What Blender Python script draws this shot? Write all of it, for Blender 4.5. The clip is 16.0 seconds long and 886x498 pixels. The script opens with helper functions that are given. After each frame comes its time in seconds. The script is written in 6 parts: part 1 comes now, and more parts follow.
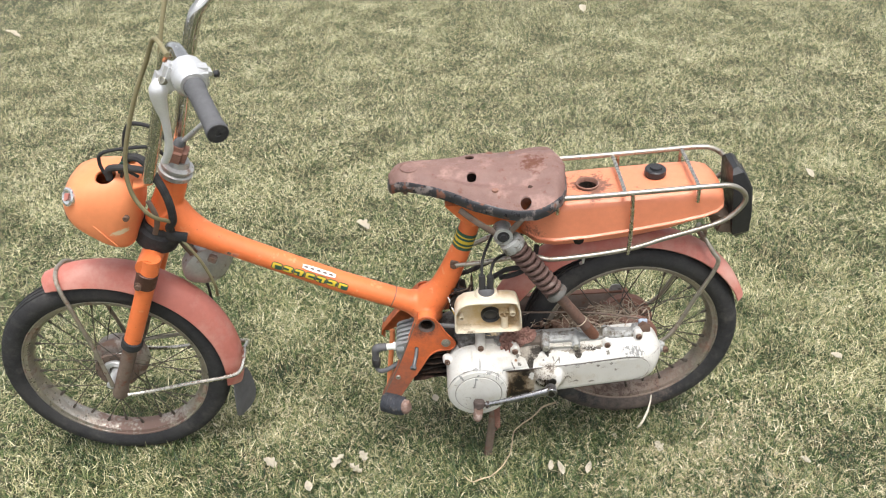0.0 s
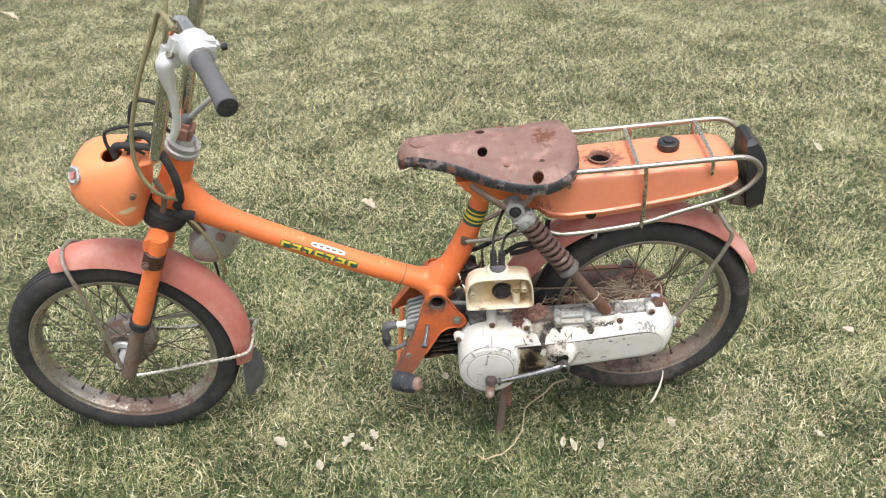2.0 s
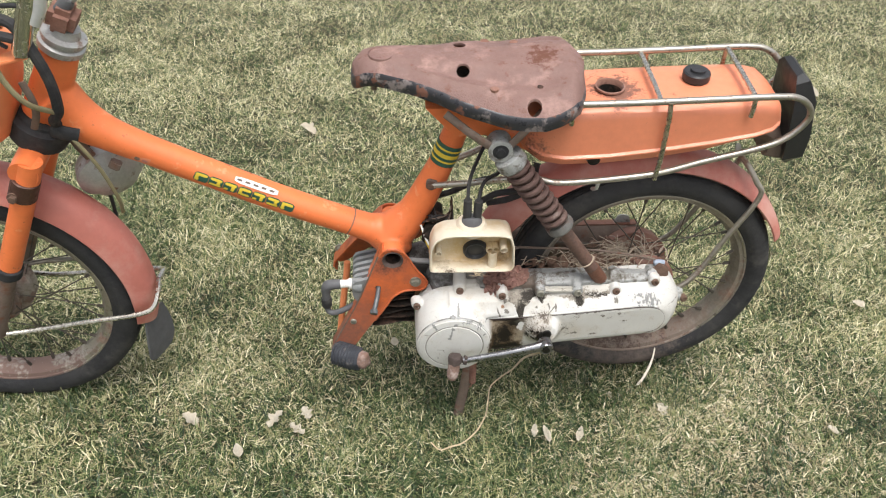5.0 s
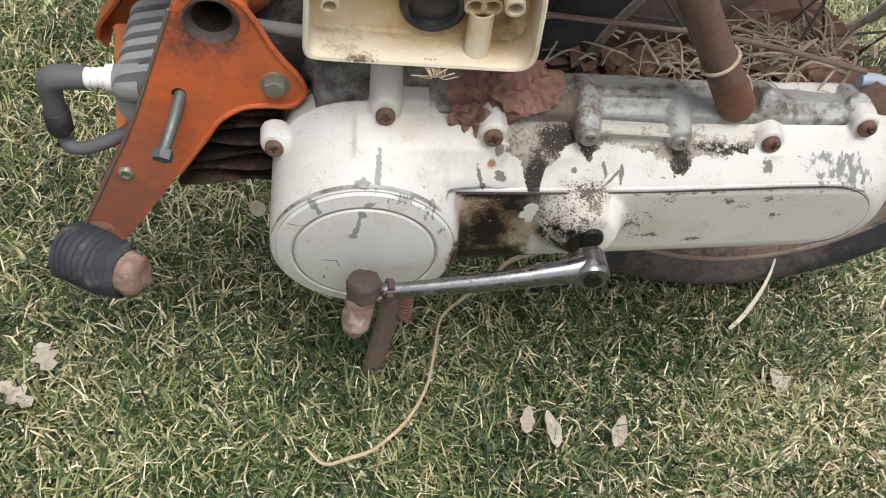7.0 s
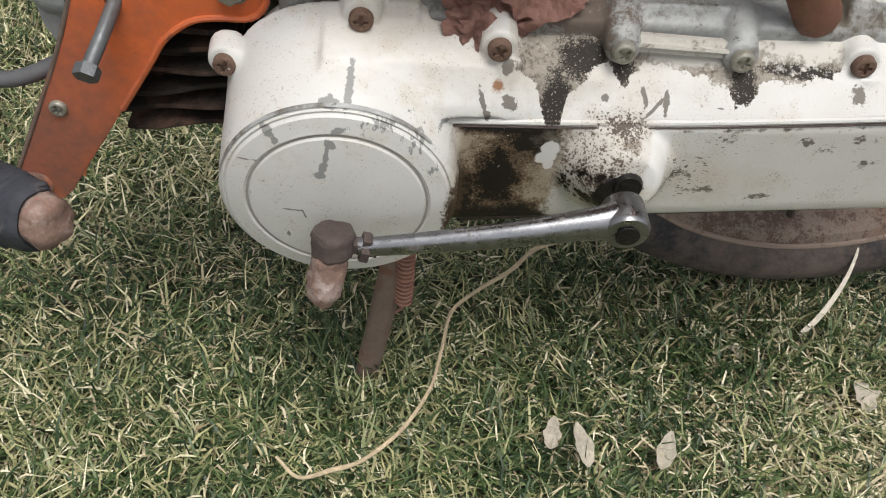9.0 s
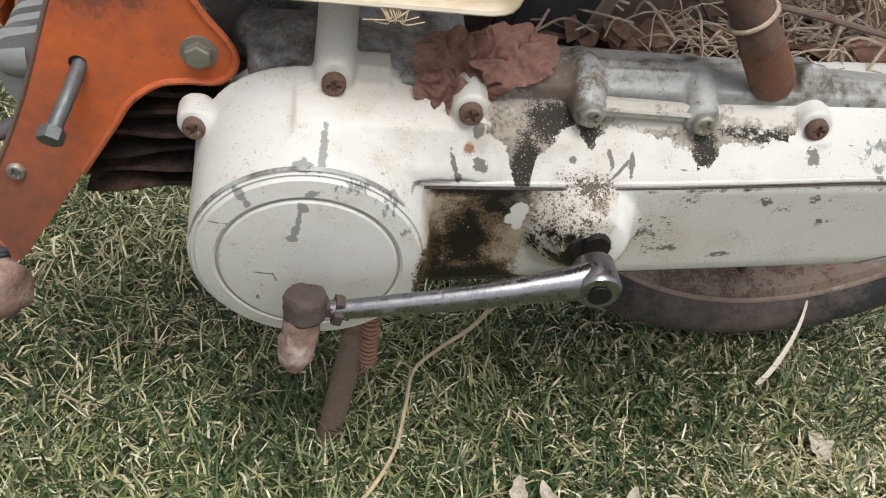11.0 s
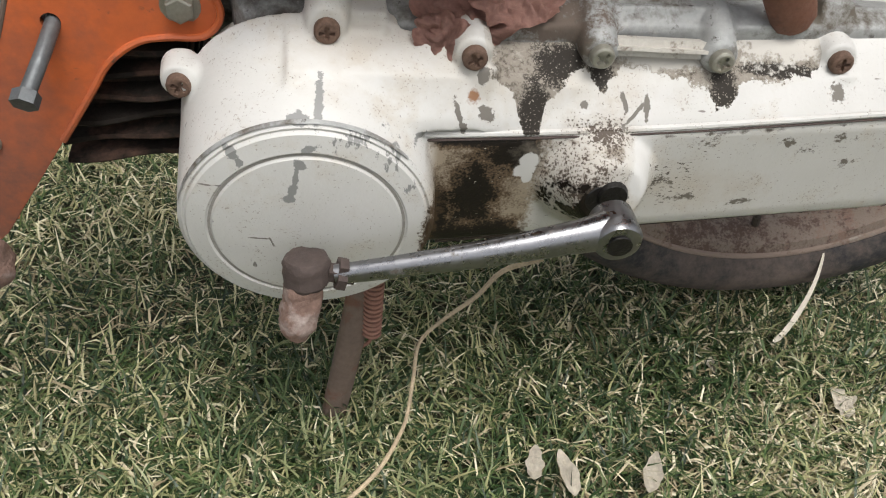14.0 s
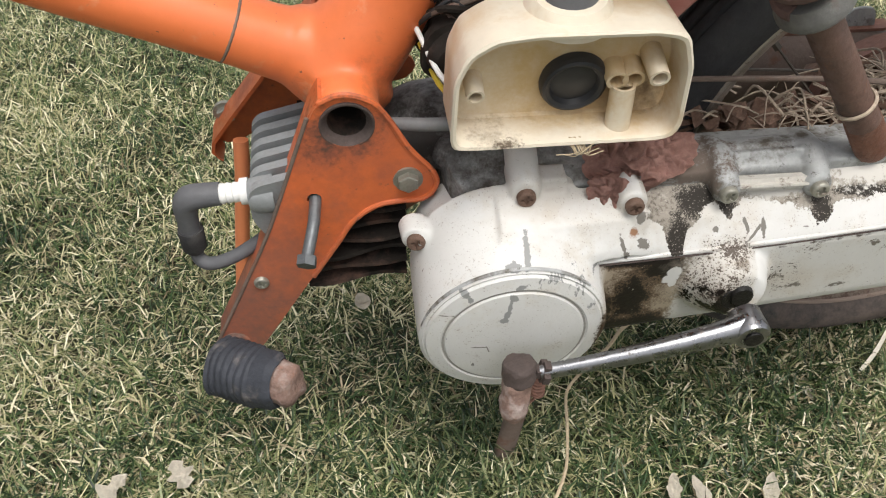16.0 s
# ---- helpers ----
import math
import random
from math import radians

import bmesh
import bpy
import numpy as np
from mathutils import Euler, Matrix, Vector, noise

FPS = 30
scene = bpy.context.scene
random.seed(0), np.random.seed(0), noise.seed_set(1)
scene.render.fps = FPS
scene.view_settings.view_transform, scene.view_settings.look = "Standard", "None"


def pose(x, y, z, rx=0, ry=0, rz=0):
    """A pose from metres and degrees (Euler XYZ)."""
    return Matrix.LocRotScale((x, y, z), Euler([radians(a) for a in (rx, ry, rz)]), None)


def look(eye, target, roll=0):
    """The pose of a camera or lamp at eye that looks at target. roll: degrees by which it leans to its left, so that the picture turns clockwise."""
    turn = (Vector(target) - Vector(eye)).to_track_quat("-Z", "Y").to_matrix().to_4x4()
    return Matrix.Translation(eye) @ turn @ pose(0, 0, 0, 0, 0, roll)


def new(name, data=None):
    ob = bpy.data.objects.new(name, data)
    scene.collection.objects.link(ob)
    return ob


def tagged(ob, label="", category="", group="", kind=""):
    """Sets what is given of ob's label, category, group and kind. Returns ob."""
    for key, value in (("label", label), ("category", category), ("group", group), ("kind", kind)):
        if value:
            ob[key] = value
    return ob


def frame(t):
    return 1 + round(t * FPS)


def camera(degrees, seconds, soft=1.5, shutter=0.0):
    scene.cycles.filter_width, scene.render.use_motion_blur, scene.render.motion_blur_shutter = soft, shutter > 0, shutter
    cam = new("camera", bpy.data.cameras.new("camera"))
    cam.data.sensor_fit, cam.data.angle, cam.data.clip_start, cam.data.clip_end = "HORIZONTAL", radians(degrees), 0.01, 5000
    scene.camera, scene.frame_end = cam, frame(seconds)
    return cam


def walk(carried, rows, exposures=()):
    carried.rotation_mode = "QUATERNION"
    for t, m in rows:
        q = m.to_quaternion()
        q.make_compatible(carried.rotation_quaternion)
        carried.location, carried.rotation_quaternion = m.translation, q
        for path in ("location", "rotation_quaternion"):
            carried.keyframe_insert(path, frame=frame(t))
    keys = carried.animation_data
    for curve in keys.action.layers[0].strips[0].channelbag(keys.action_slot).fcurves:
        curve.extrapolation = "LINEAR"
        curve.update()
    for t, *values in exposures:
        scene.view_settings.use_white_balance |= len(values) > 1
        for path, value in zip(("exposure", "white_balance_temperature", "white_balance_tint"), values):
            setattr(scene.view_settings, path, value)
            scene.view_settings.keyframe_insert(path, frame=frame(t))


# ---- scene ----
cam = camera(53.1, 16.0, soft=1.1)
METRES, EYE, TILT, LEAN, TURN = 8.0, 1.5, 0.0, 0.0, 0.0
PATH = [
    (0, (0.192, -1.423, 1.283), (0.167, 0.317, 0.298), -3.4),
    (0.5, (0.186, -1.417, 1.287), (0.164, 0.321, 0.299), -3.4),
    (1, (0.181, -1.415, 1.281), (0.16, 0.323, 0.29), -3.5),
    (1.5, (0.182, -1.416, 1.28), (0.161, 0.315, 0.278), -3.8),
    (2, (0.172, -1.412, 1.267), (0.145, 0.307, 0.246), -4.0),
    (2.5, (0.161, -1.406, 1.258), (0.137, 0.294, 0.204), -3.9),
    (3, (0.146, -1.396, 1.26), (0.135, 0.289, 0.183), -3.8),
    (3.5, (0.115, -1.382, 1.247), (0.116, 0.294, 0.155), -3.3),
    (4, (0.098, -1.337, 1.212), (0.129, 0.331, 0.108), -2.4),
    (4.2, (0.092, -1.312, 1.196), (0.168, 0.343, 0.075), -0.6),
    (6.3, (0.223, -0.602, 0.792), (0.37, 0.888, -0.534), 3.7),
    (6.5, (0.209, -0.531, 0.713), (0.4, 0.897, -0.675), 6.2),
    (7, (0.204, -0.48, 0.619), (0.452, 0.888, -0.819), 9.2),
    (7.5, (0.241, -0.455, 0.543), (0.48, 0.965, -0.844), 9.3),
    (8, (0.264, -0.466, 0.528), (0.441, 0.944, -0.879), 7.7),
    (8.5, (0.273, -0.447, 0.531), (0.391, 0.988, -0.857), 6.2),
    (9, (0.249, -0.435, 0.505), (0.374, 1.011, -0.871), 6.3),
    (9.5, (0.237, -0.43, 0.503), (0.413, 1.03, -0.852), 7.8),
    (10, (0.238, -0.424, 0.511), (0.48, 1.073, -0.793), 9.1),
    (10.2, (0.231, -0.431, 0.509), (0.487, 1.072, -0.785), 9.2),
    (12.3, (0.233, -0.432, 0.505), (0.499, 1.096, -0.757), 8.4),
    (12.5, (0.219, -0.432, 0.504), (0.479, 1.091, -0.767), 7.3),
    (13, (0.225, -0.423, 0.5), (0.481, 1.095, -0.777), 6.9),
    (13.5, (0.225, -0.428, 0.497), (0.481, 1.087, -0.784), 6.9),
    (14, (0.228, -0.42, 0.48), (0.509, 1.075, -0.819), 7.0),
    (14.5, (0.23, -0.411, 0.473), (0.535, 1.061, -0.845), 7.2),
    (15, (0.227, -0.413, 0.479), (0.537, 1.064, -0.834), 7.2),
    (15.5, (0.216, -0.419, 0.527), (0.524, 1.073, -0.769), 6.5),
    (16, (0.136, -0.465, 0.618), (0.319, 1.016, -0.713), 0.5),
]
walk(cam, [(t, look(eye, target, roll)) for t, eye, target, roll in PATH],
     exposures=[(0.0, 0.5), (4.2, 0.45), (6.3, 0.14), (7.3, 0.09), (8.5, 0.02), (10.2, 0.04), (12.5, 0.09), (13.5, 0.08), (14.2, 0.03), (15.0, -0.01), (16.0, 0.17)])

# world and sun: bright overcast day
world = bpy.data.worlds.new("sky")
scene.world = world
world.use_nodes = True
wn, wl = world.node_tree.nodes, world.node_tree.links
sky = wn.new("ShaderNodeTexSky")
sky.sky_type = "NISHITA"
sky.sun_disc = False
sky.sun_elevation, sky.sun_rotation = radians(69), radians(163)
sky.air_density, sky.dust_density, sky.ozone_density = 1.0, 4.0, 1.0
soft_sky = wn.new("ShaderNodeHueSaturation")
soft_sky.inputs["Saturation"].default_value = 0.25
wl.new(sky.outputs[0], soft_sky.inputs["Color"])
wl.new(soft_sky.outputs[0], wn["Background"].inputs["Color"])
wn["Background"].inputs["Strength"].default_value = 0.175
sun = new("sun", bpy.data.lights.new("sun", "SUN"))
sun.data.energy, sun.data.angle, sun.data.color = 2.0, radians(30), (1.0, 0.975, 0.94)
sun.matrix_world = look((0.50, -0.95, 3.0), (0.2, 0.1, 0.0))


# ---- materials ----
def mat(name, base, rough=0.5, metal=0.0, var=0.18, vscale=25.0, stains=(), bump=(220.0, 0.08), coat=0.0, rvar=0.15, spec=0.5):
    """A procedural material in object space. stains: (colour, noise scale, from, to, centre, radii, rough, metal)."""
    m = bpy.data.materials.new(name)
    m.use_nodes = True
    n, l = m.node_tree.nodes, m.node_tree.links
    b = n["Principled BSDF"]
    tc = n.new("ShaderNodeTexCoord")

    def noi(scale, detail=5.0, rough_=0.6):
        t = n.new("ShaderNodeTexNoise")
        t.inputs["Scale"].default_value, t.inputs["Detail"].default_value, t.inputs["Roughness"].default_value = scale, detail, rough_
        l.new(tc.outputs["Object"], t.inputs["Vector"])
        return t.outputs["Fac"]

    def rng(v, a, c, lo=0.0, hi=1.0):
        r = n.new("ShaderNodeMapRange")
        r.inputs["From Min"].default_value, r.inputs["From Max"].default_value = a, c
        r.inputs["To Min"].default_value, r.inputs["To Max"].default_value = lo, hi
        l.new(v, r.inputs["Value"])
        return r.outputs["Result"]

    def mul(a, c, op="MULTIPLY"):
        x = n.new("ShaderNodeMath")
        x.operation = op
        l.new(a, x.inputs[0])
        if isinstance(c, float):
            x.inputs[1].default_value = c
        else:
            l.new(c, x.inputs[1])
        return x.outputs[0]

    def mix(f, a, c):
        x = n.new("ShaderNodeMix")
        x.data_type = "RGBA"
        l.new(f, x.inputs[0])
        for sock, v in ((x.inputs[6], a), (x.inputs[7], c)):
            if isinstance(v, tuple):
                sock.default_value = (*v, 1.0)
            else:
                l.new(v, sock)
        return x.outputs[2]

    def mixv(f, a, c):
        x = n.new("ShaderNodeMix")
        l.new(f, x.inputs[0])
        l.new(a, x.inputs[2])
        x.inputs[3].default_value = c
        return x.outputs[0]

    dark = tuple(c * (1 - var) for c in base)
    lite = tuple(min(c * (1 + var), 0.95) for c in base)
    col = mix(rng(noi(vscale), 0.3, 0.7), dark, lite)
    fine = mix(rng(noi(vscale * 9, 3.0), 0.35, 0.7), dark, lite)
    half = n.new("ShaderNodeValue")
    half.outputs[0].default_value = 0.4
    col = mix(half.outputs[0], col, fine)
    ro = rng(noi(vscale * 3), 0.3, 0.7, max(rough - rvar, 0.03), min(rough + rvar, 1.0))
    me = n.new("ShaderNodeValue")
    me.outputs[0].default_value = metal
    me = me.outputs[0]
    for color, scale, a, c, centre, radii, srough, smetal in stains:
        f = rng(noi(scale, 7.0, 0.65), a, c)
        if centre:
            sub = n.new("ShaderNodeVectorMath")
            sub.operation = "SUBTRACT"
            l.new(tc.outputs["Object"], sub.inputs[0])
            sub.inputs[1].default_value = centre
            div = n.new("ShaderNodeVectorMath")
            div.operation = "DIVIDE"
            l.new(sub.outputs[0], div.inputs[0])
            div.inputs[1].default_value = radii
            ln = n.new("ShaderNodeVectorMath")
            ln.operation = "LENGTH"
            l.new(div.outputs[0], ln.inputs[0])
            near = rng(ln.outputs["Value"], 0.0, 2.0, 1.0, -1.0)
            wob = rng(noi(scale, 9.0, 0.72), 0.25, 0.75, -0.62, 0.62)
            speck = rng(noi(scale * 7, 3.0, 0.6), 0.3, 0.7, -0.26, 0.26)
            f = rng(mul(mul(near, mul(wob, 1.25 if a >= 0.2 else 0.6), "ADD"), mul(speck, 0.8 if a < 0.2 else 1.0 if a < 0.85 else 0.6), "ADD"), c, c + a)
        col = mix(f, col, color)
        ro = mixv(f, ro, srough)
        me = mixv(f, me, smetal)
    l.new(col, b.inputs["Base Color"])
    l.new(ro, b.inputs["Roughness"])
    l.new(me, b.inputs["Metallic"])
    b.inputs["Specular IOR Level"].default_value = spec
    b.inputs["Coat Weight"].default_value = coat
    b.inputs["Coat Roughness"].default_value = 0.25
    if bump:
        bp = n.new("ShaderNodeBump")
        bp.inputs["Strength"].default_value, bp.inputs["Distance"].default_value = bump[1], 0.002
        l.new(noi(bump[0], 6.0), bp.inputs["Height"])
        l.new(bp.outputs[0], b.inputs["Normal"])
    return m


RUST, DIRT, OIL, ALU = (0.16, 0.065, 0.035), (0.12, 0.09, 0.06), (0.018, 0.015, 0.012), (0.30, 0.30, 0.29)
orange = mat("orange_paint", (0.78, 0.19, 0.058), 0.46, var=0.09, vscale=9, coat=0.12, rvar=0.12, bump=(300, 0.05), stains=[
    ((0.24, 0.08, 0.04), 55, 0.675, 0.74, None, None, 0.8, 0.0),
    ((0.09, 0.05, 0.035), 190, 0.665, 0.71, None, None, 0.8, 0.0),
    ((0.80, 0.42, 0.24), 30, 0.60, 0.78, None, None, 0.5, 0.0),
    ((0.40, 0.12, 0.05), 34, 1.0, 0.1, (0.16, -0.02, 0.33), (0.06, 0.06, 0.05), 0.6, 0.0),
    ((0.24, 0.085, 0.05), 40, 0.5, 0.0, (0.07, -0.07, 0.19), (0.05, 0.06, 0.06), 0.7, 0.0)])
bracket_orange = mat("grimy_orange_bracket_paint", (0.55, 0.125, 0.038), 0.42, var=0.14, vscale=22, coat=0.15, bump=(260, 0.08), stains=[
    ((0.30, 0.085, 0.045), 24, 0.50, 0.72, None, None, 0.7, 0.0), ((0.13, 0.07, 0.05), 90, 0.64, 0.72, None, None, 0.8, 0.0),
    ((0.21, 0.088, 0.06), 30, 1.5, -0.5, (0.058, -0.07, 0.185), (0.075, 0.06, 0.085), 0.75, 0.0),
    ((0.10, 0.045, 0.03), 40, 0.8, 0.0, (0.133, -0.056, 0.340), (0.026, 0.03, 0.024), 0.75, 0.0)])
shell_orange = mat("faded_orange_plastic", (0.80, 0.27, 0.115), 0.45, var=0.07, vscale=10, bump=(300, 0.03), stains=[
    ((0.72, 0.56, 0.36), 60, 0.15, 0.1, (-0.372, -0.08, 0.600), (0.022, 0.03, 0.007), 0.7, 0.0),
    ((0.30, 0.10, 0.05), 130, 0.72, 0.77, None, None, 0.8, 0.0)])
tank_orange = mat("faded_orange_tank_paint", (0.72, 0.245, 0.13), 0.42, var=0.08, vscale=12, coat=0.15, stains=[
    ((0.25, 0.10, 0.05), 45, 0.66, 0.75, None, None, 0.85, 0.0),
    ((0.20, 0.09, 0.06), 60, 0.4, 0.15, (0.435, -0.01, 0.61), (0.05, 0.05, 0.02), 0.85, 0.0),
    ((0.22, 0.10, 0.07), 40, 0.6, 0.55, (0.33, -0.05, 0.54), (0.05, 0.06, 0.05), 0.85, 0.0)])
fender_red = mat("sun_bleached_red_plastic", (0.47, 0.160, 0.125), 0.55, var=0.10, vscale=10, bump=(400, 0.05), stains=[
    ((0.55, 0.30, 0.25), 14, 0.45, 0.72, None, None, 0.65, 0.0)])
rust = mat("brown_surface_rust", (0.235, 0.118, 0.085), 0.85, var=0.22, vscale=30, bump=(260, 0.35), stains=[
    ((0.11, 0.055, 0.04), 45, 0.57, 0.68, None, None, 0.9, 0.0), ((0.34, 0.21, 0.17), 22, 0.56, 0.72, None, None, 0.85, 0.0)])
seat_rust = mat("rusted_seat_pan_steel", (0.205, 0.118, 0.100), 0.66, var=0.12, vscale=18, bump=(420, 0.45), stains=[
    ((0.17, 0.075, 0.05), 70, 0.58, 0.70, None, None, 0.9, 0.0),
    ((0.13, 0.05, 0.03), 130, 0.3, 0.3, (0.335, -0.005, 0.652), (0.03, 0.04, 0.03), 0.9, 0.0),
    ((0.33, 0.20, 0.17), 26, 0.54, 0.68, None, None, 0.75, 0.0)])
seat_edge = mat("chipped_black_enamel", (0.03, 0.03, 0.035), 0.35, var=0.3, vscale=30, stains=[
    ((0.20, 0.17, 0.16), 36, 0.56, 0.62, None, None, 0.6, 0.0), ((0.17, 0.075, 0.05), 60, 0.56, 0.62, None, None, 0.85, 0.0)])
rubber = mat("weathered_black_rubber", (0.027, 0.027, 0.029), 0.72, spec=0.35, var=0.3, vscale=20, bump=(140, 0.55), stains=[
    ((0.052, 0.050, 0.049), 9, 0.45, 0.70, None, None, 0.85, 0.0),
    ((0.075, 0.07, 0.065), 28, 0.55, 0.75, None, None, 0.9, 0.0), ((0.135, 0.105, 0.09), 45, 1.0, -0.1, (0.52, 0, 0.065), (0.19, 0.1, 0.055), 0.95, 0.0)])
peg_black = mat("bluish_black_worn_rubber", (0.035, 0.038, 0.046), 0.7, spec=0.35, var=0.3, vscale=40, bump=(240, 0.4), stains=[((0.12, 0.11, 0.105), 60, 0.58, 0.70, None, None, 0.9, 0.0)])
grey_rubber = mat("grey_grip_rubber", (0.10, 0.10, 0.105), 0.7, var=0.12, vscale=20, bump=(500, 0.15))
black_plastic = mat("black_plastic", (0.022, 0.022, 0.024), 0.42, var=0.2, vscale=20)
bar_chrome = mat("tarnished_bar_chrome", (0.62, 0.61, 0.58), 0.15, 1.0, var=0.10, vscale=40, stains=[
    ((0.30, 0.22, 0.15), 70, 0.62, 0.72, None, None, 0.6, 0.3)])
rack_chrome = mat("weathered_rack_chrome", (0.42, 0.39, 0.34), 0.38, 0.9, var=0.16, vscale=40, stains=[
    ((0.22, 0.14, 0.10), 80, 0.58, 0.70, None, None, 0.75, 0.2)])
chrome = mat("dull_pitted_chrome", (0.56, 0.53, 0.47), 0.26, 1.0, var=0.14, vscale=40, stains=[
    ((0.24, 0.15, 0.10), 90, 0.60, 0.70, None, None, 0.75, 0.2)])
rim_steel = mat("tarnished_rim_steel", (0.40, 0.365, 0.32), 0.36, 0.8, var=0.2, vscale=30, stains=[
    ((0.22, 0.12, 0.08), 24, 0.56, 0.70, None, None, 0.8, 0.1),
    ((0.17, 0.115, 0.09), 22, 0.6, -0.1, (0.52, 0.0, 0.08), (0.2, 0.1, 0.07), 0.85, 0.0), ((0.25, 0.19, 0.155), 60, 0.4, 0.1, (0.52, 0.0, 0.08), (0.2, 0.1, 0.07), 0.9, 0.0),
    ((0.17, 0.11, 0.09), 22, 0.5, 0.05, (-0.47, 0.0, 0.06), (0.17, 0.1, 0.05), 0.85, 0.0)])
brown_rim = mat("rust_brown_rim_steel", (0.26, 0.20, 0.15), 0.55, 0.4, var=0.25, vscale=30, stains=[
    ((0.20, 0.11, 0.075), 22, 0.45, 0.62, None, None, 0.85, 0.0), ((0.42, 0.40, 0.35), 26, 0.56, 0.70, None, None, 0.4, 0.7)])
seat_grey = mat("dull_grey_spring_seat", (0.125, 0.122, 0.112), 0.6, 0.2, var=0.25, vscale=50, bump=(280, 0.3), stains=[
    ((0.12, 0.075, 0.06), 40, 0.52, 0.66, None, None, 0.8, 0.0)])
rod_brown = mat("red_brown_shock_rod", (0.125, 0.072, 0.055), 0.6, 0.1, var=0.3, vscale=40, bump=(240, 0.35), stains=[
    ((0.07, 0.045, 0.036), 45, 0.50, 0.64, None, None, 0.8, 0.0), ((0.20, 0.10, 0.06), 60, 0.62, 0.72, None, None, 0.8, 0.0)])
hose_grey = mat("faded_grey_hose", (0.17, 0.17, 0.17), 0.7, var=0.15, vscale=30, bump=(400, 0.15))
spring_dust = mat("dusty_rusted_spring", (0.105, 0.062, 0.052), 0.85, var=0.25, vscale=45, bump=(260, 0.4), stains=[
    ((0.21, 0.165, 0.145), 40, 0.56, 0.70, None, None, 0.9, 0.0)])
silver = mat("cast_aluminium", (0.66, 0.66, 0.665), 0.42, 0.6, var=0.1, vscale=35)
# the patch at (0.382, -0.072, 0.329) puts the rib pocket's shade into the colour
grey_alu = mat("oxidised_grey_aluminium", (0.35, 0.355, 0.345), 0.62, 0.25, var=0.2, vscale=30, bump=(300, 0.3), stains=[
    # broad dark patch at (0.182, -0.030, 0.303), behind the bracket
    ((0.10, 0.085, 0.065), 42, 0.50, 0.62, None, None, 0.85, 0.0), ((0.06, 0.05, 0.04), 180, 0.62, 0.70, None, None, 0.9, 0.0), ((0.065, 0.055, 0.045), 80, 1.3, -0.2, (0.225, -0.065, 0.318), (0.055, 0.03, 0.014), 0.9, 0.0), ((0.040, 0.036, 0.033), 50, 1.2, -0.5, (0.182, -0.030, 0.303), (0.050, 0.04, 0.036), 0.9, 0.0), ((0.13, 0.10, 0.08), 90, 0.5, -0.1, (0.330, -0.075, 0.318), (0.030, 0.03, 0.014), 0.9, 0.0), ((0.10, 0.085, 0.07), 160, 0.5, -0.1, (0.382, -0.072, 0.329), (0.026, 0.02, 0.007), 0.9, 0.0), ((0.42, 0.42, 0.40), 40, 0.62, 0.72, None, None, 0.6, 0.2)])
fin_alu = mat("grey_finned_aluminium", (0.27, 0.28, 0.28), 0.6, 0.25, var=0.15, vscale=40, bump=(350, 0.25))
# sooty iron; also the painted shade inside the tube bore, filler throat and horn opening
dark_fin = mat("sooty_iron_and_dark_hollows", (0.022, 0.018, 0.015), 0.9, spec=0.15, var=0.3, vscale=35, bump=(250, 0.4), stains=[
    ((0.085, 0.050, 0.037), 40, 0.50, 0.64, None, None, 0.9, 0.0)])
horn_grey = mat("weathered_zinc_horn", (0.46, 0.455, 0.44), 0.42, 0.5, var=0.2, vscale=25, stains=[((0.20, 0.12, 0.08), 40, 0.58, 0.68, None, None, 0.8, 0.0)])
bright_chrome = mat("bright_chrome_badge", (0.80, 0.80, 0.80), 0.18, 0.9, var=0.1, vscale=90)
groove_grey = mat("grey_groove_tone", (0.30, 0.285, 0.26), 0.6, var=0.3, vscale=60)
ledge_paint = mat("dirty_cream_ledge_paint", (0.50, 0.475, 0.425), 0.55, var=0.16, vscale=60, bump=(200, 0.2), stains=[((0.16, 0.12, 0.09), 130, 0.55, 0.68, None, None, 0.8, 0.0)])
cream = mat("yellowed_cream_plastic", (0.685, 0.61, 0.485), 0.45, var=0.07, vscale=16, bump=(300, 0.04), stains=[
    ((0.46, 0.30, 0.13), 18, 0.52, 0.78, None, None, 0.5, 0.0), ((0.50, 0.32, 0.13), 34, 1.2, -0.4, (0.272, -0.080, 0.383), (0.042, 0.012, 0.024), 0.7, 0.0),
    ((0.52, 0.36, 0.17), 30, 1.6, -0.7, (0.250, -0.079, 0.388), (0.066, 0.012, 0.036), 0.5, 0.0),
    ((0.16, 0.105, 0.055), 50, 1.0, 0.1, (0.294, -0.080, 0.380), (0.010, 0.012, 0.020), 0.8, 0.0),
    ((0.30, 0.20, 0.10), 40, 1.3, 0.0, (0.265, -0.080, 0.374), (0.036, 0.012, 0.016), 0.7, 0.0),
    ((0.22, 0.17, 0.11), 60, 1.0, 0.3, (0.205, -0.09, 0.3635), (0.030, 0.03, 0.004), 0.8, 0.0),
    ((0.12, 0.09, 0.06), 90, 0.5, 0.4, (0.215, -0.104, 0.364), (0.020, 0.01, 0.004), 0.8, 0.0)])
wire_steel = mat("weathered_wire_steel", (0.36, 0.33, 0.28), 0.42, 0.8, var=0.2, vscale=60, stains=[
    ((0.20, 0.12, 0.08), 70, 0.55, 0.68, None, None, 0.8, 0.1)])
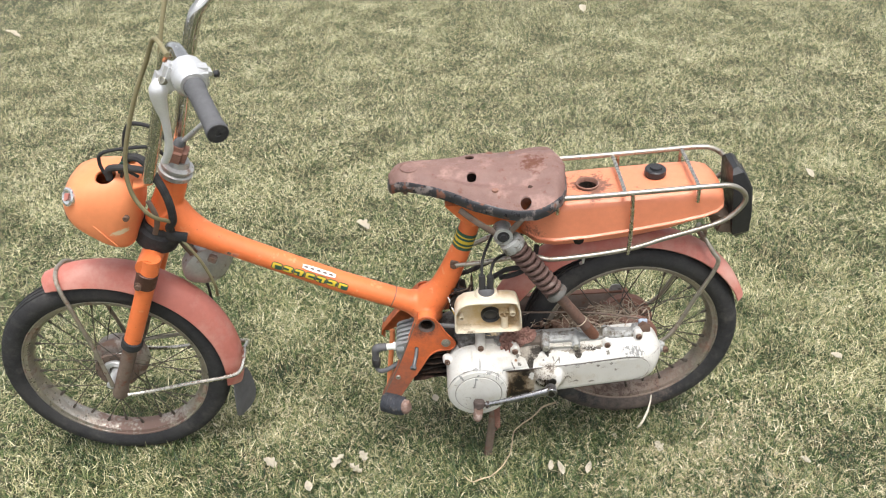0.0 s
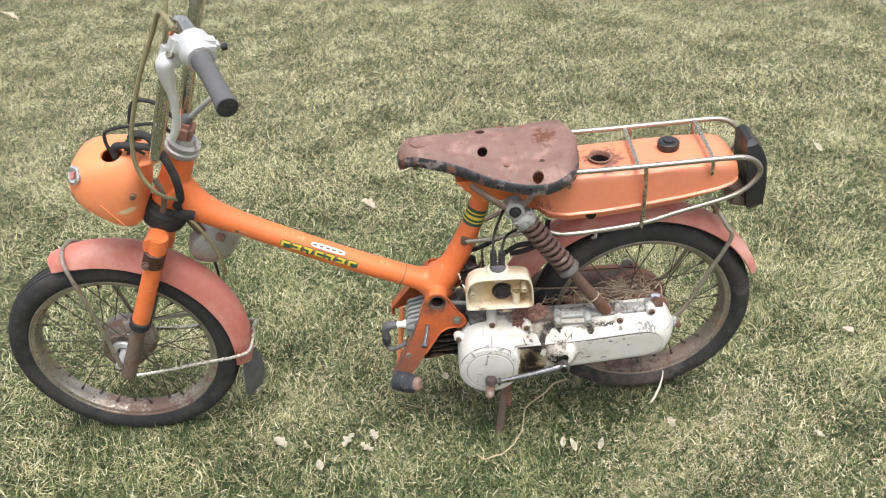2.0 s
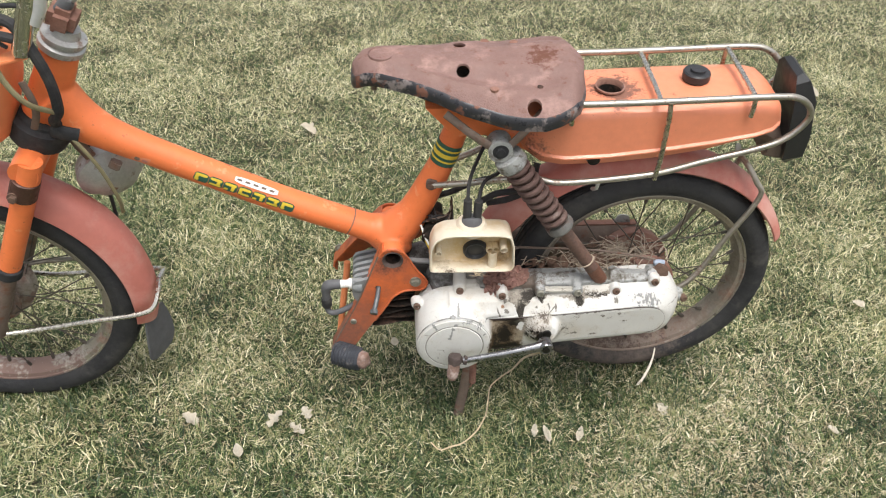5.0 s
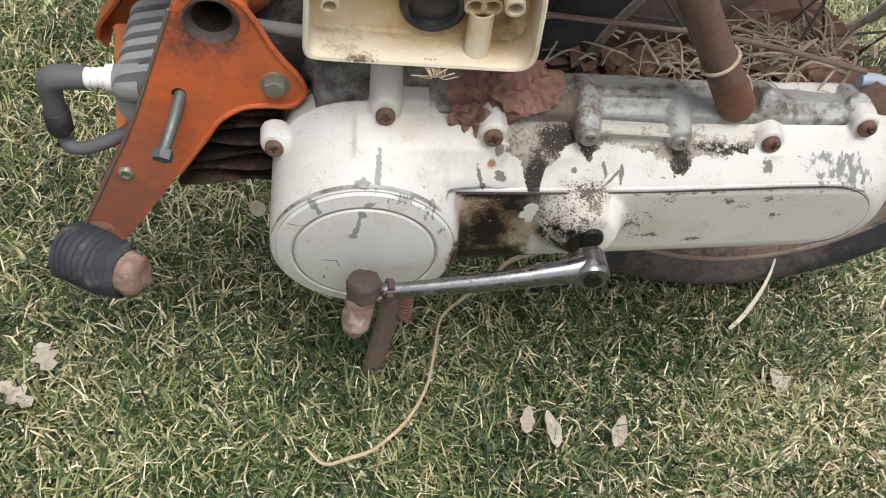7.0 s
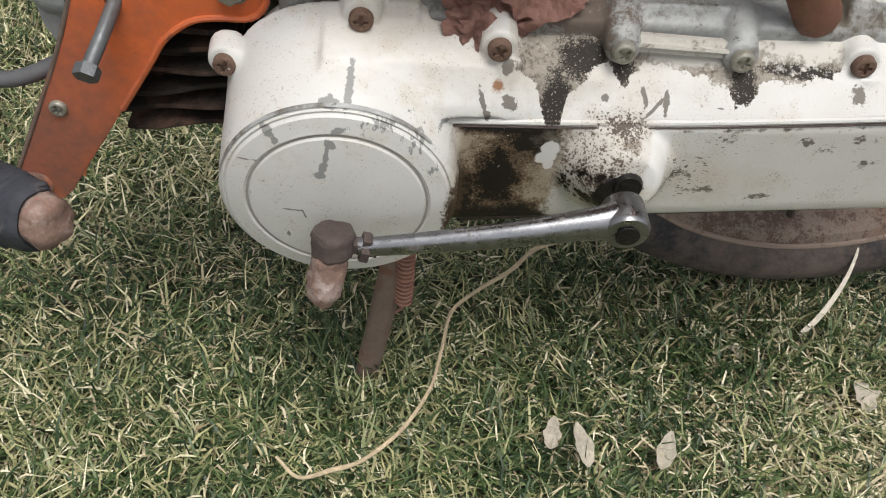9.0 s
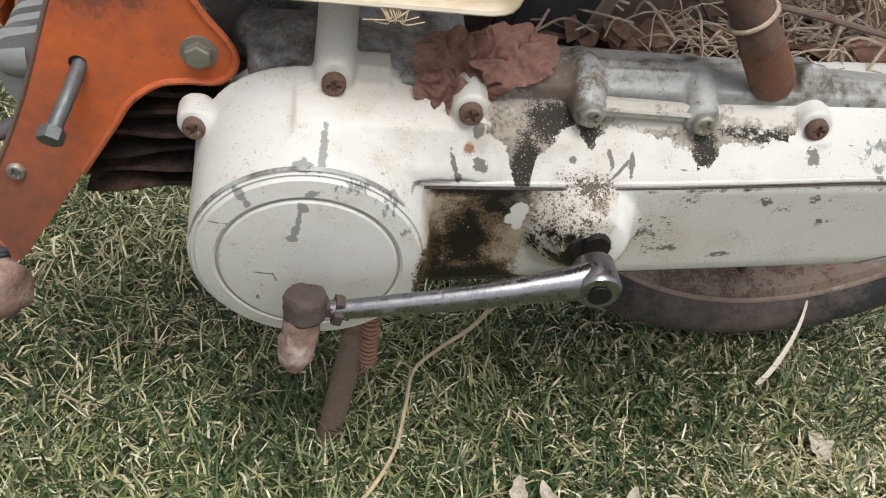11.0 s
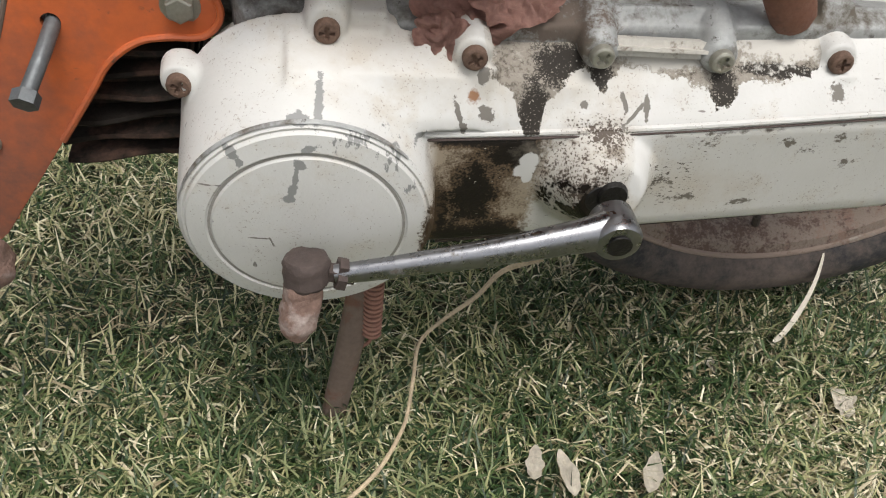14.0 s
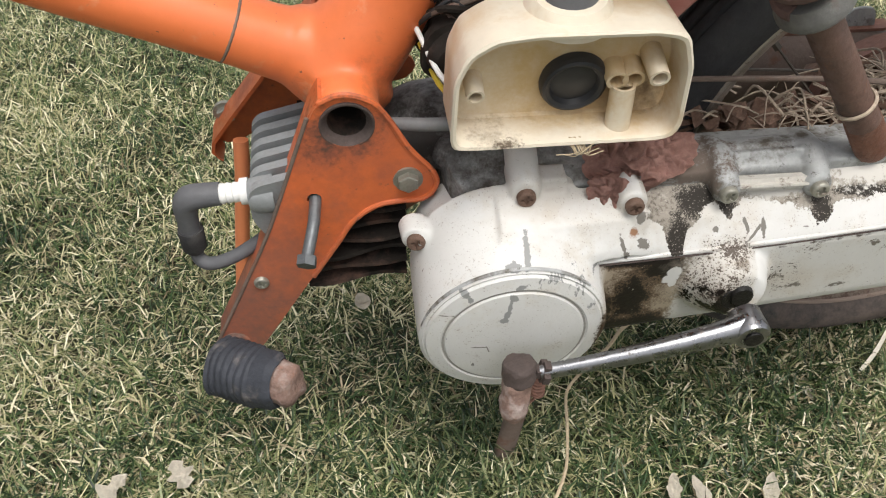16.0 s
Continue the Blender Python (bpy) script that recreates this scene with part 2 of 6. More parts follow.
crusted_rim = mat("dirt_crusted_brown_rim", (0.29, 0.255, 0.215), 0.45, 0.5, var=0.25, vscale=30, bump=(220, 0.7), stains=[
    ((0.22, 0.13, 0.09), 24, 0.54, 0.68, None, None, 0.85, 0.0), ((0.20, 0.130, 0.10), 40, 0.9, -0.5, (0.50, 0.0, 0.08), (0.22, 0.1, 0.08), 0.9, 0.0),
    ((0.21, 0.165, 0.135), 60, 0.5, 0.0, (0.52, 0.0, 0.08), (0.22, 0.1, 0.08), 0.85, 0.0), ((0.10, 0.065, 0.05), 80, 0.4, 0.40, (0.50, 0.0, 0.08), (0.22, 0.1, 0.08), 0.9, 0.0)])
clamp_brown = mat("dark_rusted_clamp", (0.075, 0.036, 0.026), 0.45, 0.3, var=0.3, vscale=50, bump=(260, 0.3), stains=[((0.17, 0.08, 0.05), 60, 0.58, 0.68, None, None, 0.8, 0.0)])
drum_steel = mat("tarnished_drum_steel", (0.34, 0.30, 0.27), 0.42, 0.6, var=0.25, vscale=40, stains=[((0.17, 0.11, 0.085), 30, 0.48, 0.60, None, None, 0.8, 0.0)])
lever_chrome = mat("dull_chromed_lever", (0.29, 0.29, 0.30), 0.30, 1.0, var=0.14, vscale=45, bump=(120, 0.06), stains=[
    ((0.10, 0.085, 0.07), 110, 0.62, 0.70, None, None, 0.6, 0.1), ((0.26, 0.17, 0.12), 60, 0.66, 0.74, None, None, 0.8, 0.0)])
spoke_steel = mat("dark_spoke_steel", (0.10, 0.085, 0.07), 0.6, 0.5, var=0.3, vscale=60)
greasy = mat("black_grease_and_hole_dark", (0.010, 0.009, 0.008), 0.4, spec=0.3, var=0.3, vscale=60, bump=(200, 0.6))
bolt_zinc = mat("yellowed_zinc_bolt", (0.33, 0.32, 0.27), 0.45, 0.6, var=0.2, vscale=60, stains=[
    (RUST, 60, 0.56, 0.68, None, None, 0.85, 0.0)])
bolt_rust = mat("rusty_screw", (0.14, 0.085, 0.06), 0.75, 0.2, var=0.35, vscale=120, bump=(500, 0.4))
olive_cable = mat("aged_olive_cable_sheath", (0.23, 0.20, 0.11), 0.6, var=0.15, vscale=40)
ceramic = mat("white_spark_plug_ceramic", (0.78, 0.77, 0.74), 0.25, var=0.05, vscale=60)
brown_steel = mat("brown_weathered_steel", (0.17, 0.125, 0.10), 0.7, 0.2, var=0.22, vscale=40, bump=(300, 0.25), stains=[
    (RUST, 35, 0.56, 0.7, None, None, 0.9, 0.0)])
dusty_pedal = mat("rust_and_dust_pedal_stub", (0.20, 0.125, 0.098), 0.85, var=0.35, vscale=60, bump=(300, 0.6), stains=[
    ((0.30, 0.12, 0.07), 50, 0.56, 0.66, None, None, 0.9, 0.0), ((0.36, 0.30, 0.27), 40, 0.52, 0.66, None, None, 0.9, 0.0)])
yellow_film = mat("yellow_decal_film", (0.70, 0.52, 0.05), 0.4, var=0.1, vscale=80)
green_film = mat("dark_green_decal_film", (0.03, 0.10, 0.07), 0.4, var=0.15, vscale=80)
white_film = mat("white_decal_film", (0.75, 0.74, 0.70), 0.4, var=0.06, vscale=80)
blue_plastic = mat("pale_blue_plastic_cap", (0.36, 0.42, 0.52), 0.5, var=0.1, vscale=60)
pedal_brown = mat("dark_brown_crusted_steel", (0.075, 0.055, 0.048), 0.8, 0.1, var=0.3, vscale=60, bump=(280, 0.5), stains=[((0.20, 0.10, 0.06), 60, 0.60, 0.70, None, None, 0.9, 0.0)])
foot_rust = mat("red_brown_rusted_foot", (0.155, 0.068, 0.042), 0.65, 0.1, var=0.3, vscale=45, bump=(240, 0.35), stains=[((0.10, 0.05, 0.035), 50, 0.52, 0.66, None, None, 0.8, 0.0)])
bolt_dark = mat("dull_blue_grey_bolt_steel", (0.135, 0.145, 0.150), 0.5, 0.5, var=0.25, vscale=50, bump=(300, 0.2), stains=[(RUST, 50, 0.62, 0.72, None, None, 0.85, 0.0)])
lens_clear = mat("dusty_clear_lens", (0.50, 0.52, 0.50), 0.12, 0.3, var=0.1, vscale=30)
nest_straw_mat = mat("dusty_nest_straw", (0.36, 0.29, 0.22), 0.85, var=0.55, vscale=40)
straw = mat("dry_straw", (0.48, 0.38, 0.25), 0.8, var=0.35, vscale=70)
dead_leaf = mat("pale_dead_leaf", (0.66, 0.60, 0.50), 0.8, var=0.2, vscale=60, bump=(400, 0.3))
brown_leaf = mat("crumpled_brown_leaf", (0.385, 0.215, 0.175), 0.8, var=0.28, vscale=60, bump=(300, 0.5))
nest_brown = mat("brown_nest_debris", (0.16, 0.095, 0.065), 0.9, var=0.4, vscale=90, bump=(300, 0.6))


def cover_paint():
    """White engine paint: chips to bare metal, an oily peeled band along the top, spattered grease round the kick shaft."""
    m = bpy.data.materials.new("chipped_oily_white_engine_paint")
    m.use_nodes = True
    n, l = m.node_tree.nodes, m.node_tree.links
    b, tc, sep = n["Principled BSDF"], n.new("ShaderNodeTexCoord"), n.new("ShaderNodeSeparateXYZ")
    l.new(tc.outputs["Object"], sep.inputs[0])
    X, Z = sep.outputs["X"], sep.outputs["Z"]

    def op(kind, a, c=None, e=None):
        x = n.new("ShaderNodeMath")
        x.operation = kind
        for sock, v in zip(x.inputs, (a, c, e)):
            if isinstance(v, (int, float)):
                sock.default_value = v
            elif v is not None:
                l.new(v, sock)
        return x.outputs[0]

    def noi(scale, detail=4.0, rough=0.6, stretch=None, turn=0.0):
        """Noise about zero, from about -1 to 1."""
        t = n.new("ShaderNodeTexNoise")
        t.inputs["Scale"].default_value, t.inputs["Detail"].default_value, t.inputs["Roughness"].default_value = scale, detail, rough
        v = tc.outputs["Object"]
        if stretch:
            mp = n.new("ShaderNodeMapping")
            mp.inputs["Rotation"].default_value, mp.inputs["Scale"].default_value = (0, radians(turn), 0), stretch
            l.new(v, mp.inputs["Vector"])
            v = mp.outputs[0]
        l.new(v, t.inputs["Vector"])
        return op("MULTIPLY_ADD", t.outputs["Fac"], 4.0, -2.0)

    def step(v, at, soft):
        r = n.new("ShaderNodeMapRange")
        r.inputs["From Min"].default_value, r.inputs["From Max"].default_value = at - soft, at + soft
        l.new(v, r.inputs["Value"])
        return r.outputs["Result"]

    def along(points, x0, x1, z0, z1):
        """A height that changes with x, through points."""
        u = op("MULTIPLY_ADD", X, 1 / (x1 - x0), -x0 / (x1 - x0))
        r = n.new("ShaderNodeValToRGB")
        while len(r.color_ramp.elements) < len(points):
            r.color_ramp.elements.new(1.0)
        for e, (x, z) in zip(r.color_ramp.elements, points):
            e.position, q = (x - x0) / (x1 - x0), (z - z0) / (z1 - z0)
            e.color = (q, q, q, 1)
        l.new(u, r.inputs[0])
        return op("MULTIPLY_ADD", r.outputs[0], z1 - z0, z0)

    def blob(cx, cz, rx, rz, turn=0.0):
        """One at the middle of an ellipse, zero on its edge, less outside."""
        c, s = math.cos(radians(turn)), math.sin(radians(turn))
        dx, dz = op("SUBTRACT", X, cx), op("SUBTRACT", Z, cz)
        p = op("MULTIPLY_ADD", dx, c / rx, op("MULTIPLY", dz, s / rx))
        q = op("MULTIPLY_ADD", dz, c / rz, op("MULTIPLY", dx, -s / rz))
        return op("SUBTRACT", 1.0, op("SQRT", op("MULTIPLY_ADD", p, p, op("MULTIPLY", q, q))))

    def union(*fields):
        out = fields[0]
        for f in fields[1:]:
            out = op("MAXIMUM", out, f)
        return out

    def mix(f, a, c):
        x = n.new("ShaderNodeMix")
        x.data_type = "RGBA"
        l.new(f, x.inputs[0])
        for sock, v in ((x.inputs[6], a), (x.inputs[7], c)):
            if isinstance(v, tuple):
                sock.default_value = (*v, 1.0)
            else:
                l.new(v, sock)
        return x.outputs[2]

    def mixv(f, a, c):
        x = n.new("ShaderNodeMix")
        l.new(f, x.inputs[0])
        l.new(a, x.inputs[2])
        x.inputs[3].default_value = c
        return x.outputs[0]

    flake, fleck, dust, slow, mid = noi(130, 5, 0.68), noi(420, 3, 0.6), noi(900, 2, 0.5), noi(26, 5, 0.6), noi(60, 5, 0.65)
    rough_edge = op("MULTIPLY_ADD", fleck, 0.35, op("MULTIPLY", flake, 0.65))
    col = mix(step(slow, 0.0, 0.9), (0.545, 0.535, 0.505), (0.605, 0.595, 0.57))
    ro = op("MULTIPLY_ADD", mid, 0.08, 0.42)
    grey, black = (0.25, 0.25, 0.24), (0.014, 0.011, 0.009)

    def lay(f, colour, rough):
        return mix(f, col, colour), mixv(f, ro, rough)

    # a faint tan film, strongest below the crease and low on the cover
    crease_z = along(((.20, .278), (.272, .2715), (.33, .2745), (.39, .279), (.449, .285), (.50, .2905), (.56, .291)), .20, .56, .2, .3)
    low = op("MULTIPLY", step(op("SUBTRACT", crease_z, Z), .0005, .0007), step(X, .279, .004))
    col, ro = lay(op("MULTIPLY", low, 0.35), (0.50, 0.48, 0.435), 0.5)
    col, ro = lay(op("MULTIPLY", step(op("ADD", mid, op("MULTIPLY", slow, 0.8)), 0.75, 0.55), 0.45), (0.47, 0.41, 0.32), 0.5)
    tan = union(blob(.395, .245, .050, .018), blob(.325, .300, .060, .018), blob(.245, .312, .040, .012))
    col, ro = lay(op("MULTIPLY", step(op("MULTIPLY_ADD", mid, 0.6, tan), 0.25, 0.5), 0.4), (0.42, 0.355, 0.27), 0.55)
    # small chips, short scratches and specks all over
    col, ro = lay(step(noi(150, 3, 0.5, (1, 1, 0.30), 38), 1.06, 0.05), (0.20, 0.19, 0.175), 0.5)
    col, ro = lay(step(noi(210, 2, 0.5, (0.25, 1, 1), 18), 1.10, 0.05), (0.22, 0.20, 0.18), 0.5)
    col, ro = lay(step(op("MULTIPLY_ADD", mid, 0.28, fleck), 1.02, 0.07), (0.17, 0.145, 0.12), 0.7)
    col, ro = lay(op("MULTIPLY", step(op("MULTIPLY_ADD", mid, 0.45, dust), 0.74, 0.14), 0.6), (0.26, 0.22, 0.18), 0.7)
    # smudges on the long lower panel
    smear = noi(70, 5, 0.7, (0.7, 1, 1.5), -14)
    spots = union(blob(.4115, .2741, .010, .008), blob(.4084, .2676, .0035, .003), blob(.450, .2741, .007, .004), blob(.464, .270, .012, .006, -20), blob(.477, .2785, .012, .008), blob(.4835, .2627, .009, .006, 20), blob(.406, .238, .016, .006), blob(.440, .236, .020, .004), blob(.395, .249, .012, .010), blob(.386, .243, .010, .014, 30))
    col, ro = lay(op("MULTIPLY", low, step(op("ADD", op("MULTIPLY_ADD", smear, 0.55, op("MULTIPLY", fleck, 0.40)), op("MULTIPLY", op("MAXIMUM", spots, 0.0), 0.62)), 0.55, 0.12)), (0.15, 0.132, 0.110), 0.65)

    ledge = op("SUBTRACT", 1.0, op("MULTIPLY", op("ABSOLUTE", op("SUBTRACT", op("SUBTRACT", crease_z, Z), .0025)), 1 / .0035))
    col, ro = lay(op("MULTIPLY", step(X, .30, .01), step(op("MULTIPLY_ADD", op("ADD", flake, slow), 0.7, ledge), 1.15, 0.25)), (0.085, 0.07, 0.055), 0.7)
    grit = op("MULTIPLY_ADD", flake, 0.45, noi(620, 3, 0.6, (0.7, 1, 1.3), -20))
    near_boss = op("MAXIMUM", blob(.388, .248, .045, .030, 25), 0.0)
    col, ro = lay(op("MULTIPLY", low, step(op("MULTIPLY_ADD", near_boss, 0.75, grit), 0.98, 0.12)), (0.10, 0.085, 0.068), 0.7)
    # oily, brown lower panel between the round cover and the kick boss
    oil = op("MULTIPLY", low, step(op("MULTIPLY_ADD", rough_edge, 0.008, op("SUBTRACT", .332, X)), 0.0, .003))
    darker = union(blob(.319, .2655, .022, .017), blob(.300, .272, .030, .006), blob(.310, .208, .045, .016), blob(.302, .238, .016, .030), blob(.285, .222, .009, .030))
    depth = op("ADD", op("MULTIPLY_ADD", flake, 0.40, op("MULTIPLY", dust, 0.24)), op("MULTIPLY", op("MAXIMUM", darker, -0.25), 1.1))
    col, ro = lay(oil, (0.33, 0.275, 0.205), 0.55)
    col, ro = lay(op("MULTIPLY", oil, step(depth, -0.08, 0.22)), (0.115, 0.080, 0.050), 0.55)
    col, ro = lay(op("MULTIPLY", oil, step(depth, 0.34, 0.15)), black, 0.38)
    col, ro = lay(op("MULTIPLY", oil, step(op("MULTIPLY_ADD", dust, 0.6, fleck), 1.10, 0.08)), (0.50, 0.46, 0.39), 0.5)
    # ragged dark brown strip down the round cover's right edge
    edge_brown = blob(.2815, .228, .0075, .026)
    col, ro = lay(step(op("MULTIPLY_ADD", rough_edge, 0.9, edge_brown), 0.25, 0.16), (0.075, 0.05, 0.03), 0.7)

    # grease spattered over the kick boss
    boss = union(blob(.350, .258, .030, .026), blob(.358, .278, .024, .008))
    splat = op("ADD", op("MULTIPLY_ADD", fleck, 0.30, op("MULTIPLY", dust, 0.42)), op("MULTIPLY_ADD", flake, 0.22, op("MULTIPLY", boss, 0.75)))
    col, ro = lay(op("MULTIPLY", step(op("MULTIPLY_ADD", flake, 0.4, boss), 0.25, 0.3), 0.55), (0.40, 0.35, 0.285), 0.55)
    col, ro = lay(step(splat, 0.50, 0.14), (0.085, 0.065, 0.05), 0.55)
    # the boss's highlight, painted as a pale, smoother spot over the grease
    painted_glint = blob(.376, .266, .0075, .015, -12)
    col, ro = lay(step(op("MULTIPLY_ADD", flake, 0.3, painted_glint), 0.15, 0.12), (0.60, 0.59, 0.565), 0.35)
    ring = op("SUBTRACT", 0.16, op("ABSOLUTE", op("SUBTRACT", blob(.3545, .2500, .0205, .0135, 20), 0.05)))
    wet = union(blob(.3580, .2540, .0140, .0075, 24), blob(.349, .244, .010, .005, 10), op("MINIMUM", ring, op("MULTIPLY", op("SUBTRACT", .356, X), 40.0)))
    col, ro = lay(step(op("MULTIPLY_ADD", rough_edge, 0.40, wet), 0.10, 0.06), black, 0.25)

    # peeled, dirty band along the upper edge, with ragged white flakes below it
    flakes = along(((.292, .345), (.299, .318), (.3031, .3035), (.3081, .2945), (.3145, .2915), (.3185, .282), (.3207, .2745), (.3280, .2745), (.3300, .2875), (.3372, .2925), (.3457, .2985), (.3512, .2957), (.3570, .2905), (.3610, .2955), (.3648, .2990), (.3785, .2995),
                    (.395, .2962), (.4065, .2955), (.4105, .2880), (.4160, .2880), (.4228, .2972), (.4298, .2987), (.4560, .3007), (.4605, .3040), (.4620, .345)), .29, .49, .27, .35)
    over = op("MULTIPLY_ADD", rough_edge, 0.0045, op("SUBTRACT", Z, flakes))
    band = op("MULTIPLY", step(over, 0.0, .0004), step(op("SUBTRACT", .470, X), 0.0, .001))
    band = op("MULTIPLY", band, step(op("SUBTRACT", X, .292), 0.0, .001))
    tar = union(blob(.3250, .282, .0085, .020), blob(.337, .299, .016, .008), blob(.414, .294, .0080, .012), blob(.356, .2965, .007, .006), blob(.443, .302, .026, .003))
    bare = op("MULTIPLY_ADD", flake, 0.40, op("MULTIPLY", dust, 0.30))
    col, ro = lay(band, (0.27, 0.24, 0.20), 0.7)
    col, ro = lay(op("MULTIPLY", band, step(bare, 0.38, 0.25)), (0.43, 0.395, 0.34), 0.6)
    col, ro = lay(op("MULTIPLY", band, step(op("ADD", op("MULTIPLY", dust, 0.5), op("MULTIPLY_ADD", fleck, 0.45, op("MULTIPLY", bare, -0.7))), 0.22, 0.22)), (0.095, 0.079, 0.062), 0.8)
    col, ro = lay(op("MULTIPLY", band, step(op("ADD", op("MULTIPLY", op("MAXIMUM", tar, -0.4), 1.0), op("MULTIPLY_ADD", dust, 0.25, op("MULTIPLY", rough_edge, 0.45))), 0.22, 0.14)), (0.028, 0.023, 0.018), 0.75)
    col, ro = lay(op("MULTIPLY", band, step(op("MULTIPLY_ADD", fleck, 0.3, dust), 0.62, 0.12)), (0.30, 0.27, 0.23), 0.7)
    col, ro = lay(op("MULTIPLY", band, step(op("MULTIPLY_ADD", rough_edge, 0.9, union(blob(.440, .311, .024, .008), blob(.385, .303, .022, .004), blob(.302, .309, .008, .010))), 0.12, 0.18)), (0.50, 0.475, 0.43), 0.55)
    left = blob(.308, .300, .016, .018)
    col, ro = lay(step(op("ADD", op("MULTIPLY", left, 0.55), op("MULTIPLY_ADD", fleck, 0.35, op("MULTIPLY", flake, 0.50))), 0.62, 0.10), (0.13, 0.11, 0.088), 0.7)
    # one clean flake of paint left in the oil
    chip = union(blob(.3262, .2605, .0052, .0050), blob(.3243, .2545, .0060, .0042, 25), blob(.3265, .2500, .0030, .0040))
    col, ro = lay(step(op("MULTIPLY_ADD", rough_edge, 0.35, chip), 0.10, 0.08), (0.60, 0.59, 0.56), 0.4)

    # chips to bare metal on the round cover, runs and drips
    drip = union(blob(.2203, .2772, .0028, .0034), blob(.2188, .2705, .0013, .0072, -10), blob(.2170, .2630, .0022, .0052, -14), blob(.2158, .2590, .0036, .0027))
    chips = union(drip, blob(.1925, .2815, .0040, .0028, -20), blob(.1955, .2770, .0018, .0024), blob(.2235, .2848, .0052, .0022, 20), blob(.2286, .2995, .0024, .0062, -5), blob(.2200, .2960, .0042, .0020), blob(.2735, .2780, .0038, .0020))
    col, ro = lay(step(op("MULTIPLY_ADD", rough_edge, 0.85, chips), 0.16, 0.08), grey, 0.45)
    scrape = union(blob(.244, .2882, .0180, .0055, -8), blob(.2590, .2795, .0100, .0085, -40), blob(.2685, .2635, .0045, .0040))
    col, ro = lay(step(op("ADD", op("MULTIPLY", op("MAXIMUM", scrape, -0.4), 0.9), op("MULTIPLY", noi(230, 4, 0.65, (1.5, 1, 0.5), 32), 1.0)), 0.60, 0.08), grey, 0.45)
    ends = union(blob(.5160, .2985, .0260, .0085), blob(.527, .2945, .0130, .0080))
    col, ro = lay(step(op("ADD", op("MULTIPLY", op("MAXIMUM", ends, -0.6), 0.8), op("MULTIPLY", noi(120, 4, 0.6, (1.7, 1, 0.40), -24), 0.75)), 0.48, 0.10), (0.21, 0.21, 0.205), 0.45)
    runs = union(blob(.2900, .2850, .0014, .0075, 18), blob(.2930, .2785, .0016, .0040), blob(.3672, .2888, .0011, .0046, 24), blob(.3778, .2865, .0013, .0065, -3), blob(.3710, .2835, .0010, .0070, -48), blob(.3488, .2864, .0020, .0018), blob(.3030, .2838, .0052, .0030, -25), blob(.4695, .2965, .0055, .0035), blob(.2015, .2345, .0060, .0006, -4), blob(.2078, .2318, .0006, .0038, 18), blob(.3000, .3000, .0030, .0050))
    col, ro = lay(step(op("MULTIPLY_ADD", rough_edge, 0.95, runs), 0.14, 0.10), (0.17, 0.155, 0.135), 0.6)
    col, ro = lay(step(op("MULTIPLY_ADD", rough_edge, 1.0, blob(.2965, .2915, .0032, .0032)), 0.25, 0.3), (0.26, 0.14, 0.08), 0.8)
    l.new(col, b.inputs["Base Color"])
    l.new(ro, b.inputs["Roughness"])
    b.inputs["Specular IOR Level"].default_value = 0.3
    bp = n.new("ShaderNodeBump")
    bp.inputs["Strength"].default_value, bp.inputs["Distance"].default_value = 0.22, 0.0012
    thick = op("MULTIPLY_ADD", band, -1.4, op("MULTIPLY_ADD", flake, 0.25, op("MULTIPLY", fleck, 0.12)))
    l.new(thick, bp.inputs["Height"])
    l.new(bp.outputs[0], b.inputs["Normal"])
    return m


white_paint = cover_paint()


def island_mat(name, stops, rough, patch):
    """Blades in several colours, by island and by slow patches across the lawn."""
    m = bpy.data.materials.new(name)
    m.use_nodes = True
    n, l = m.node_tree.nodes, m.node_tree.links
    geo, tc = n.new("ShaderNodeNewGeometry"), n.new("ShaderNodeTexCoord")
    t = n.new("ShaderNodeTexNoise")
    t.inputs["Scale"].default_value, t.inputs["Detail"].default_value = 5.0, 5.0
    l.new(tc.outputs["Object"], t.inputs["Vector"])
    add = n.new("ShaderNodeMath")
    add.operation = "MULTIPLY_ADD"
    l.new(t.outputs["Fac"], add.inputs[0])
    add.inputs[1].default_value = patch
    l.new(geo.outputs["Random Per Island"], add.inputs[2])
    sub = n.new("ShaderNodeMath")
    sub.operation = "SUBTRACT"
    l.new(add.outputs[0], sub.inputs[0])
    sub.inputs[1].default_value = patch * 0.5
    ramp = n.new("ShaderNodeValToRGB")
    while len(ramp.color_ramp.elements) < len(stops):
        ramp.color_ramp.elements.new(0.5)
    for e, (p, c) in zip(ramp.color_ramp.elements, stops):
        e.position, e.color = p, (*c, 1.0)
    l.new(sub.outputs[0], ramp.inputs[0])
    b = n["Principled BSDF"]
    l.new(ramp.outputs[0], b.inputs["Base Color"])
    b.inputs["Roughness"].default_value = rough
    b.inputs["Specular IOR Level"].default_value = 0.35
    return m


green_blades = island_mat("green_grass_blades", [(0.0, (0.013, 0.029, 0.010)), (0.35, (0.044, 0.083, 0.025)), (0.65, (0.125, 0.168, 0.058)), (1.0, (0.38, 0.36, 0.18))], 0.45, 1.9)
lush_blades = island_mat("lush_dark_grass_blades", [(0.0, (0.011, 0.023, 0.009)), (0.4, (0.030, 0.060, 0.019)), (0.75, (0.075, 0.112, 0.042)), (1.0, (0.25, 0.27, 0.13))], 0.42, 0.9)
curl_blades = island_mat("pale_curled_straw", [(0.0, (0.23, 0.18, 0.10)), (0.35, (0.46, 0.39, 0.25)), (0.7, (0.66, 0.58, 0.40)), (1.0, (0.82, 0.75, 0.57))], 0.6, 0.6)
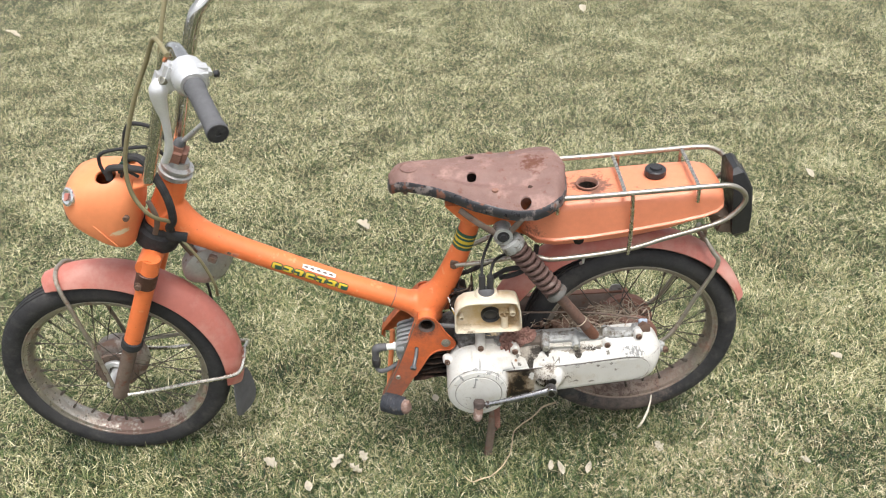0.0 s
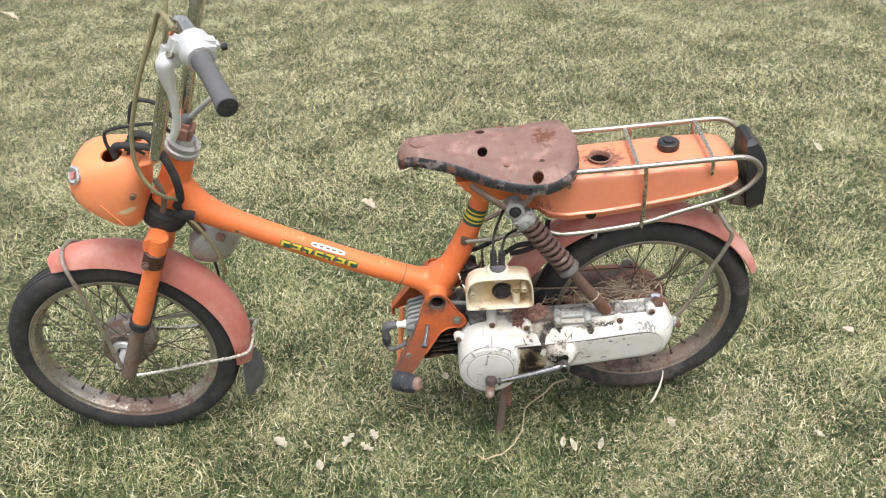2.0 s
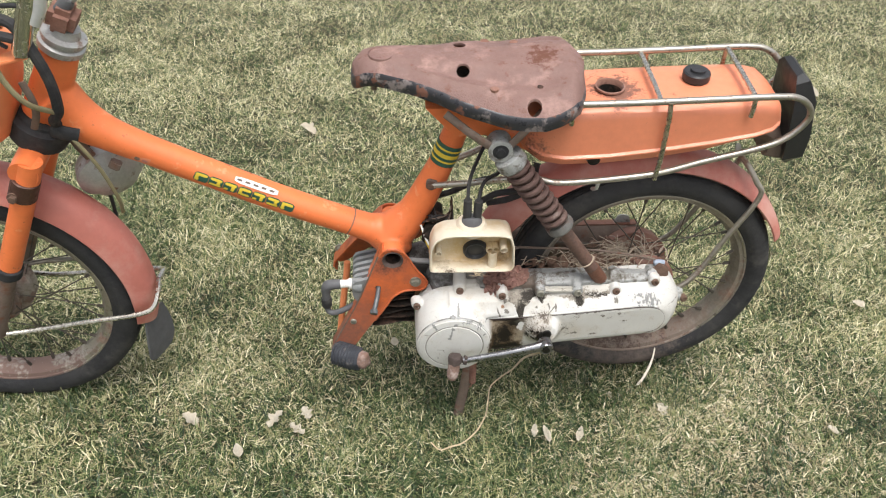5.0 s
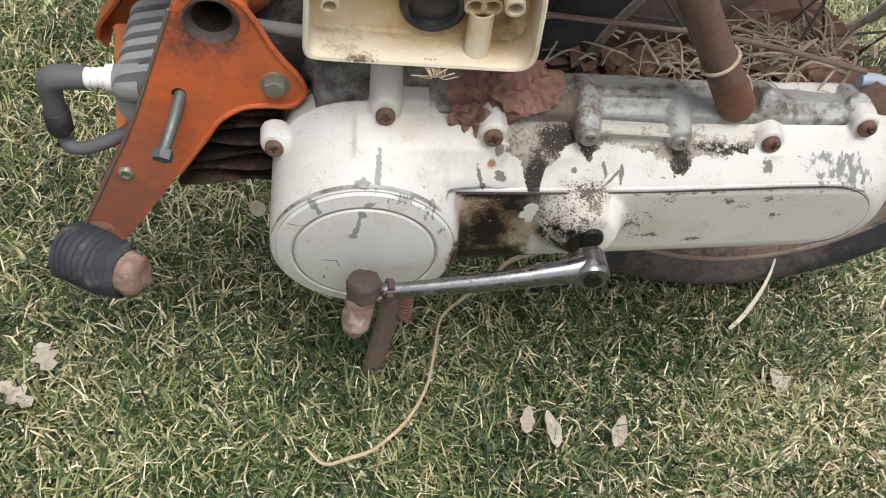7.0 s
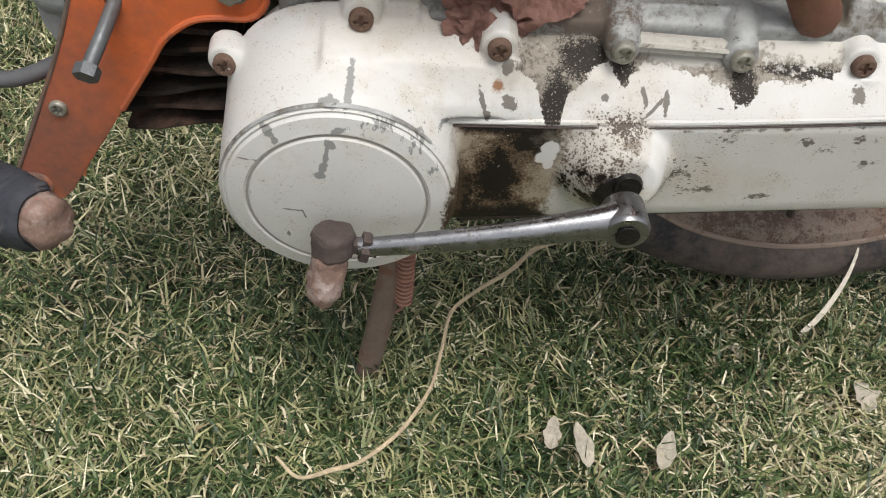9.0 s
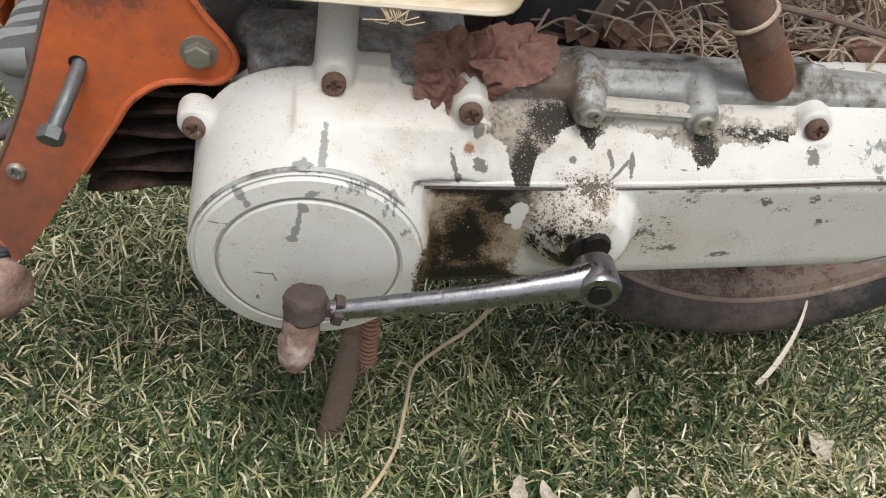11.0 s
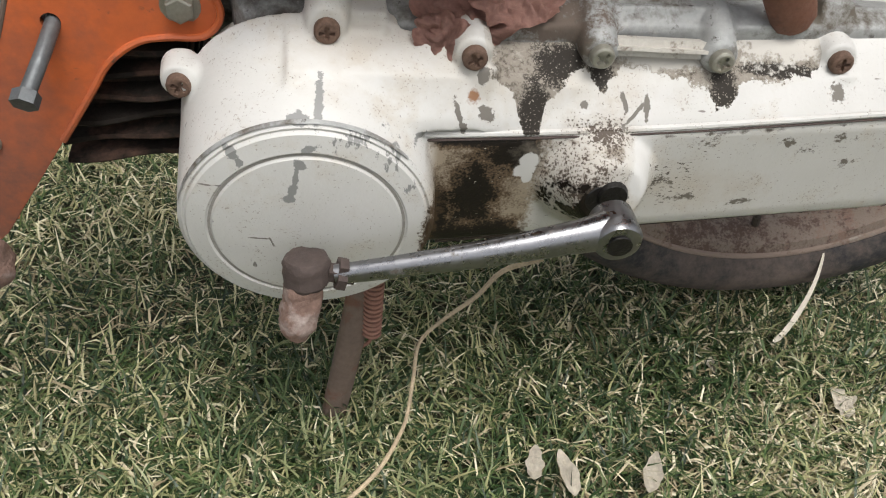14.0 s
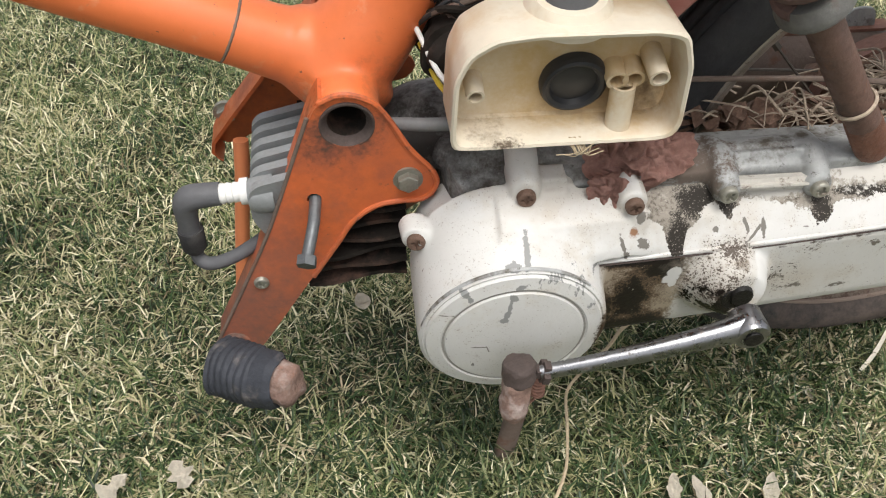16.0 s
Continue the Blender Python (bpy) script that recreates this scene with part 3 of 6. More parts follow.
straw_blades = island_mat("straw_grass_blades", [(0.0, (0.17, 0.135, 0.075)), (0.3, (0.40, 0.365, 0.20)), (0.65, (0.61, 0.565, 0.345)), (1.0, (0.78, 0.73, 0.515))], 0.65, 1.8)
soil = mat("thatch_and_soil", (0.045, 0.042, 0.022), 0.95, var=0.45, vscale=6, bump=(120, 0.8), stains=[
    ((0.22, 0.19, 0.11), 60, 0.58, 0.70, None, None, 0.95, 0.0), ((0.05, 0.080, 0.02), 40, 0.48, 0.62, None, None, 0.9, 0.0)])


# ---- mesh helpers ----
def part(name, bm, material, parent, label="", smooth=35):
    """Link a bmesh as one mesh object under a thing or a part."""
    me = bpy.data.meshes.new(name)
    bmesh.ops.recalc_face_normals(bm, faces=bm.faces)
    bm.to_mesh(me)
    bm.free()
    me.materials.append(material)
    if smooth:
        me.polygons.foreach_set("use_smooth", [True] * len(me.polygons))
        me.set_sharp_from_angle(angle=radians(smooth))
    ob = new(name, me)
    ob.parent = parent
    if label:
        tagged(ob, label=label)
    return ob


def spline(points, steps=8):
    """A smooth path through points."""
    p = [Vector(q) for q in points]
    p = [2 * p[0] - p[1]] + p + [2 * p[-1] - p[-2]]
    out = []
    for i in range(1, len(p) - 2):
        a, b, c, d = p[i - 1:i + 3]
        for k in range(steps):
            t = k / steps
            out.append(0.5 * (2 * b + (c - a) * t + (2 * a - 5 * b + 4 * c - d) * t * t + (3 * b - a - 3 * c + d) * t ** 3))
    return out + [p[-2]]


def tube(points, radius, seg=12, bm=None, steps=6, squash=1.0, closed=True):
    """A round bar along a path; radius: one number or one for each point."""
    bm = bm or bmesh.new()
    path = spline(points, steps) if steps > 1 else [Vector(q) for q in points]
    if isinstance(radius, (int, float)):
        rad = [radius] * len(path)
    else:
        at = [i * (len(path) - 1) / (len(radius) - 1) for i in range(len(radius))]
        rad = np.interp(range(len(path)), at, radius)
    rings, side = [], None
    for i, q in enumerate(path):
        d = (path[min(i + 1, len(path) - 1)] - path[max(i - 1, 0)]).normalized()
        if side is None:
            side = d.orthogonal().normalized() if abs(d.y) > 0.9 else Vector((0, 1, 0))
        side = (side - d * side.dot(d)).normalized()
        up = d.cross(side)
        rings.append([bm.verts.new(q + (side * math.cos(a) * squash + up * math.sin(a)) * rad[i]) for a in (2 * math.pi * k / seg for k in range(seg))])
    for a, b in zip(rings, rings[1:]):
        for k in range(seg):
            bm.faces.new((a[k], a[(k + 1) % seg], b[(k + 1) % seg], b[k]))
    if closed:
        bm.faces.new(rings[0][::-1]), bm.faces.new(rings[-1])
    return bm


def lathe(profile, centre, axis=(0, -1, 0), seg=40, bm=None, caps=True, loop=False, turn=0.0):
    """Turn a profile of (distance along axis, radius) about an axis."""
    bm = bm or bmesh.new()
    ax = Vector(axis).normalized()
    u = (Vector((0, 0, 1)) - ax * ax.z).normalized() if abs(ax.z) < 0.95 else Vector((1, 0, 0))
    u = (u - ax * u.dot(ax)).normalized()
    v = ax.cross(u)
    c = Vector(centre)
    rings = [[bm.verts.new(c + ax * d + (u * math.cos(a) + v * math.sin(a)) * r) for a in (turn + 2 * math.pi * k / seg for k in range(seg))] for d, r in profile]
    pairs = list(zip(rings, rings[1:])) + ([(rings[-1], rings[0])] if loop else [])
    for a, b in pairs:
        for k in range(seg):
            bm.faces.new((a[k], a[(k + 1) % seg], b[(k + 1) % seg], b[k]))
    if caps and not loop:
        bm.faces.new(rings[0][::-1]), bm.faces.new(rings[-1])
    return bm


def loft(sections, bm=None, caps=True, ring=True):
    """Join outlines of equal length."""
    bm = bm or bmesh.new()
    rows = [[bm.verts.new(p) for p in s] for s in sections]
    n = len(rows[0])
    for a, b in zip(rows, rows[1:]):
        for k in range(n if ring else n - 1):
            bm.faces.new((a[k], a[(k + 1) % n], b[(k + 1) % n], b[k]))
    if caps:
        bm.faces.new(rows[0][::-1]), bm.faces.new(rows[-1])
    return bm


def plate(outline, y0, y1, bevel=0.001, bm=None):
    """A flat plate in the x-z plane between y0 and y1; either may be a function of (x, z)."""
    new_bm = bmesh.new()
    f0 = y0 if callable(y0) else (lambda x, z: y0)
    f1 = y1 if callable(y1) else (lambda x, z: y1)
    loft([[(x, f0(x, z), z) for x, z in outline], [(x, f1(x, z), z) for x, z in outline]], new_bm)
    if bevel:
        bmesh.ops.bevel(new_bm, geom=list(new_bm.edges), offset=bevel, segments=2, affect="EDGES", clamp_overlap=True)
    if bm is None:
        return new_bm
    me = bpy.data.meshes.new("joined")
    new_bm.to_mesh(me)
    new_bm.free()
    bm.from_mesh(me)
    bpy.data.meshes.remove(me)
    return bm


def block(centre, size, rot=(0, 0, 0), bevel=0.002, bm=None):
    new_bm = bm or bmesh.new()
    made = bmesh.ops.create_cube(new_bm, size=1.0, matrix=pose(*centre, *rot) @ Matrix.Diagonal((*size, 1.0)))
    if bevel:
        edges = list({e for v in made["verts"] for e in v.link_edges})
        bmesh.ops.bevel(new_bm, geom=edges, offset=bevel, segments=2, affect="EDGES", clamp_overlap=True)
    return new_bm


def rounded(points, radius=0.008, steps=4):
    """Round the corners of a closed outline."""
    out, n = [], len(points)
    for i in range(n):
        a, b, c = (Vector(points[(i + k) % n]) for k in (-1, 0, 1))
        r = min(radius, 0.45 * (a - b).length, 0.45 * (c - b).length)
        p, q = b + (a - b).normalized() * r, b + (c - b).normalized() * r
        for k in range(steps + 1):
            t = k / steps
            out.append(tuple((1 - t) ** 2 * p + 2 * t * (1 - t) * b + t * t * q))
    return out


def cut(ob, cutters):
    """Cut solids out of a part and forget the solids."""
    whole = bmesh.new()
    for bm in cutters:
        bmesh.ops.recalc_face_normals(bm, faces=bm.faces)
        piece = bpy.data.meshes.new("piece")
        bm.to_mesh(piece)
        bm.free()
        whole.from_mesh(piece)
        bpy.data.meshes.remove(piece)
    me = bpy.data.meshes.new("cutter")
    whole.to_mesh(me)
    whole.free()
    c = new("cutter", me)
    c.parent = ob.parent
    mod = ob.modifiers.new("cut", "BOOLEAN")
    mod.operation, mod.object, mod.solver = "DIFFERENCE", c, "EXACT"
    mod.use_self = True
    dg = bpy.context.evaluated_depsgraph_get()
    dg.update()
    me = bpy.data.meshes.new_from_object(ob.evaluated_get(dg))
    gone = [m.object for m in ob.modifiers]
    ob.modifiers.clear()
    ob.data = me
    me.polygons.foreach_set("use_smooth", [True] * len(me.polygons))
    me.set_sharp_from_angle(angle=radians(35))
    for c in gone:
        bpy.data.objects.remove(c)
    return ob


def fuse(name, solids, material, parent, label, voxel=0.0022, rounds=10):
    """Melt overlapping solids into one smooth welded body."""
    whole = bmesh.new()
    for bm in solids:
        bmesh.ops.recalc_face_normals(bm, faces=bm.faces)
        piece = bpy.data.meshes.new("piece")
        bm.to_mesh(piece)
        bm.free()
        whole.from_mesh(piece)
        bpy.data.meshes.remove(piece)
    ob = part(name, whole, material, parent, label)
    mod = ob.modifiers.new("melt", "REMESH")
    mod.mode, mod.voxel_size, mod.use_smooth_shade = "VOXEL", voxel, True
    mod = ob.modifiers.new("soften", "SMOOTH")
    mod.factor, mod.iterations = 0.5, rounds
    dg = bpy.context.evaluated_depsgraph_get()
    dg.update()
    me = bpy.data.meshes.new_from_object(ob.evaluated_get(dg))
    ob.modifiers.clear()
    ob.data = me
    me.polygons.foreach_set("use_smooth", [True] * len(me.polygons))
    return ob


def hexbolt(name, centre, axis, r, h, material, parent, label="", washer=True):
    bm = lathe([(0, r), (h * 0.9, r), (h, r * 0.86)], centre, axis, 6)
    if washer:
        lathe([(-0.002, r * 1.35), (0.0008, r * 1.35)], centre, axis, 20, bm)
    return part(name, bm, material, parent, label, 25)


def screw(name, centre, axis, r, material, parent, label="", turn=0.4):
    """A pan-head screw with a cross recess."""
    bm = bmesh.new()
    ax = Vector(axis).normalized()
    u = (Vector((0, 0, 1)) - ax * ax.z).normalized()
    v, c, seg = ax.cross(u), Vector(centre), 32

    def plus(a, s):
        """Radius of a plus sign at an angle."""
        x, y = abs(math.cos(a)), abs(math.sin(a))
        big, small = max(x, y), min(x, y)
        return s * min(1.0 / big, 0.30 / small if small > 1e-4 else 9.0) if small / big < 0.9 else s * 0.30 / small
    rings = []
    for d, f in ((-0.006, None), (0.0010, 1.0), (0.0019, 0.92), (0.0024, 0.78)):
        rings.append([(d, r * (f or 1.0))] * seg)
    for d, s in ((0.0024, 0.62), (0.0006, 0.52)):
        rings.append([(d, r * plus(2 * math.pi * k / seg + 0.05, s)) for k in range(seg)])
    rows = [[bm.verts.new(c + ax * d + (u * math.cos(turn + 2 * math.pi * k / seg) + v * math.sin(turn + 2 * math.pi * k / seg)) * q) for k, (d, q) in enumerate(ring)] for ring in rings]
    for a, b in zip(rows, rows[1:]):
        for k in range(seg):
            bm.faces.new((a[k], a[(k + 1) % seg], b[(k + 1) % seg], b[k]))
    bm.faces.new(rows[0][::-1]), bm.faces.new(rows[-1])
    return part(name, bm, material, parent, label, 30)


def roughen(ob, depth, scale, seed=0.0):
    """Dent a part's surface by noise, as rust, wear and crust do."""
    me = ob.data
    shift = [v.co + v.normal * (depth * noise.fractal(v.co * scale + Vector((seed, seed, 0)), 1.0, 2.0, 3)) for v in me.vertices]
    for v, co in zip(me.vertices, shift):
        v.co = co
    me.update()
    return ob


# ---- lawn ----
def rise(x, y):
    """The low hump of turf that the rear wheel stands on."""
    return 0.032 * np.exp(-((x - 0.55) / 0.22) ** 2 - ((y - 0.075) / 0.13) ** 2)


def blades(name, material, zones, low, high, lean, width, seed, label, curl=0.8):
    """Many curved grass blades in one mesh. zones: (x0, x1, y0, y1, number, scale)."""
    rg = np.random.default_rng(seed)
    vs = []
    for x0, x1, y0, y1, num, sc in zones:
        x = rg.uniform(x0, x1, num) + rg.normal(0, 1, num) * 0.09 * (x1 - x0)
        y = rg.uniform(y0, y1, num) + rg.normal(0, 1, num) * 0.07 * (y1 - y0)
        if sc > 2:  # the wide lawn round the middle part
            gap = np.minimum(np.maximum(np.maximum(-2.2 - x, x - 2.7), np.maximum(1.0 - y, y - 4.0)), np.maximum(np.maximum(-1.4 - x, x - 1.8), np.maximum(-0.7 - y, y - 1.4)))
            out = rg.uniform(0, 1, num) < np.clip(gap / 0.9, 0, 1)
            x, y = x[out], y[out]
            num = len(x)
        clump = 0.5 + 0.5 * np.sin(x * 31 + 3 * np.sin(y * 23)) * np.sin(y * 37 + 2 * np.sin(x * 19))
        length = rg.uniform(low, high, num) * (0.75 + 0.5 * clump) * sc ** 0.3
        ang, tilt = rg.uniform(0, 2 * np.pi, num), np.abs(rg.normal(lean, 0.3, num)).clip(0.05, 1.45)
        bend = rg.uniform(0.1, curl, num)
        w = rg.uniform(0.6, 1.3, num) * width * sc
        twist = ang + np.pi / 2 + rg.normal(0, 0.5, num)
        d = np.stack([np.cos(ang), np.sin(ang)], 1)
        s = np.stack([np.cos(twist), np.sin(twist)], 1)
        base = np.stack([x, y, rg.uniform(-0.004, 0.012, num) + rise(x, y)], 1)
        t2 = np.minimum(tilt + bend, 2.0 if curl > 1 else 1.55)
        sway = rg.normal(0, 0.35, num)
        d2 = np.stack([np.cos(ang + sway), np.sin(ang + sway)], 1)
        mid = base + np.concatenate([d * (np.sin(tilt) * length * 0.5)[:, None], (np.cos(tilt) * length * 0.5)[:, None]], 1)
        tip = mid + np.concatenate([d2 * (np.sin(t2) * length * 0.5)[:, None], (np.cos(t2) * length * 0.5)[:, None]], 1)
        off = np.concatenate([s * w[:, None], np.zeros((num, 1))], 1) * 0.5
        far = sc > 0.98
        vs.append(np.stack([base - off, base + off, tip] if far else [base - off, base + off, mid + off * 0.9, mid - off * 0.9, tip], 1))
    loops, starts, at_v, at_l = [], [], 0, 0
    for v in vs:
        num, k = v.shape[:2]
        face = [0, 1, 2] if k == 3 else [0, 1, 2, 3, 3, 2, 4]
        loops.append((np.array(face) + at_v + k * np.arange(num)[:, None]).ravel())
        starts.append((np.array([0] if k == 3 else [0, 4]) + at_l + len(face) * np.arange(num)[:, None]).ravel())
        at_v, at_l = at_v + k * num, at_l + len(face) * num
    me = bpy.data.meshes.new(name)
    me.vertices.add(at_v)
    me.vertices.foreach_set("co", np.concatenate([v.reshape(-1) for v in vs]).astype(np.float32))
    loops, starts = np.concatenate(loops), np.concatenate(starts)
    me.loops.add(len(loops))
    me.loops.foreach_set("vertex_index", loops.astype(np.int32))
    me.polygons.add(len(starts))
    me.polygons.foreach_set("loop_start", starts.astype(np.int32))
    me.update(calc_edges=True)
    me.materials.append(material)
    return tagged(new(name, me), label, "grass", kind="stuff")


bm = bmesh.new()
# the lawn's ground: fine near the moped, one sheet to the horizon
xs = [-600, -120, -30, -8] + [-4 + 0.25 * i for i in range(16)] + [0.05 * i for i in range(24)] + [1.2 + 0.25 * i for i in range(17)] + [10, 30, 120, 600]
ys = [-600, -120, -30, -6] + [-2 + 0.25 * i for i in range(7)] + [-0.3 + 0.05 * i for i in range(16)] + [0.5 + 0.25 * i for i in range(27)] + [12, 30, 120, 600]
grid = [[bm.verts.new((x, y, 0.006 * noise.noise((x * 1.3, y * 1.3, 0)) + rise(x, y) if abs(x) < 9 and abs(y) < 9 else 0)) for x in xs] for y in ys]
for j in range(len(ys) - 1):
    for i in range(len(xs) - 1):
        bm.faces.new((grid[j][i], grid[j][i + 1], grid[j + 1][i + 1], grid[j + 1][i]))
tagged(part("ground", bm, soil, None), "flat lawn ground with brown thatch and soil", "lawn", kind="structure")
ZONES_G = [(-0.75, 1.25, -0.62, 0.75, 110000, 0.85), (-1.5, 1.9, -0.8, 1.5, 210000, 1.0), (-2.4, 2.9, 1.0, 4.2, 260000, 1.1), (-6.5, 7.0, -4.5, 9.0, 200000, 2.3)]
ZONES_S = [(0.2, 1.25, 0.12, 0.75, 18000, 0.8), (-0.75, 0.22, -0.06, 0.55, 9000, 0.8), (-0.75, 1.25, -0.62, 0.75, 12000, 0.8), (-1.5, 1.9, -0.8, 1.5, 125000, 1.0), (-2.4, 2.9, 1.0, 4.2, 420000, 1.05), (-6.5, 7.0, -4.5, 9.0, 500000, 2.6)]
blades("grass", green_blades, ZONES_G, 0.014, 0.034, 0.90, 0.0019, 3, "short green lawn grass blades", 1.2)
blades("lush_grass", lush_blades, [(-.15, .95, -.40, .02, 4600, 0.9), (.0, .75, -.30, .0, 3400, 0.9), (.15, .60, -.20, -.02, 1700, 0.9), (-.5, .3, -.55, -.2, 2600, 0.9), (-.2, .3, -.30, .05, 2200, 0.9)], 0.016, 0.036, 0.9, 0.0020, 21, "darker lush green grass beside the engine", 1.2)
blades("curled_straw", curl_blades, [(-.35, 1.0, -.50, .10, 5000, 0.9), (.42, 1.1, -.32, .10, 5500, 0.9), (.40, .80, -.24, .05, 5000, 0.9), (-.4, .2, -.2, .4, 2000, 0.9)], 0.012, 0.030, 1.15, 0.0019, 33, "pale curled dead grass blades lying on the lawn", 2.3)
blades("grass_tuft", lush_blades, [(.36, .68, -.05, .05, 900, 0.9), (-.66, -.36, -.06, .06, 700, 0.9), (.20, .27, -.08, -.02, 200, 0.9)], 0.025, 0.046, 0.7, 0.0019, 8, "taller uncut grass round the wheels")
blades("dry_grass", straw_blades, ZONES_S, 0.013, 0.034, 1.0, 0.0020, 4, "straw-coloured dead grass blades among the lawn", 1.2)

# ---- moped ----
moped = tagged(new("moped"), "old orange moped with bare rusted seat, leaning on its stand", "moped")
moped.matrix_basis = pose(0, 0.054, 0, 6.5, 0, 0)
FX, FZ, RX, RZ = -0.494, 0.2355, 0.527, 0.2620


def wheel(name, cx, cz, label, metal, lip, k_=1.0):
    c = (cx, 0, cz)
    prof = [(-0.0185, 0.1715), (-0.0210, 0.1800), (-0.0190, 0.1812), (-0.0165, 0.1755), (-0.012, 0.1705), (-0.008, 0.1675), (0.008, 0.1675),
            (0.012, 0.1705), (0.0165, 0.1755), (0.0190, 0.1812), (0.0210, 0.1800), (0.0185, 0.1715), (0.008, 0.1645), (-0.008, 0.1645)]
    prof = [(a, r * k_) for a, r in prof]
    w = part(name, lathe(prof, c, seg=72, loop=True), metal, moped, label)
    side = [(0.0175, 0.177), (0.0235, 0.183), (0.0285, 0.193), (0.0293, 0.201), (0.0275, 0.210), (0.0235, 0.2165), (0.0195, 0.2195), (0.0188, 0.2175),
            (0.0168, 0.2177), (0.0162, 0.2208), (0.0112, 0.2225), (0.0106, 0.2200), (0.0088, 0.2202), (0.0082, 0.2232), (0.003, 0.2242), (0.0024, 0.2216), (0, 0.2216)]
    prof = [(-a, r) for a, r in side] + [(a, r) for a, r in side[-2::-1]]
    prof = [(a, r * k_) for a, r in prof]
    part("tyre", lathe(prof, c, seg=96, loop=True), rubber, w, "ribbed black rubber tyre, dusty sidewalls")
    for s in (-1, 1):
        part("rim_lip", lathe([(s * (.0206 + .0021 * math.cos(q)), (.1803 + .0024 * math.sin(q)) * k_) for q in np.linspace(0, 5.4, 8)], c, seg=72, loop=True), lip, w)
    for k in range(28):
        a = 2 * math.pi * (k + 0.25) / 28
        s = -1 if k % 2 else 1
        h = a + (0.95 if (k // 2) % 2 else -0.95)
        p = Vector((cx + 0.036 * math.cos(h), s * 0.022, cz + 0.036 * math.sin(h)))
        q = Vector((cx + 0.167 * k_ * math.cos(a), s * 0.004, cz + 0.167 * k_ * math.sin(a)))
        d = (q - p).normalized()
        bm = tube([p, q], 0.0010, 6, steps=1)
        tube([q - d * 0.013, q], 0.0028, 6, bm, steps=1)
        part("spoke", bm, spoke_steel, w)
    return w


front = wheel("front_wheel", FX, FZ, "spoked front wheel with tarnished, rust-stained steel rim", rim_steel, rim_steel)
bm = lathe([(-0.040, 0.020), (-0.040, 0.050), (-0.034, 0.054), (-0.012, 0.054), (-0.008, 0.050), (-0.004, 0.040), (-0.002, 0.020)], (FX, 0, FZ))
part("hub", bm, drum_steel, front, "tarnished, rust-stained drum-brake hub")
part("hub_flange", lathe([(0.012, 0.012), (0.012, 0.042), (0.016, 0.043), (0.019, 0.041), (0.019, 0.034), (0.016, 0.032), (0.016, 0.020)], (FX, 0, FZ)), brown_steel, front)
bm = lathe([(-0.004, 0.029), (0.004, 0.0275), (0.020, 0.0265), (0.023, 0.025), (0.024, 0.017), (0.023, 0.015), (0.016, 0.014), (0.016, 0.009), (0.060, 0.008), (0.062, 0.006)], (FX, 0, FZ))
part("axle_barrel", bm, silver, front, "silver hub barrel and axle")
rear = wheel("rear_wheel", RX, RZ, "spoked rear wheel with brown, tarnished steel rim", crusted_rim, rim_steel, 0.945)
part("hub", lathe([(-0.05, 0.02), (-0.05, 0.05), (-0.03, 0.055), (-0.02, 0.034), (0.02, 0.034), (0.03, 0.05), (0.05, 0.03)], (RX, 0, RZ)), rust, rear, "rusty brown hub")


def fender(name, cx, cz, a0, a1, crown, edge, half, label):
    """A curved mudguard; crown and edge radii may change along it."""
    secs, n = [], 44
    for i in range(n + 1):
        t = i / n
        a = radians(a0 + (a1 - a0) * t)
        end = min(1.0, 6 * t + 0.35, 6 * (1 - t) + 0.35)
        sec = []
        for thick in (0.0, -0.0022):
            row = []
            for k in range(13):
                u = -1 + 2 * k / 12
                r = np.interp(t, *edge) + (np.interp(t, *crown) - np.interp(t, *edge)) * (1 - abs(u) ** 2.6) + thick
                y = half * math.copysign(abs(u) ** 0.85, u) * (end ** 0.25 if thick == 0 else end ** 0.25 * 0.96)
                row.append((cx + r * math.cos(a), y, cz + r * math.sin(a)))
            sec += row if thick == 0 else row[::-1]
        secs.append(sec)
    return part(name, loft(secs), fender_red, moped, label, 50)


front_fender = fender("front_fender", FX, FZ, 109, -12, ([0, .3, .6, 1], [.248, .262, .262, .247]), ([0, 1], [.226, .222]), .037, "sun-faded pinkish red front mudguard")
part("mud_flap", loft([[(FX + .238 + dx + .55 * y + d_, y, FZ - .036 - dz) for y in np.linspace(-w, w, 9)] + [(FX + .235 + dx + .55 * y + d_, y, FZ - .036 - dz) for y in np.linspace(w, -w, 9)]
     for dx, dz, w, d_ in ((0.000, .006, .018, 0), (.001, .03, .023, 0), (.001, .055, .026, 0), (-.001, .080, .027, .001), (-.004, .098, .025, .001), (-.006, .107, .020, .001), (-.007, .112, .012, .001))]), grey_rubber, front_fender, "dark grey rubber mud flap")
rear_fender = fender("rear_fender", .522, .251, 163, 24, ([0, .25, .53, 1], [.284, .274, .254, .239]), ([0, .12, .3, 1], [.252, .2455, .243, .225]), .036, "sun-faded red rear mudguard")

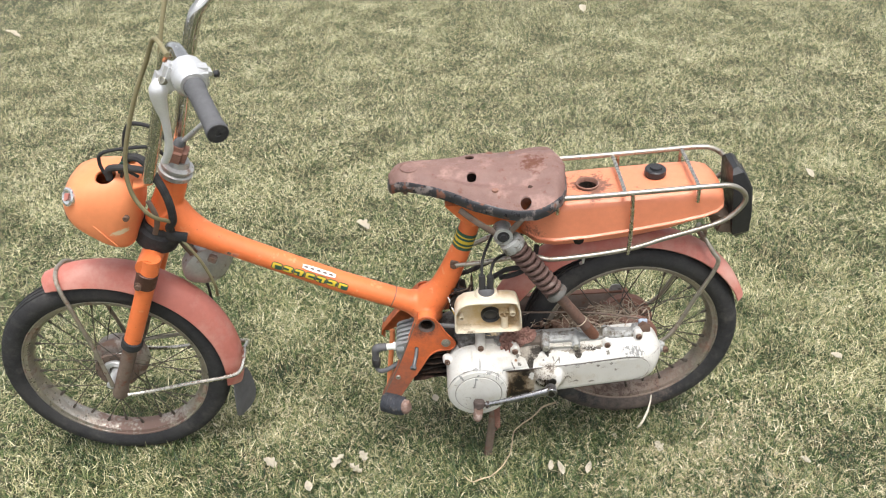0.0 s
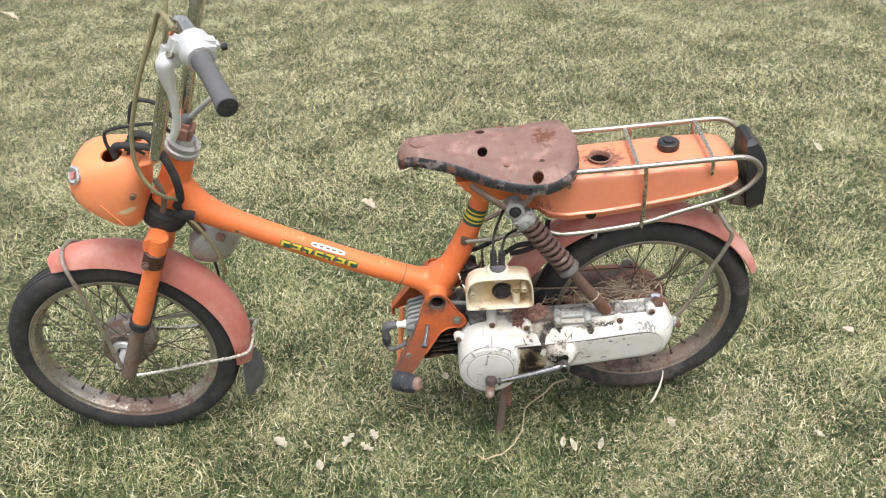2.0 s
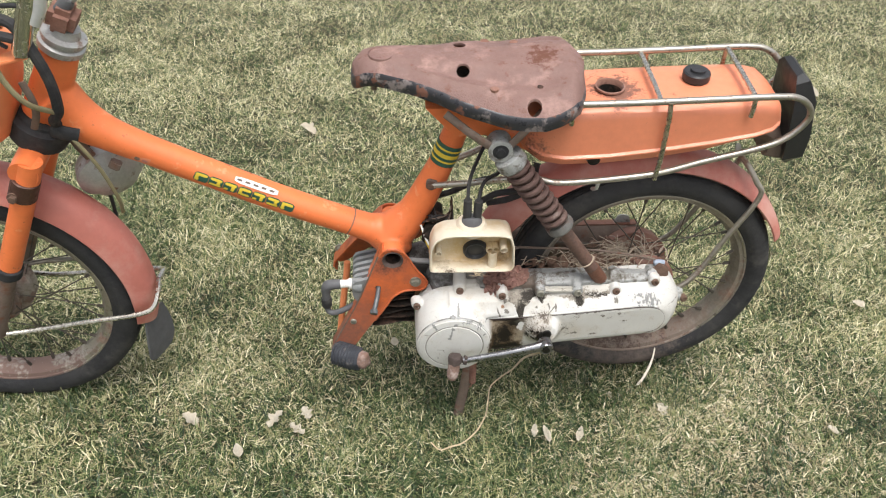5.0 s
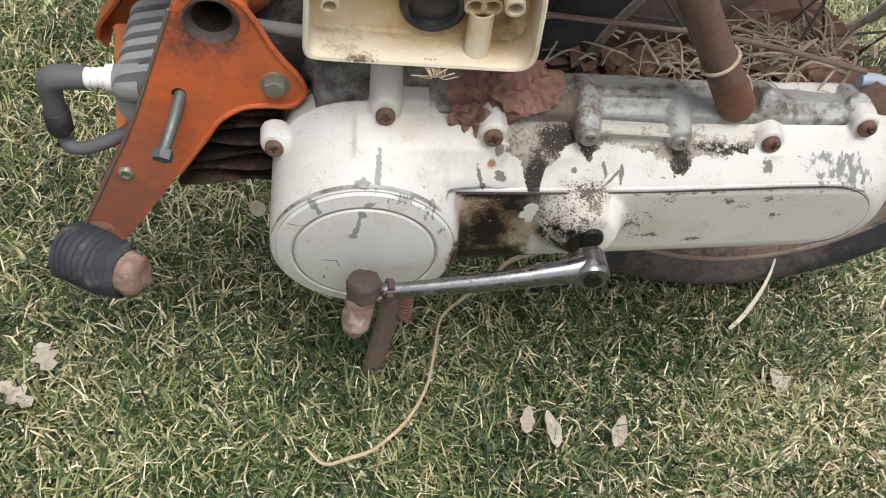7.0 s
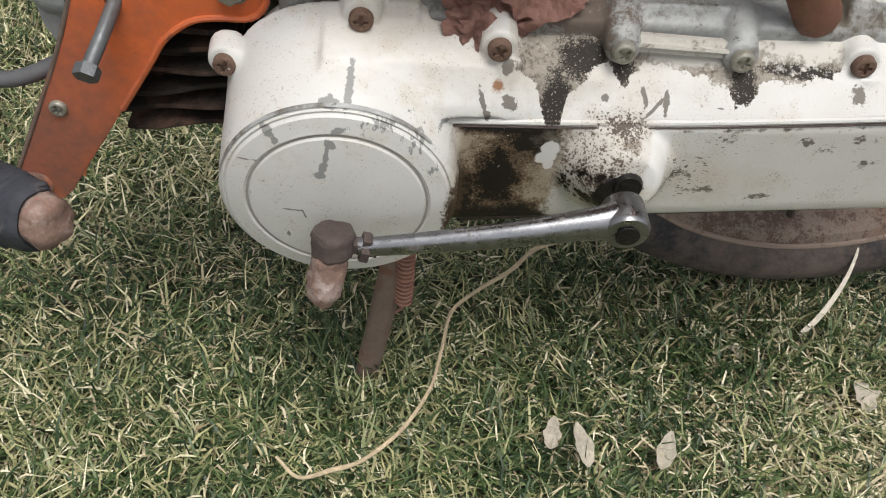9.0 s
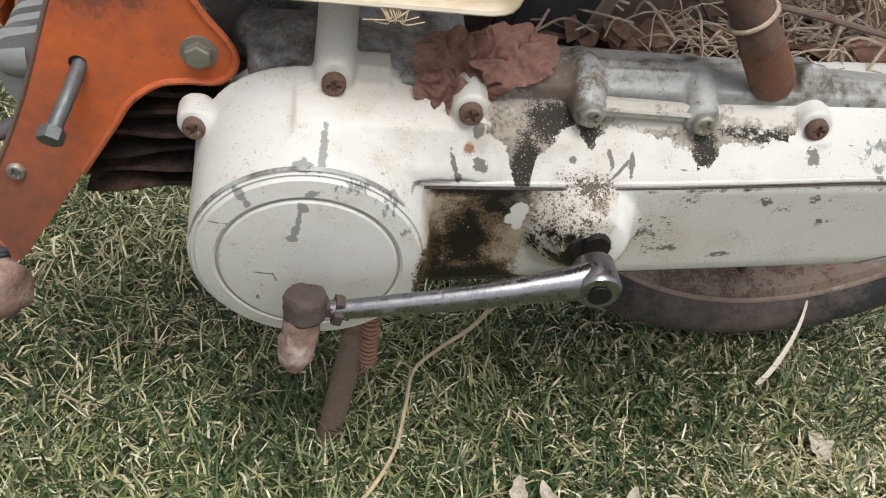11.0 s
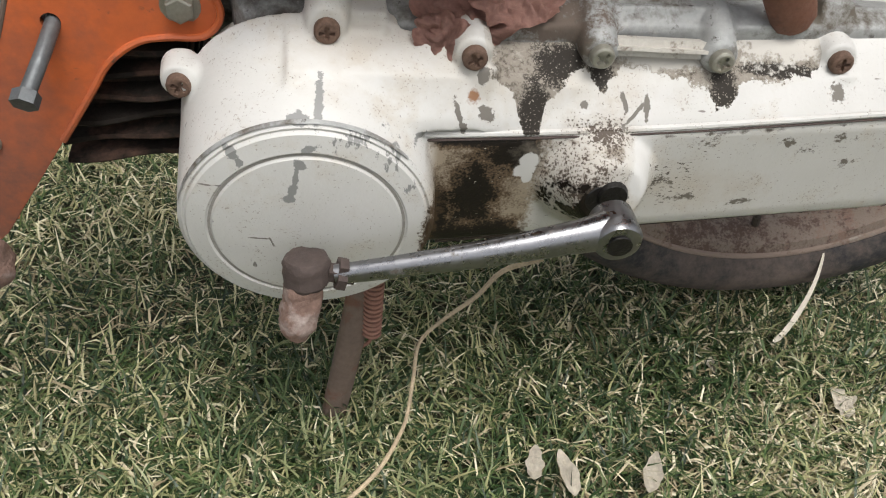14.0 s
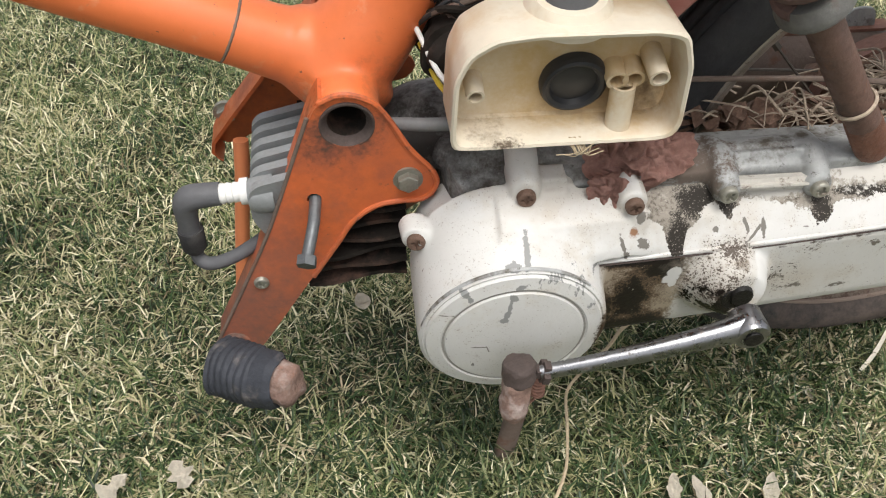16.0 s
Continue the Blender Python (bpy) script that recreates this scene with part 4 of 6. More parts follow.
# front fork
for s in (-1, 1):
    y = s * 0.058
    leg = part("fork_leg", tube([(-.342, y, .535), (-.353, y, .505), (-.424, y, .345)], .0162, 20, steps=4), orange, moped, "orange painted fork tube")
    part("dust_boot", lathe([(-.006, .0175), (-.004, .0195), (.010, .0195), (.014, .0165)], (-.424, y, .345), (-.40, 0, -.91), 24), rubber, leg)
    part("slider", tube([(-.422, y, .350), (-.474, y, .232), (-.482, y * .95, .212)], [.0138, .0138, .016], 18, steps=4), brown_steel, leg, "grey-brown steel slider")
    part("clamp_band", lathe([(-.016, .0178), (-.015, .0192), (.015, .0192), (.016, .0178)], (-.361, y, .492), (-.40, 0, -.91), 24), clamp_brown, leg, "dark rusty clamp band")
    hexbolt("bolt", (-.372, y + s * .018, .488), (0, s, 0), .006, .006, bolt_rust, leg)
bm = tube([(-.352, -.068, .520), (-.350, 0, .523), (-.352, .068, .520)], .020, 18, steps=4, squash=1)
part("fork_crown", bm, orange, moped, "orange fork crown")
part("bearing_collar", lathe([(-.022, .028), (-.019, .038), (-.004, .0415), (.010, .040), (.014, .033), (.018, .032), (.022, .026)], (-.338, 0, .553), (.46, 0, .89), 32), rubber, moped, "black rubber steering collar")
# frame
frame_tube = fuse("frame", [
    tube([(-.330, 0, .575), (-.300, 0, .632), (-.284, 0, .668)], [.0275, .026, .0245], 28, steps=5),
    tube([(-.314, 0, .604), (-.286, 0, .565), (-.250, 0, .5375), (-.205, 0, .512), (-.147, 0, .481), (-.03, 0, .4205), (.07, 0, .375), (.135, 0, .347)], [.036, .030, .0237, .0210, .0206, .0206, .0206, .0245], 32, steps=5),
    tube([(.128, 0, .346), (.150, 0, .372), (.170, 0, .402), (.205, 0, .482), (.2265, 0, .545), (.245, 0, .60)], [.035, .0295, .0235, .0188, .0175, .0175], 32, steps=5),
    tube([(.100, 0, .366), (.135, 0, .345), (.158, 0, .348)], [.022, .036, .025], 28, steps=5),
    lathe([(-.051, .0195), (.051, .0195)], (.133, 0, .345), seg=36)], orange, moped, "orange welded tubular frame with decals on the main tube")
cut(frame_tube, [lathe([(.012, .0150), (.09, .0150)], (.133, 0, .345), seg=36)])
tdir = Vector((.07 + .147, 0, .375 - .481)).normalized()
for x in (-.215, .070):
    z = np.interp(x, [-.25, -.205, -.147, .07], [.5375, .512, .481, .375])
    part("weld_seam", lathe([(-.0012, .0203), (0, .0212), (.0012, .0203)], (x, 0, z), tdir, 28, caps=False), brown_steel if x > 0 else orange, frame_tube)
sdir = Vector((.2265 - .205, 0, .545 - .482)).normalized()
for k, (col, w) in enumerate(((green_film, .0065), (yellow_film, .003), (green_film, .0045), (yellow_film, .0065), (green_film, .0045), (yellow_film, .003), (green_film, .0065))):
    d0 = -.017 + [0, .0067, .0099, .0146, .0213, .026, .0292][k]
    at = Vector((.2125, 0, .5035)) + sdir * d0
    part("stripe", lathe([(0, .0188), (.0002, .0192), (w - .0002, .0191), (w, .0187)], at, sdir, 28, caps=False), col, frame_tube)
# decal shapes on the tube's near side
tn, tu = Vector((0, -1, 0)), Vector((0.44, 0, 0.9)).normalized()


def decal(name, along, around, length, height, material, lift):
    """A film patch that follows the tube's round surface."""
    o = Vector((-.147, 0, .481))
    rows = []
    for i in range(9):
        q = i / 8
        end = 1 - 0.35 * (abs(2 * q - 1) ** 6)
        a_row = []
        for j in range(7):
            ang = radians(around) + (j / 6 - 0.5) * height / 0.0204 * end
            a_row.append(o + tdir * (along + length * q) + (tn * math.cos(ang) + tu * math.sin(ang)) * (0.0204 + lift))
        rows.append(a_row)
    part(name, loft(rows, caps=False, ring=False), material, frame_tube)


x = 0.004
for k in range(7):
    decal("decal_backing", x - .0005, 6, .0205, .0150, green_film, .0006)
    decal("decal_shape", x + .0012, 17, .0165, .0040, yellow_film, .0010)
    decal("decal_shape", x + .0012, -5, .0165 if k % 2 else .006, .0038, yellow_film, .0010)
    decal("decal_shape", x + .0012 + (.010 if k % 3 else 0), 6, .0048, .0100, yellow_film, .0013)
    x += .0212
decal("decal_backing", .058, 48, .064, .0095, white_film, .0006)
for k in range(5):
    decal("decal_shape", .061 + .012 * k, 48, .0075, .0030, brown_steel, .0010)
decal("decal_label", -.082, 5, .025, .022, tank_orange, .0005)
decal("decal_label", -.078, -8, .007, .006, brown_steel, .0009)
decal("decal_label", -.068, -8, .008, .004, fender_red, .0009)

# side brackets with the cross tube, pegs and bolts
BR = [(.112, .350), (.118, .361), (.131, .366), (.146, .361), (.155, .350), (.168, .325), (.182, .307), (.184, .296), (.176, .287), (.160, .286), (.146, .283), (.132, .272), (.122, .256), (.104, .228), (.062, .163), (.048, .156), (.034, .160), (.034, .170), (.058, .219), (.082, .270)]
BRN = BR
BRF = [(.050, .234), (.040, .236), (.035, .244), (.037, .254), (.052, .276), (.075, .308), (.102, .345), (.116, .361), (.131, .366), (.146, .361), (.158, .345), (.172, .318), (.184, .300), (.176, .288), (.150, .284), (.120, .278), (.096, .270), (.072, .250)]
for s in (-1, 1):
    BR = BRN if s < 0 else BRF
    fy = (lambda x_, z_, s=s: s * (.056 + max(0.0, .33 - z_) * .105))
    fy2 = (lambda x_, z_, s=s: s * (.0525 + max(0.0, .33 - z_) * .105))
    br = part("engine_bracket", plate(rounded(BR, .006, 2), fy, fy2, .0008), bracket_orange, moped, "orange pressed-steel engine bracket, worn to rust low down")
    if s < 0:
        cut(br, [lathe([(.02, .0148), (.09, .0148)], (.133, 0, .345), seg=28), lathe([(.02, .0045), (.12, .0045)], (.110, 0, .292), seg=16)])
    # turned-in flanges along both edges
    for chain in ((BR[15:] + BR[:2], BR[9:15]) if s < 0 else (BR[1:8],)):
        rows = []
        for k, (x_, z_) in enumerate(chain):
            y0, y1 = fy2(x_, z_), fy2(x_, z_) - s * (.020 if chain[0] in (BR[15], BR[1]) else .010)
            rows.append([(x_, y0, z_), (x_ + .0022, y0, z_ + (-.0012 if chain[0] in (BR[15], BR[1]) else .002)), (x_ + .0022, y1, z_ + (-.0012 if chain[0] in (BR[15], BR[1]) else .002)), (x_, y1, z_)])
        part("flange", loft(rows), bracket_orange, br)
    if s < 0:
        part("edge_bead", tube([(x_, fy(x_, z_), z_) for x_, z_ in BR[1:14]], .0019, 8, steps=4), bracket_orange, br, "rolled edge of the bracket")
        part("worn_edge", tube([(x_ - .0012, fy(x_, z_) + .0004, z_ + .0006) for x_, z_ in BR[17:] + BR[:1]], .0013, 8, steps=4), brown_steel, br, "edge worn to bare grey steel")
    bolt_at = (.167, fy(.167, .302), .302) if s < 0 else (.047, fy(.05, .27) + .002, .262)
    hexbolt("bolt", bolt_at, (0, -1, 0), .0068, .0055, bolt_zinc, br, "yellowed zinc hex bolt")
    if s < 0:
        screw("screw", (.070, fy(.07, .226), .226), (0, s, 0), .005, bolt_zinc, br)
part("tube_lip", lathe([(.0555, .0162), (.0580, .0158), (.0580, .0150), (.0560, .0130), (.0525, .0112)], (.133, 0, .345), seg=36, caps=False), pedal_brown, frame_tube, "rust-lined open tube end")
# dark lining puts the bore's shade into its colour
part("tube_bore", lathe([(.0527, .0113), (-.010, .0112), (-.011, .001)], (.133, 0, .345), seg=28, caps=False), dark_fin, frame_tube)
bm = tube([(.111, -.054, .292), (.109, -.075, .287), (.104, -.094, .278)], .0037, 12, steps=2)
lathe([(0, .0062), (.006, .0062)], (.104, -.094, .278), (-.15, -.9, -.4), 6, bm)
part("long_bolt", bm, bolt_dark, moped, "long grey bolt standing out of the bracket")
part("bracket_strut", tube([(.0595, .026, .268), (.0575, .020, .245), (.051, .016, .20), (.042, .0, .13), (.040, -.01, .115)], .0054, 12, steps=3), shell_orange, moped, "orange strut behind the spark plug")
# foot peg
pd = Vector((.86, -.46, .16)).normalized()
pb = Vector((.086, -.147, .2265)) - pd * .005
pa = pb - pd * .031
peg = part("foot_peg", tube([(.048, -.066, .172), (.045, -.076, .172), (.044, -.098, .190), pa, pb], [.009, .0095, .0090, .0085, .0085], 14, steps=4), dusty_pedal, moped, "folding foot peg with rusty core")
secs = []
pu = pd.cross(Vector((0, 0, 1))).normalized()
pv = pu.cross(pd)
for k in range(61):
    d_ = .044 * k / 60
    rib = .0011 * (0.5 + 0.5 * math.cos(2 * math.pi * d_ / .0046)) ** 0.6 if d_ < .029 else 0
    ring_ = []
    for j in range(40):
        a_ = 2 * math.pi * j / 40
        r_ = .0176 + rib - max(0, d_ - .040) * .6 + .0016 * noise.noise((math.cos(a_) * 2, math.sin(a_) * 2, d_ * 60))
        # torn open along the front near the end
        tear = max(0.0, 1 - abs((a_ - 5.0 + math.pi) % (2 * math.pi) - math.pi) / .50) * max(0.0, min(1.0, (d_ - .024) / .006))
        r_ -= .0050 * min(1.0, 1.6 * tear)
        ring_.append(pa + pd * (d_ - .010 - (.0035 * noise.noise((a_, 3, 1)) if k > 57 else 0)) + (pv * math.cos(a_) + pu * math.sin(a_)) * r_)
    secs.append(ring_)
secs.append([pa + pd * .031 + (q - (pa + pd * .034)) * .68 for q in secs[-1]])
part("peg_rubber", loft(secs), peg_black, peg, "ribbed black rubber, torn at the end", 50)
roughen(part("peg_core", lathe([(-.012, .0136)] + [(-.010 + .0018 * k, .0140 - .00010 * k) for k in range(1, 12)] + [(.0125, .0116), (.0145, .009), (.0150, .004)], pb - pd * .002, pd, 24, turn=.4), dusty_pedal, peg, "rust-and-dust coloured crusted core"), .0030, 110)

# engine
def stadium(xl, zlb, zlt, xr, zrb, zrt, y, n=14):
    """A long outline with a round rear end."""
    pts = [(xl + (xr - xl) * t, y, zlb + (zrb - zlb) * t) for t in np.linspace(0, 1, n)]
    c, r = (zrb + zrt) / 2, (zrt - zrb) / 2
    pts += [(xr + r * .95 * math.cos(a), y, c + r * math.sin(a)) for a in np.linspace(-math.pi / 2, math.pi / 2, 15)[1:-1]]
    pts += [(xr + (xl - xr) * t, y, zrt + (zlt - zrt) * t) for t in np.linspace(0, 1, n)]
    return pts


A = (.255, .198, .316, .522, .238, .331)
cast = [loft([stadium(.255, .195, .303, .530, .228, .318, -.045), stadium(.255, .195, .303, .532, .228, .318, -.072), stadium(.255, .196, .302, .532, .229, .3165, -.080),
        stadium(.255, .196, .298, .532, .229, .313, -.0865), stadium(.255, .197, .286, .530, .229, .304, -.0985), stadium(.255, .1985, .2735, .526, .2295, .295, -.1090),
        stadium(.255, .2015, .2690, .524, .2325, .291, -.1118), stadium(.255, .207, .266, .522, .2385, .287, -.1130)])]
secs = []
for y, cx, cz, rx, rz, ex in ((-.050, .2255, .244, .0560, .0560, 2.3), (-.0795, .2255, .246, .0580, .0580, 2.3), (-.083, .2250, .2545, .0595, .0625, 2.3), (-.095, .2245, .2490, .0590, .0615, 2.2), (-.124, .224, .2412, .0582, .0585, 2.0),
                          (-.1310, .224, .2388, .0576, .0572, 2), (-.1330, .224, .2386, .0556, .0555, 2), (-.1325, .224, .2384, .0545, .0545, 2), (-.1345, .224, .2384, .0535, .0533, 2), (-.1362, .2238, .2385, .0452, .0450, 2), (-.1354, .2238, .2385, .0443, .0441, 2), (-.1354, .2238, .2385, .0426, .0424, 2), (-.1366, .2238, .2385, .0420, .0417, 2), (-.1385, .2238, .2385, .028, .028, 2), (-.139, .2238, .2385, .010, .010, 2)):
    ring_ = []
    for k in range(72):
        a = 2 * math.pi * k / 72
        q = (abs(math.cos(a)) ** ex + abs(math.sin(a)) ** ex) ** (-1 / ex)
        ring_.append((cx + rx * q * math.cos(a), y, cz + rz * q * math.sin(a)))
    secs.append(ring_)
cast.append(loft(secs[:6]))
rim_sec = [(x_, -.1295, z_) for x_, y, z_ in secs[5]]
disc_secs = [rim_sec] + secs[5:]


# sloping shoulder that carries the round cover into the long one
prof_at = ((.215, .322, .316, -.086, -.131, .292), (.250, .320, .313, -.086, -.124, .288), (.285, .317, .309, -.085, -.114, .284), (.320, .315, .304, -.084, -.1105, .281), (.350, .314, .300, -.083, -.1085, .279))
cast.append(loft([[(x_, -.05, zt - .03), (x_, -.0795, zt - .03), (x_, yb + .0015, zb), (x_, (yb + yf) / 2 - .003, (zb + zc) / 2 + .003), (x_, yf + .002, zc), (x_, yf, zc - .006), (x_, yf + .003, .2765), (x_, -.05, .2765)] for x_, zt, zb, yb, yf, zc in prof_at]))
cast.append(lathe([(-.004, .033), (.003, .030), (.010, .0245), (.016, .0205), (.021, .0180), (.024, .0150), (.0245, .004)], (.361, -.109, .252), (.06, -1, 0.22), 36))
# round screw bosses along the cover's upper edge, white ones on the cover, grey ones on the crankcase
BOSS = ((.1685, .2855, -.093, .014, 0), (.232, .315, -.092, .045, 0), (.2955, .308, -.098, .020, 0), (.3535, .308, -.094, .03, 1), (.410, .3075, -.094, .03, 1), (.469, .3075, -.092, .014, 0), (.528, .319, -.086, .012, 0))
grey_cast = []
for x_, z_, y_, ln, grey in BOSS:
    (grey_cast if grey else cast).append(lathe([(-ln, .0096), (-.008, .0092), (-.001, .0086), (.0008, .0078)], (x_, y_, z_), (0, -1, .06), 24))
cast += [tube([(.232, -.088, .3155), (.2325, -.066, .325), (.233, -.045, .333)], .0098, 18, steps=2), block((.250, -.077, .309), (.026, .024, .018), bevel=.005),
         tube([(.169, -.089, .284), (.182, -.088, .285), (.200, -.088, .288)], [.0085, .0085, .010], 16, steps=3),
         tube([(.474, -.090, .300), (.474, -.094, .290), (.474, -.098, .284)], [.0092, .0075, .004], 14, steps=3),
         tube([(.300, -.094, .300), (.301, -.100, .288), (.302, -.104, .281)], [.0092, .0070, .004], 14, steps=3)]
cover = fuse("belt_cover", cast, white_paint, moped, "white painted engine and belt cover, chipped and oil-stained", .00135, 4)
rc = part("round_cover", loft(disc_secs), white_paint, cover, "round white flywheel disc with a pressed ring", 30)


def arc_strip(name, cx, cz, rows_, a0, a1, material, parent, label=""):
    """A strip along part of a circle on the cover; rows_: (y, radius)."""
    out = []
    for i in range(41):
        t = i / 40
        a = radians(a0 + (a1 - a0) * t)
        w = min(1.0, 5 * t, 5 * (1 - t)) + .05
        mid = sum(r for _, r in rows_) / len(rows_)
        out.append([(cx + (mid + (r - mid) * w) * math.cos(a), y, cz + (mid + (r - mid) * w) * math.sin(a)) for y, r in rows_])
    return part(name, loft(out, caps=False, ring=False), material, parent, label)


# tapering crescent: worn metal and the rim's highlight in one grey strip
arc_strip("worn_edge", .224, .2387, ((-.1304, .0581), (-.1316, .0577), (-.1323, .0571)), 42, 168, grey_alu, rc, "edge worn to bare grey aluminium, with its highlight painted in")
# flat grey ring that darkens the floor of the pressed groove
part("ring_groove", lathe([(.1355, .0441), (.13545, .0428)], (.2238, 0, .2385), (0, -1, 0), 64, caps=False), groove_grey, rc)
for x_, z_, y_, ln, grey in BOSS:
    screw("cover_screw", (x_, y_ - .0026, z_), (0, -1, .06), .0056, bolt_zinc if grey else bolt_rust, cover, "dull cross-head screw" if grey else "rusty cross-head screw", 7 * x_)
screw("cover_screw", (.5845, -.078, .2725), (.25, -1, .06), .0056, bolt_rust, cover, "rusty cross-head screw", .7)
part("cover_ledge", block((.382, -.0885, .3085), (.050, .012, .008), (-20, 1, 0), .0032), ledge_paint, cover, "dirty white ledge between two screws")
# dark line under the crease; the lower-edge strip is the gap's shade as a solid
crease = [(.272, -.1113, .2715), (.33, -.1113, .2745), (.39, -.1113, .279), (.449, -.1113, .285), (.500, -.1113, .2905), (.524, -.1113, .290), (.540, -.1113, .281), (.547, -.1113, .264), (.540, -.1116, .244), (.518, -.1122, .2335)]
part("panel_lip", tube([(x_, y_ + .0003, z_ + .0014) for x_, y_, z_ in crease[:-2]], .0016, 8, steps=4), white_paint, cover, "raised lip round the lower panel")
part("dark_line", tube([(x_, y_ - .0010, z_ - .0006) for x_, y_, z_ in crease], [.0007, .0007, .0006, .0006, .0006, .0005, .0005, .0004, .0004, .0004], 6, steps=4), pedal_brown, cover)
part("dark_line", tube([(.288, -.1040, .2005), (.34, -.1040, .2065), (.41, -.1040, .2145), (.48, -.1040, .2225), (.53, -.1040, .2285)], [.0042, .0036, .0030, .0026, .0014], 8, steps=3), pedal_brown, cover)
grey_cast += [loft([stadium(.188, .20, .304, .515, .238, .306, -.038), stadium(.188, .198, .313, .520, .236, .3135, -.046), stadium(.192, .202, .3145, .519, .240, .3225, -.070), stadium(.200, .21, .309, .51, .245, .319, -.082)]),
              block((.245, -.006, .262), (.110, .095, .105), (0, 0, 0), .012),
              tube([(.160, .01, .272), (.190, .0, .29), (.24, -.02, .29)], [.030, .034, .034], 20, steps=4),
              tube([(.188, -.040, .305), (.215, -.055, .310), (.26, -.058, .306)], [.010, .015, .012], 16, steps=4)]
for cx, cz, sx, sz in ((.382, .3170, .060, .0045), (.354, .313, .010, .012), (.410, .313, .010, .012)):
    grey_cast.append(block((cx, -.0705, cz), (sx, .012, sz), (-28, -2, 0), 0))
grey_cast.append(block((.382, -.0660, .3110), (.062, .012, .018), (-20, -2, 0), 0))
for x_, r_, y_ in ((.3535, .0082, -.088), (.410, .0076, -.088), (.469, .0086, -.076), (.526, .0078, -.074)):
    grey_cast.append(tube([(x_, y_, .310 + .02 * (x_ - .35) + .9 * (y_ + .088)), (x_, -.070, .3155 + .03 * (x_ - .35)), (x_ + .001, -.050, .309 + .03 * (x_ - .35))], [r_ * 1.05, r_, r_ * .8], 16, steps=3))
grey_cast.append(tube([(.5500, -.060, .272), (.5740, -.066, .272), (.5830, -.070, .2725)], [.016, .012, .0095], 16, steps=3))
fuse("crankcase", grey_cast, grey_alu, moped, "grey oxidised aluminium crankcase, dirty and oil-stained", .0015, 5)
# cylinder with horizontal fins, head, plug
cyl = part("cylinder", block((.134, -.004, .248), (.056, .074, .078), (0, -6, 0), .006), dark_fin, moped, "sooty finned engine cylinder")
for k in range(1, 8):
    bm = bmesh.new()
    rows = []
    for i in range(15):
        x_ = .099 + .0048 * i
        z_ = .190 + .0128 * k + .10 * (x_ - .10) + .0011 * math.sin(5 * k + 70 * x_)
        e_ = .054 + .0022 * math.sin(3.1 * k + 95 * x_)
        rows.append([(x_, -e_, z_), (x_, -e_ + .0012, z_ - .0016), (x_, .050, z_ - .0018), (x_, .050, z_ + .0018), (x_, -e_ + .0012, z_ + .0018)])
    loft(rows, bm)
    part("fin", bm, dark_fin, cyl)
# core coloured near black, so the shade between the grey fins is painted
head = part("cylinder_head", block((.104, -.021, .272), (.046, .064, .046), (0, -12, 0), .006), dark_fin, moped, "cylinder head with thick upright grey aluminium fins on a dark core")
for k in range(6):
    y_ = .010 - .0125 * k
    part("fin", plate(rounded([(.078, .256), (.0705, .272), (.0705, .294), (.076, .3005), (.130, .3145), (.130, .262)], .005, 4), y_ - .0032, y_ + .0032, .0018), fin_alu, head)
part("plug_boss", lathe([(-.012, .013), (0, .012), (.004, .0095)], (.074, -.0466, .2860), (-1, 0, -.06), 20), fin_alu, head)
part("spark_plug", lathe([(0, .0085), (.005, .0085), (.005, .0060), (.009, .0066), (.010, .0060), (.013, .0066), (.014, .0060), (.017, .0066), (.018, .0060), (.022, .0062), (.030, .005)], (0.070, -0.044, 0.287), (-1, 0, -.06), 20), ceramic, moped, "white ribbed spark plug")
lead = part("plug_lead", tube([(0.029, -0.044, 0.243), (0.030, -0.047, 0.232), (0.038, -0.050, 0.229), (0.056, -0.048, 0.234), (0.085, -0.036, 0.245), (0.125, -0.02, 0.255)], .0046, 12, steps=6), grey_rubber, moped, "dark grey ignition lead")
part("plug_boot", tube([(0.052, -0.044, 0.286), (0.042, -0.044, 0.2855), (0.0335, -0.044, 0.284), (0.0295, -0.044, 0.278), (0.0285, -0.044, 0.265), (0.0285, -0.044, 0.246)], [.0074, .0078, .0084, .0078, .0068, .0066], 18, steps=4), grey_rubber, lead, "grey rubber plug boot")
part("boot_sleeve", lathe([(0, .0080), (.002, .0084), (.016, .0080), (.019, .0060)], (0.0285, -0.044, 0.257), (0, -.05, -1), 18), rubber, lead)
part("intake_hose", tube([(.150, -.036, .328), (.172, -.046, .3335), (.198, -.048, .334), (.225, -.040, .330), (.24, -.03, .324)], .0042, 12, steps=4), hose_grey, moped, "dark grey hose behind the bracket")
roughen(part("carburettor", loft([[(.196 + r_ * math.cos(a), y, .374 + 1.15 * r_ * math.sin(a)) for a in (2 * math.pi * k / 28 for k in range(28))] for y, r_ in [(-.046, .005), (-.046, .011), (-.040, .014), (-.036, .014), (-.036, .018), (-.026, .019), (-.024, .013), (-.012, .013), (-.010, .021), (-.004, .021), (-.002, .014)] + [(.004 + .005 * k, .015) for k in range(6)]]), dark_fin, moped, "dirty dark carburettor body behind the air box"), .005, 70)
for k in range(7):
    part("wire", tube([(.172 + .004 * k, .005, .36 + .006 * k), (.182 + .003 * k, -.028 - .003 * (k % 3), .395 + .004 * (k % 4)), (.198 + .004 * k, -.030, .408 - .004 * k), (.222, -.02 + .003 * k, .398 + .004 * k)], .0013 + .0004 * (k % 3), 7, steps=5), (rubber, brown_steel, dark_fin)[k % 3], moped)
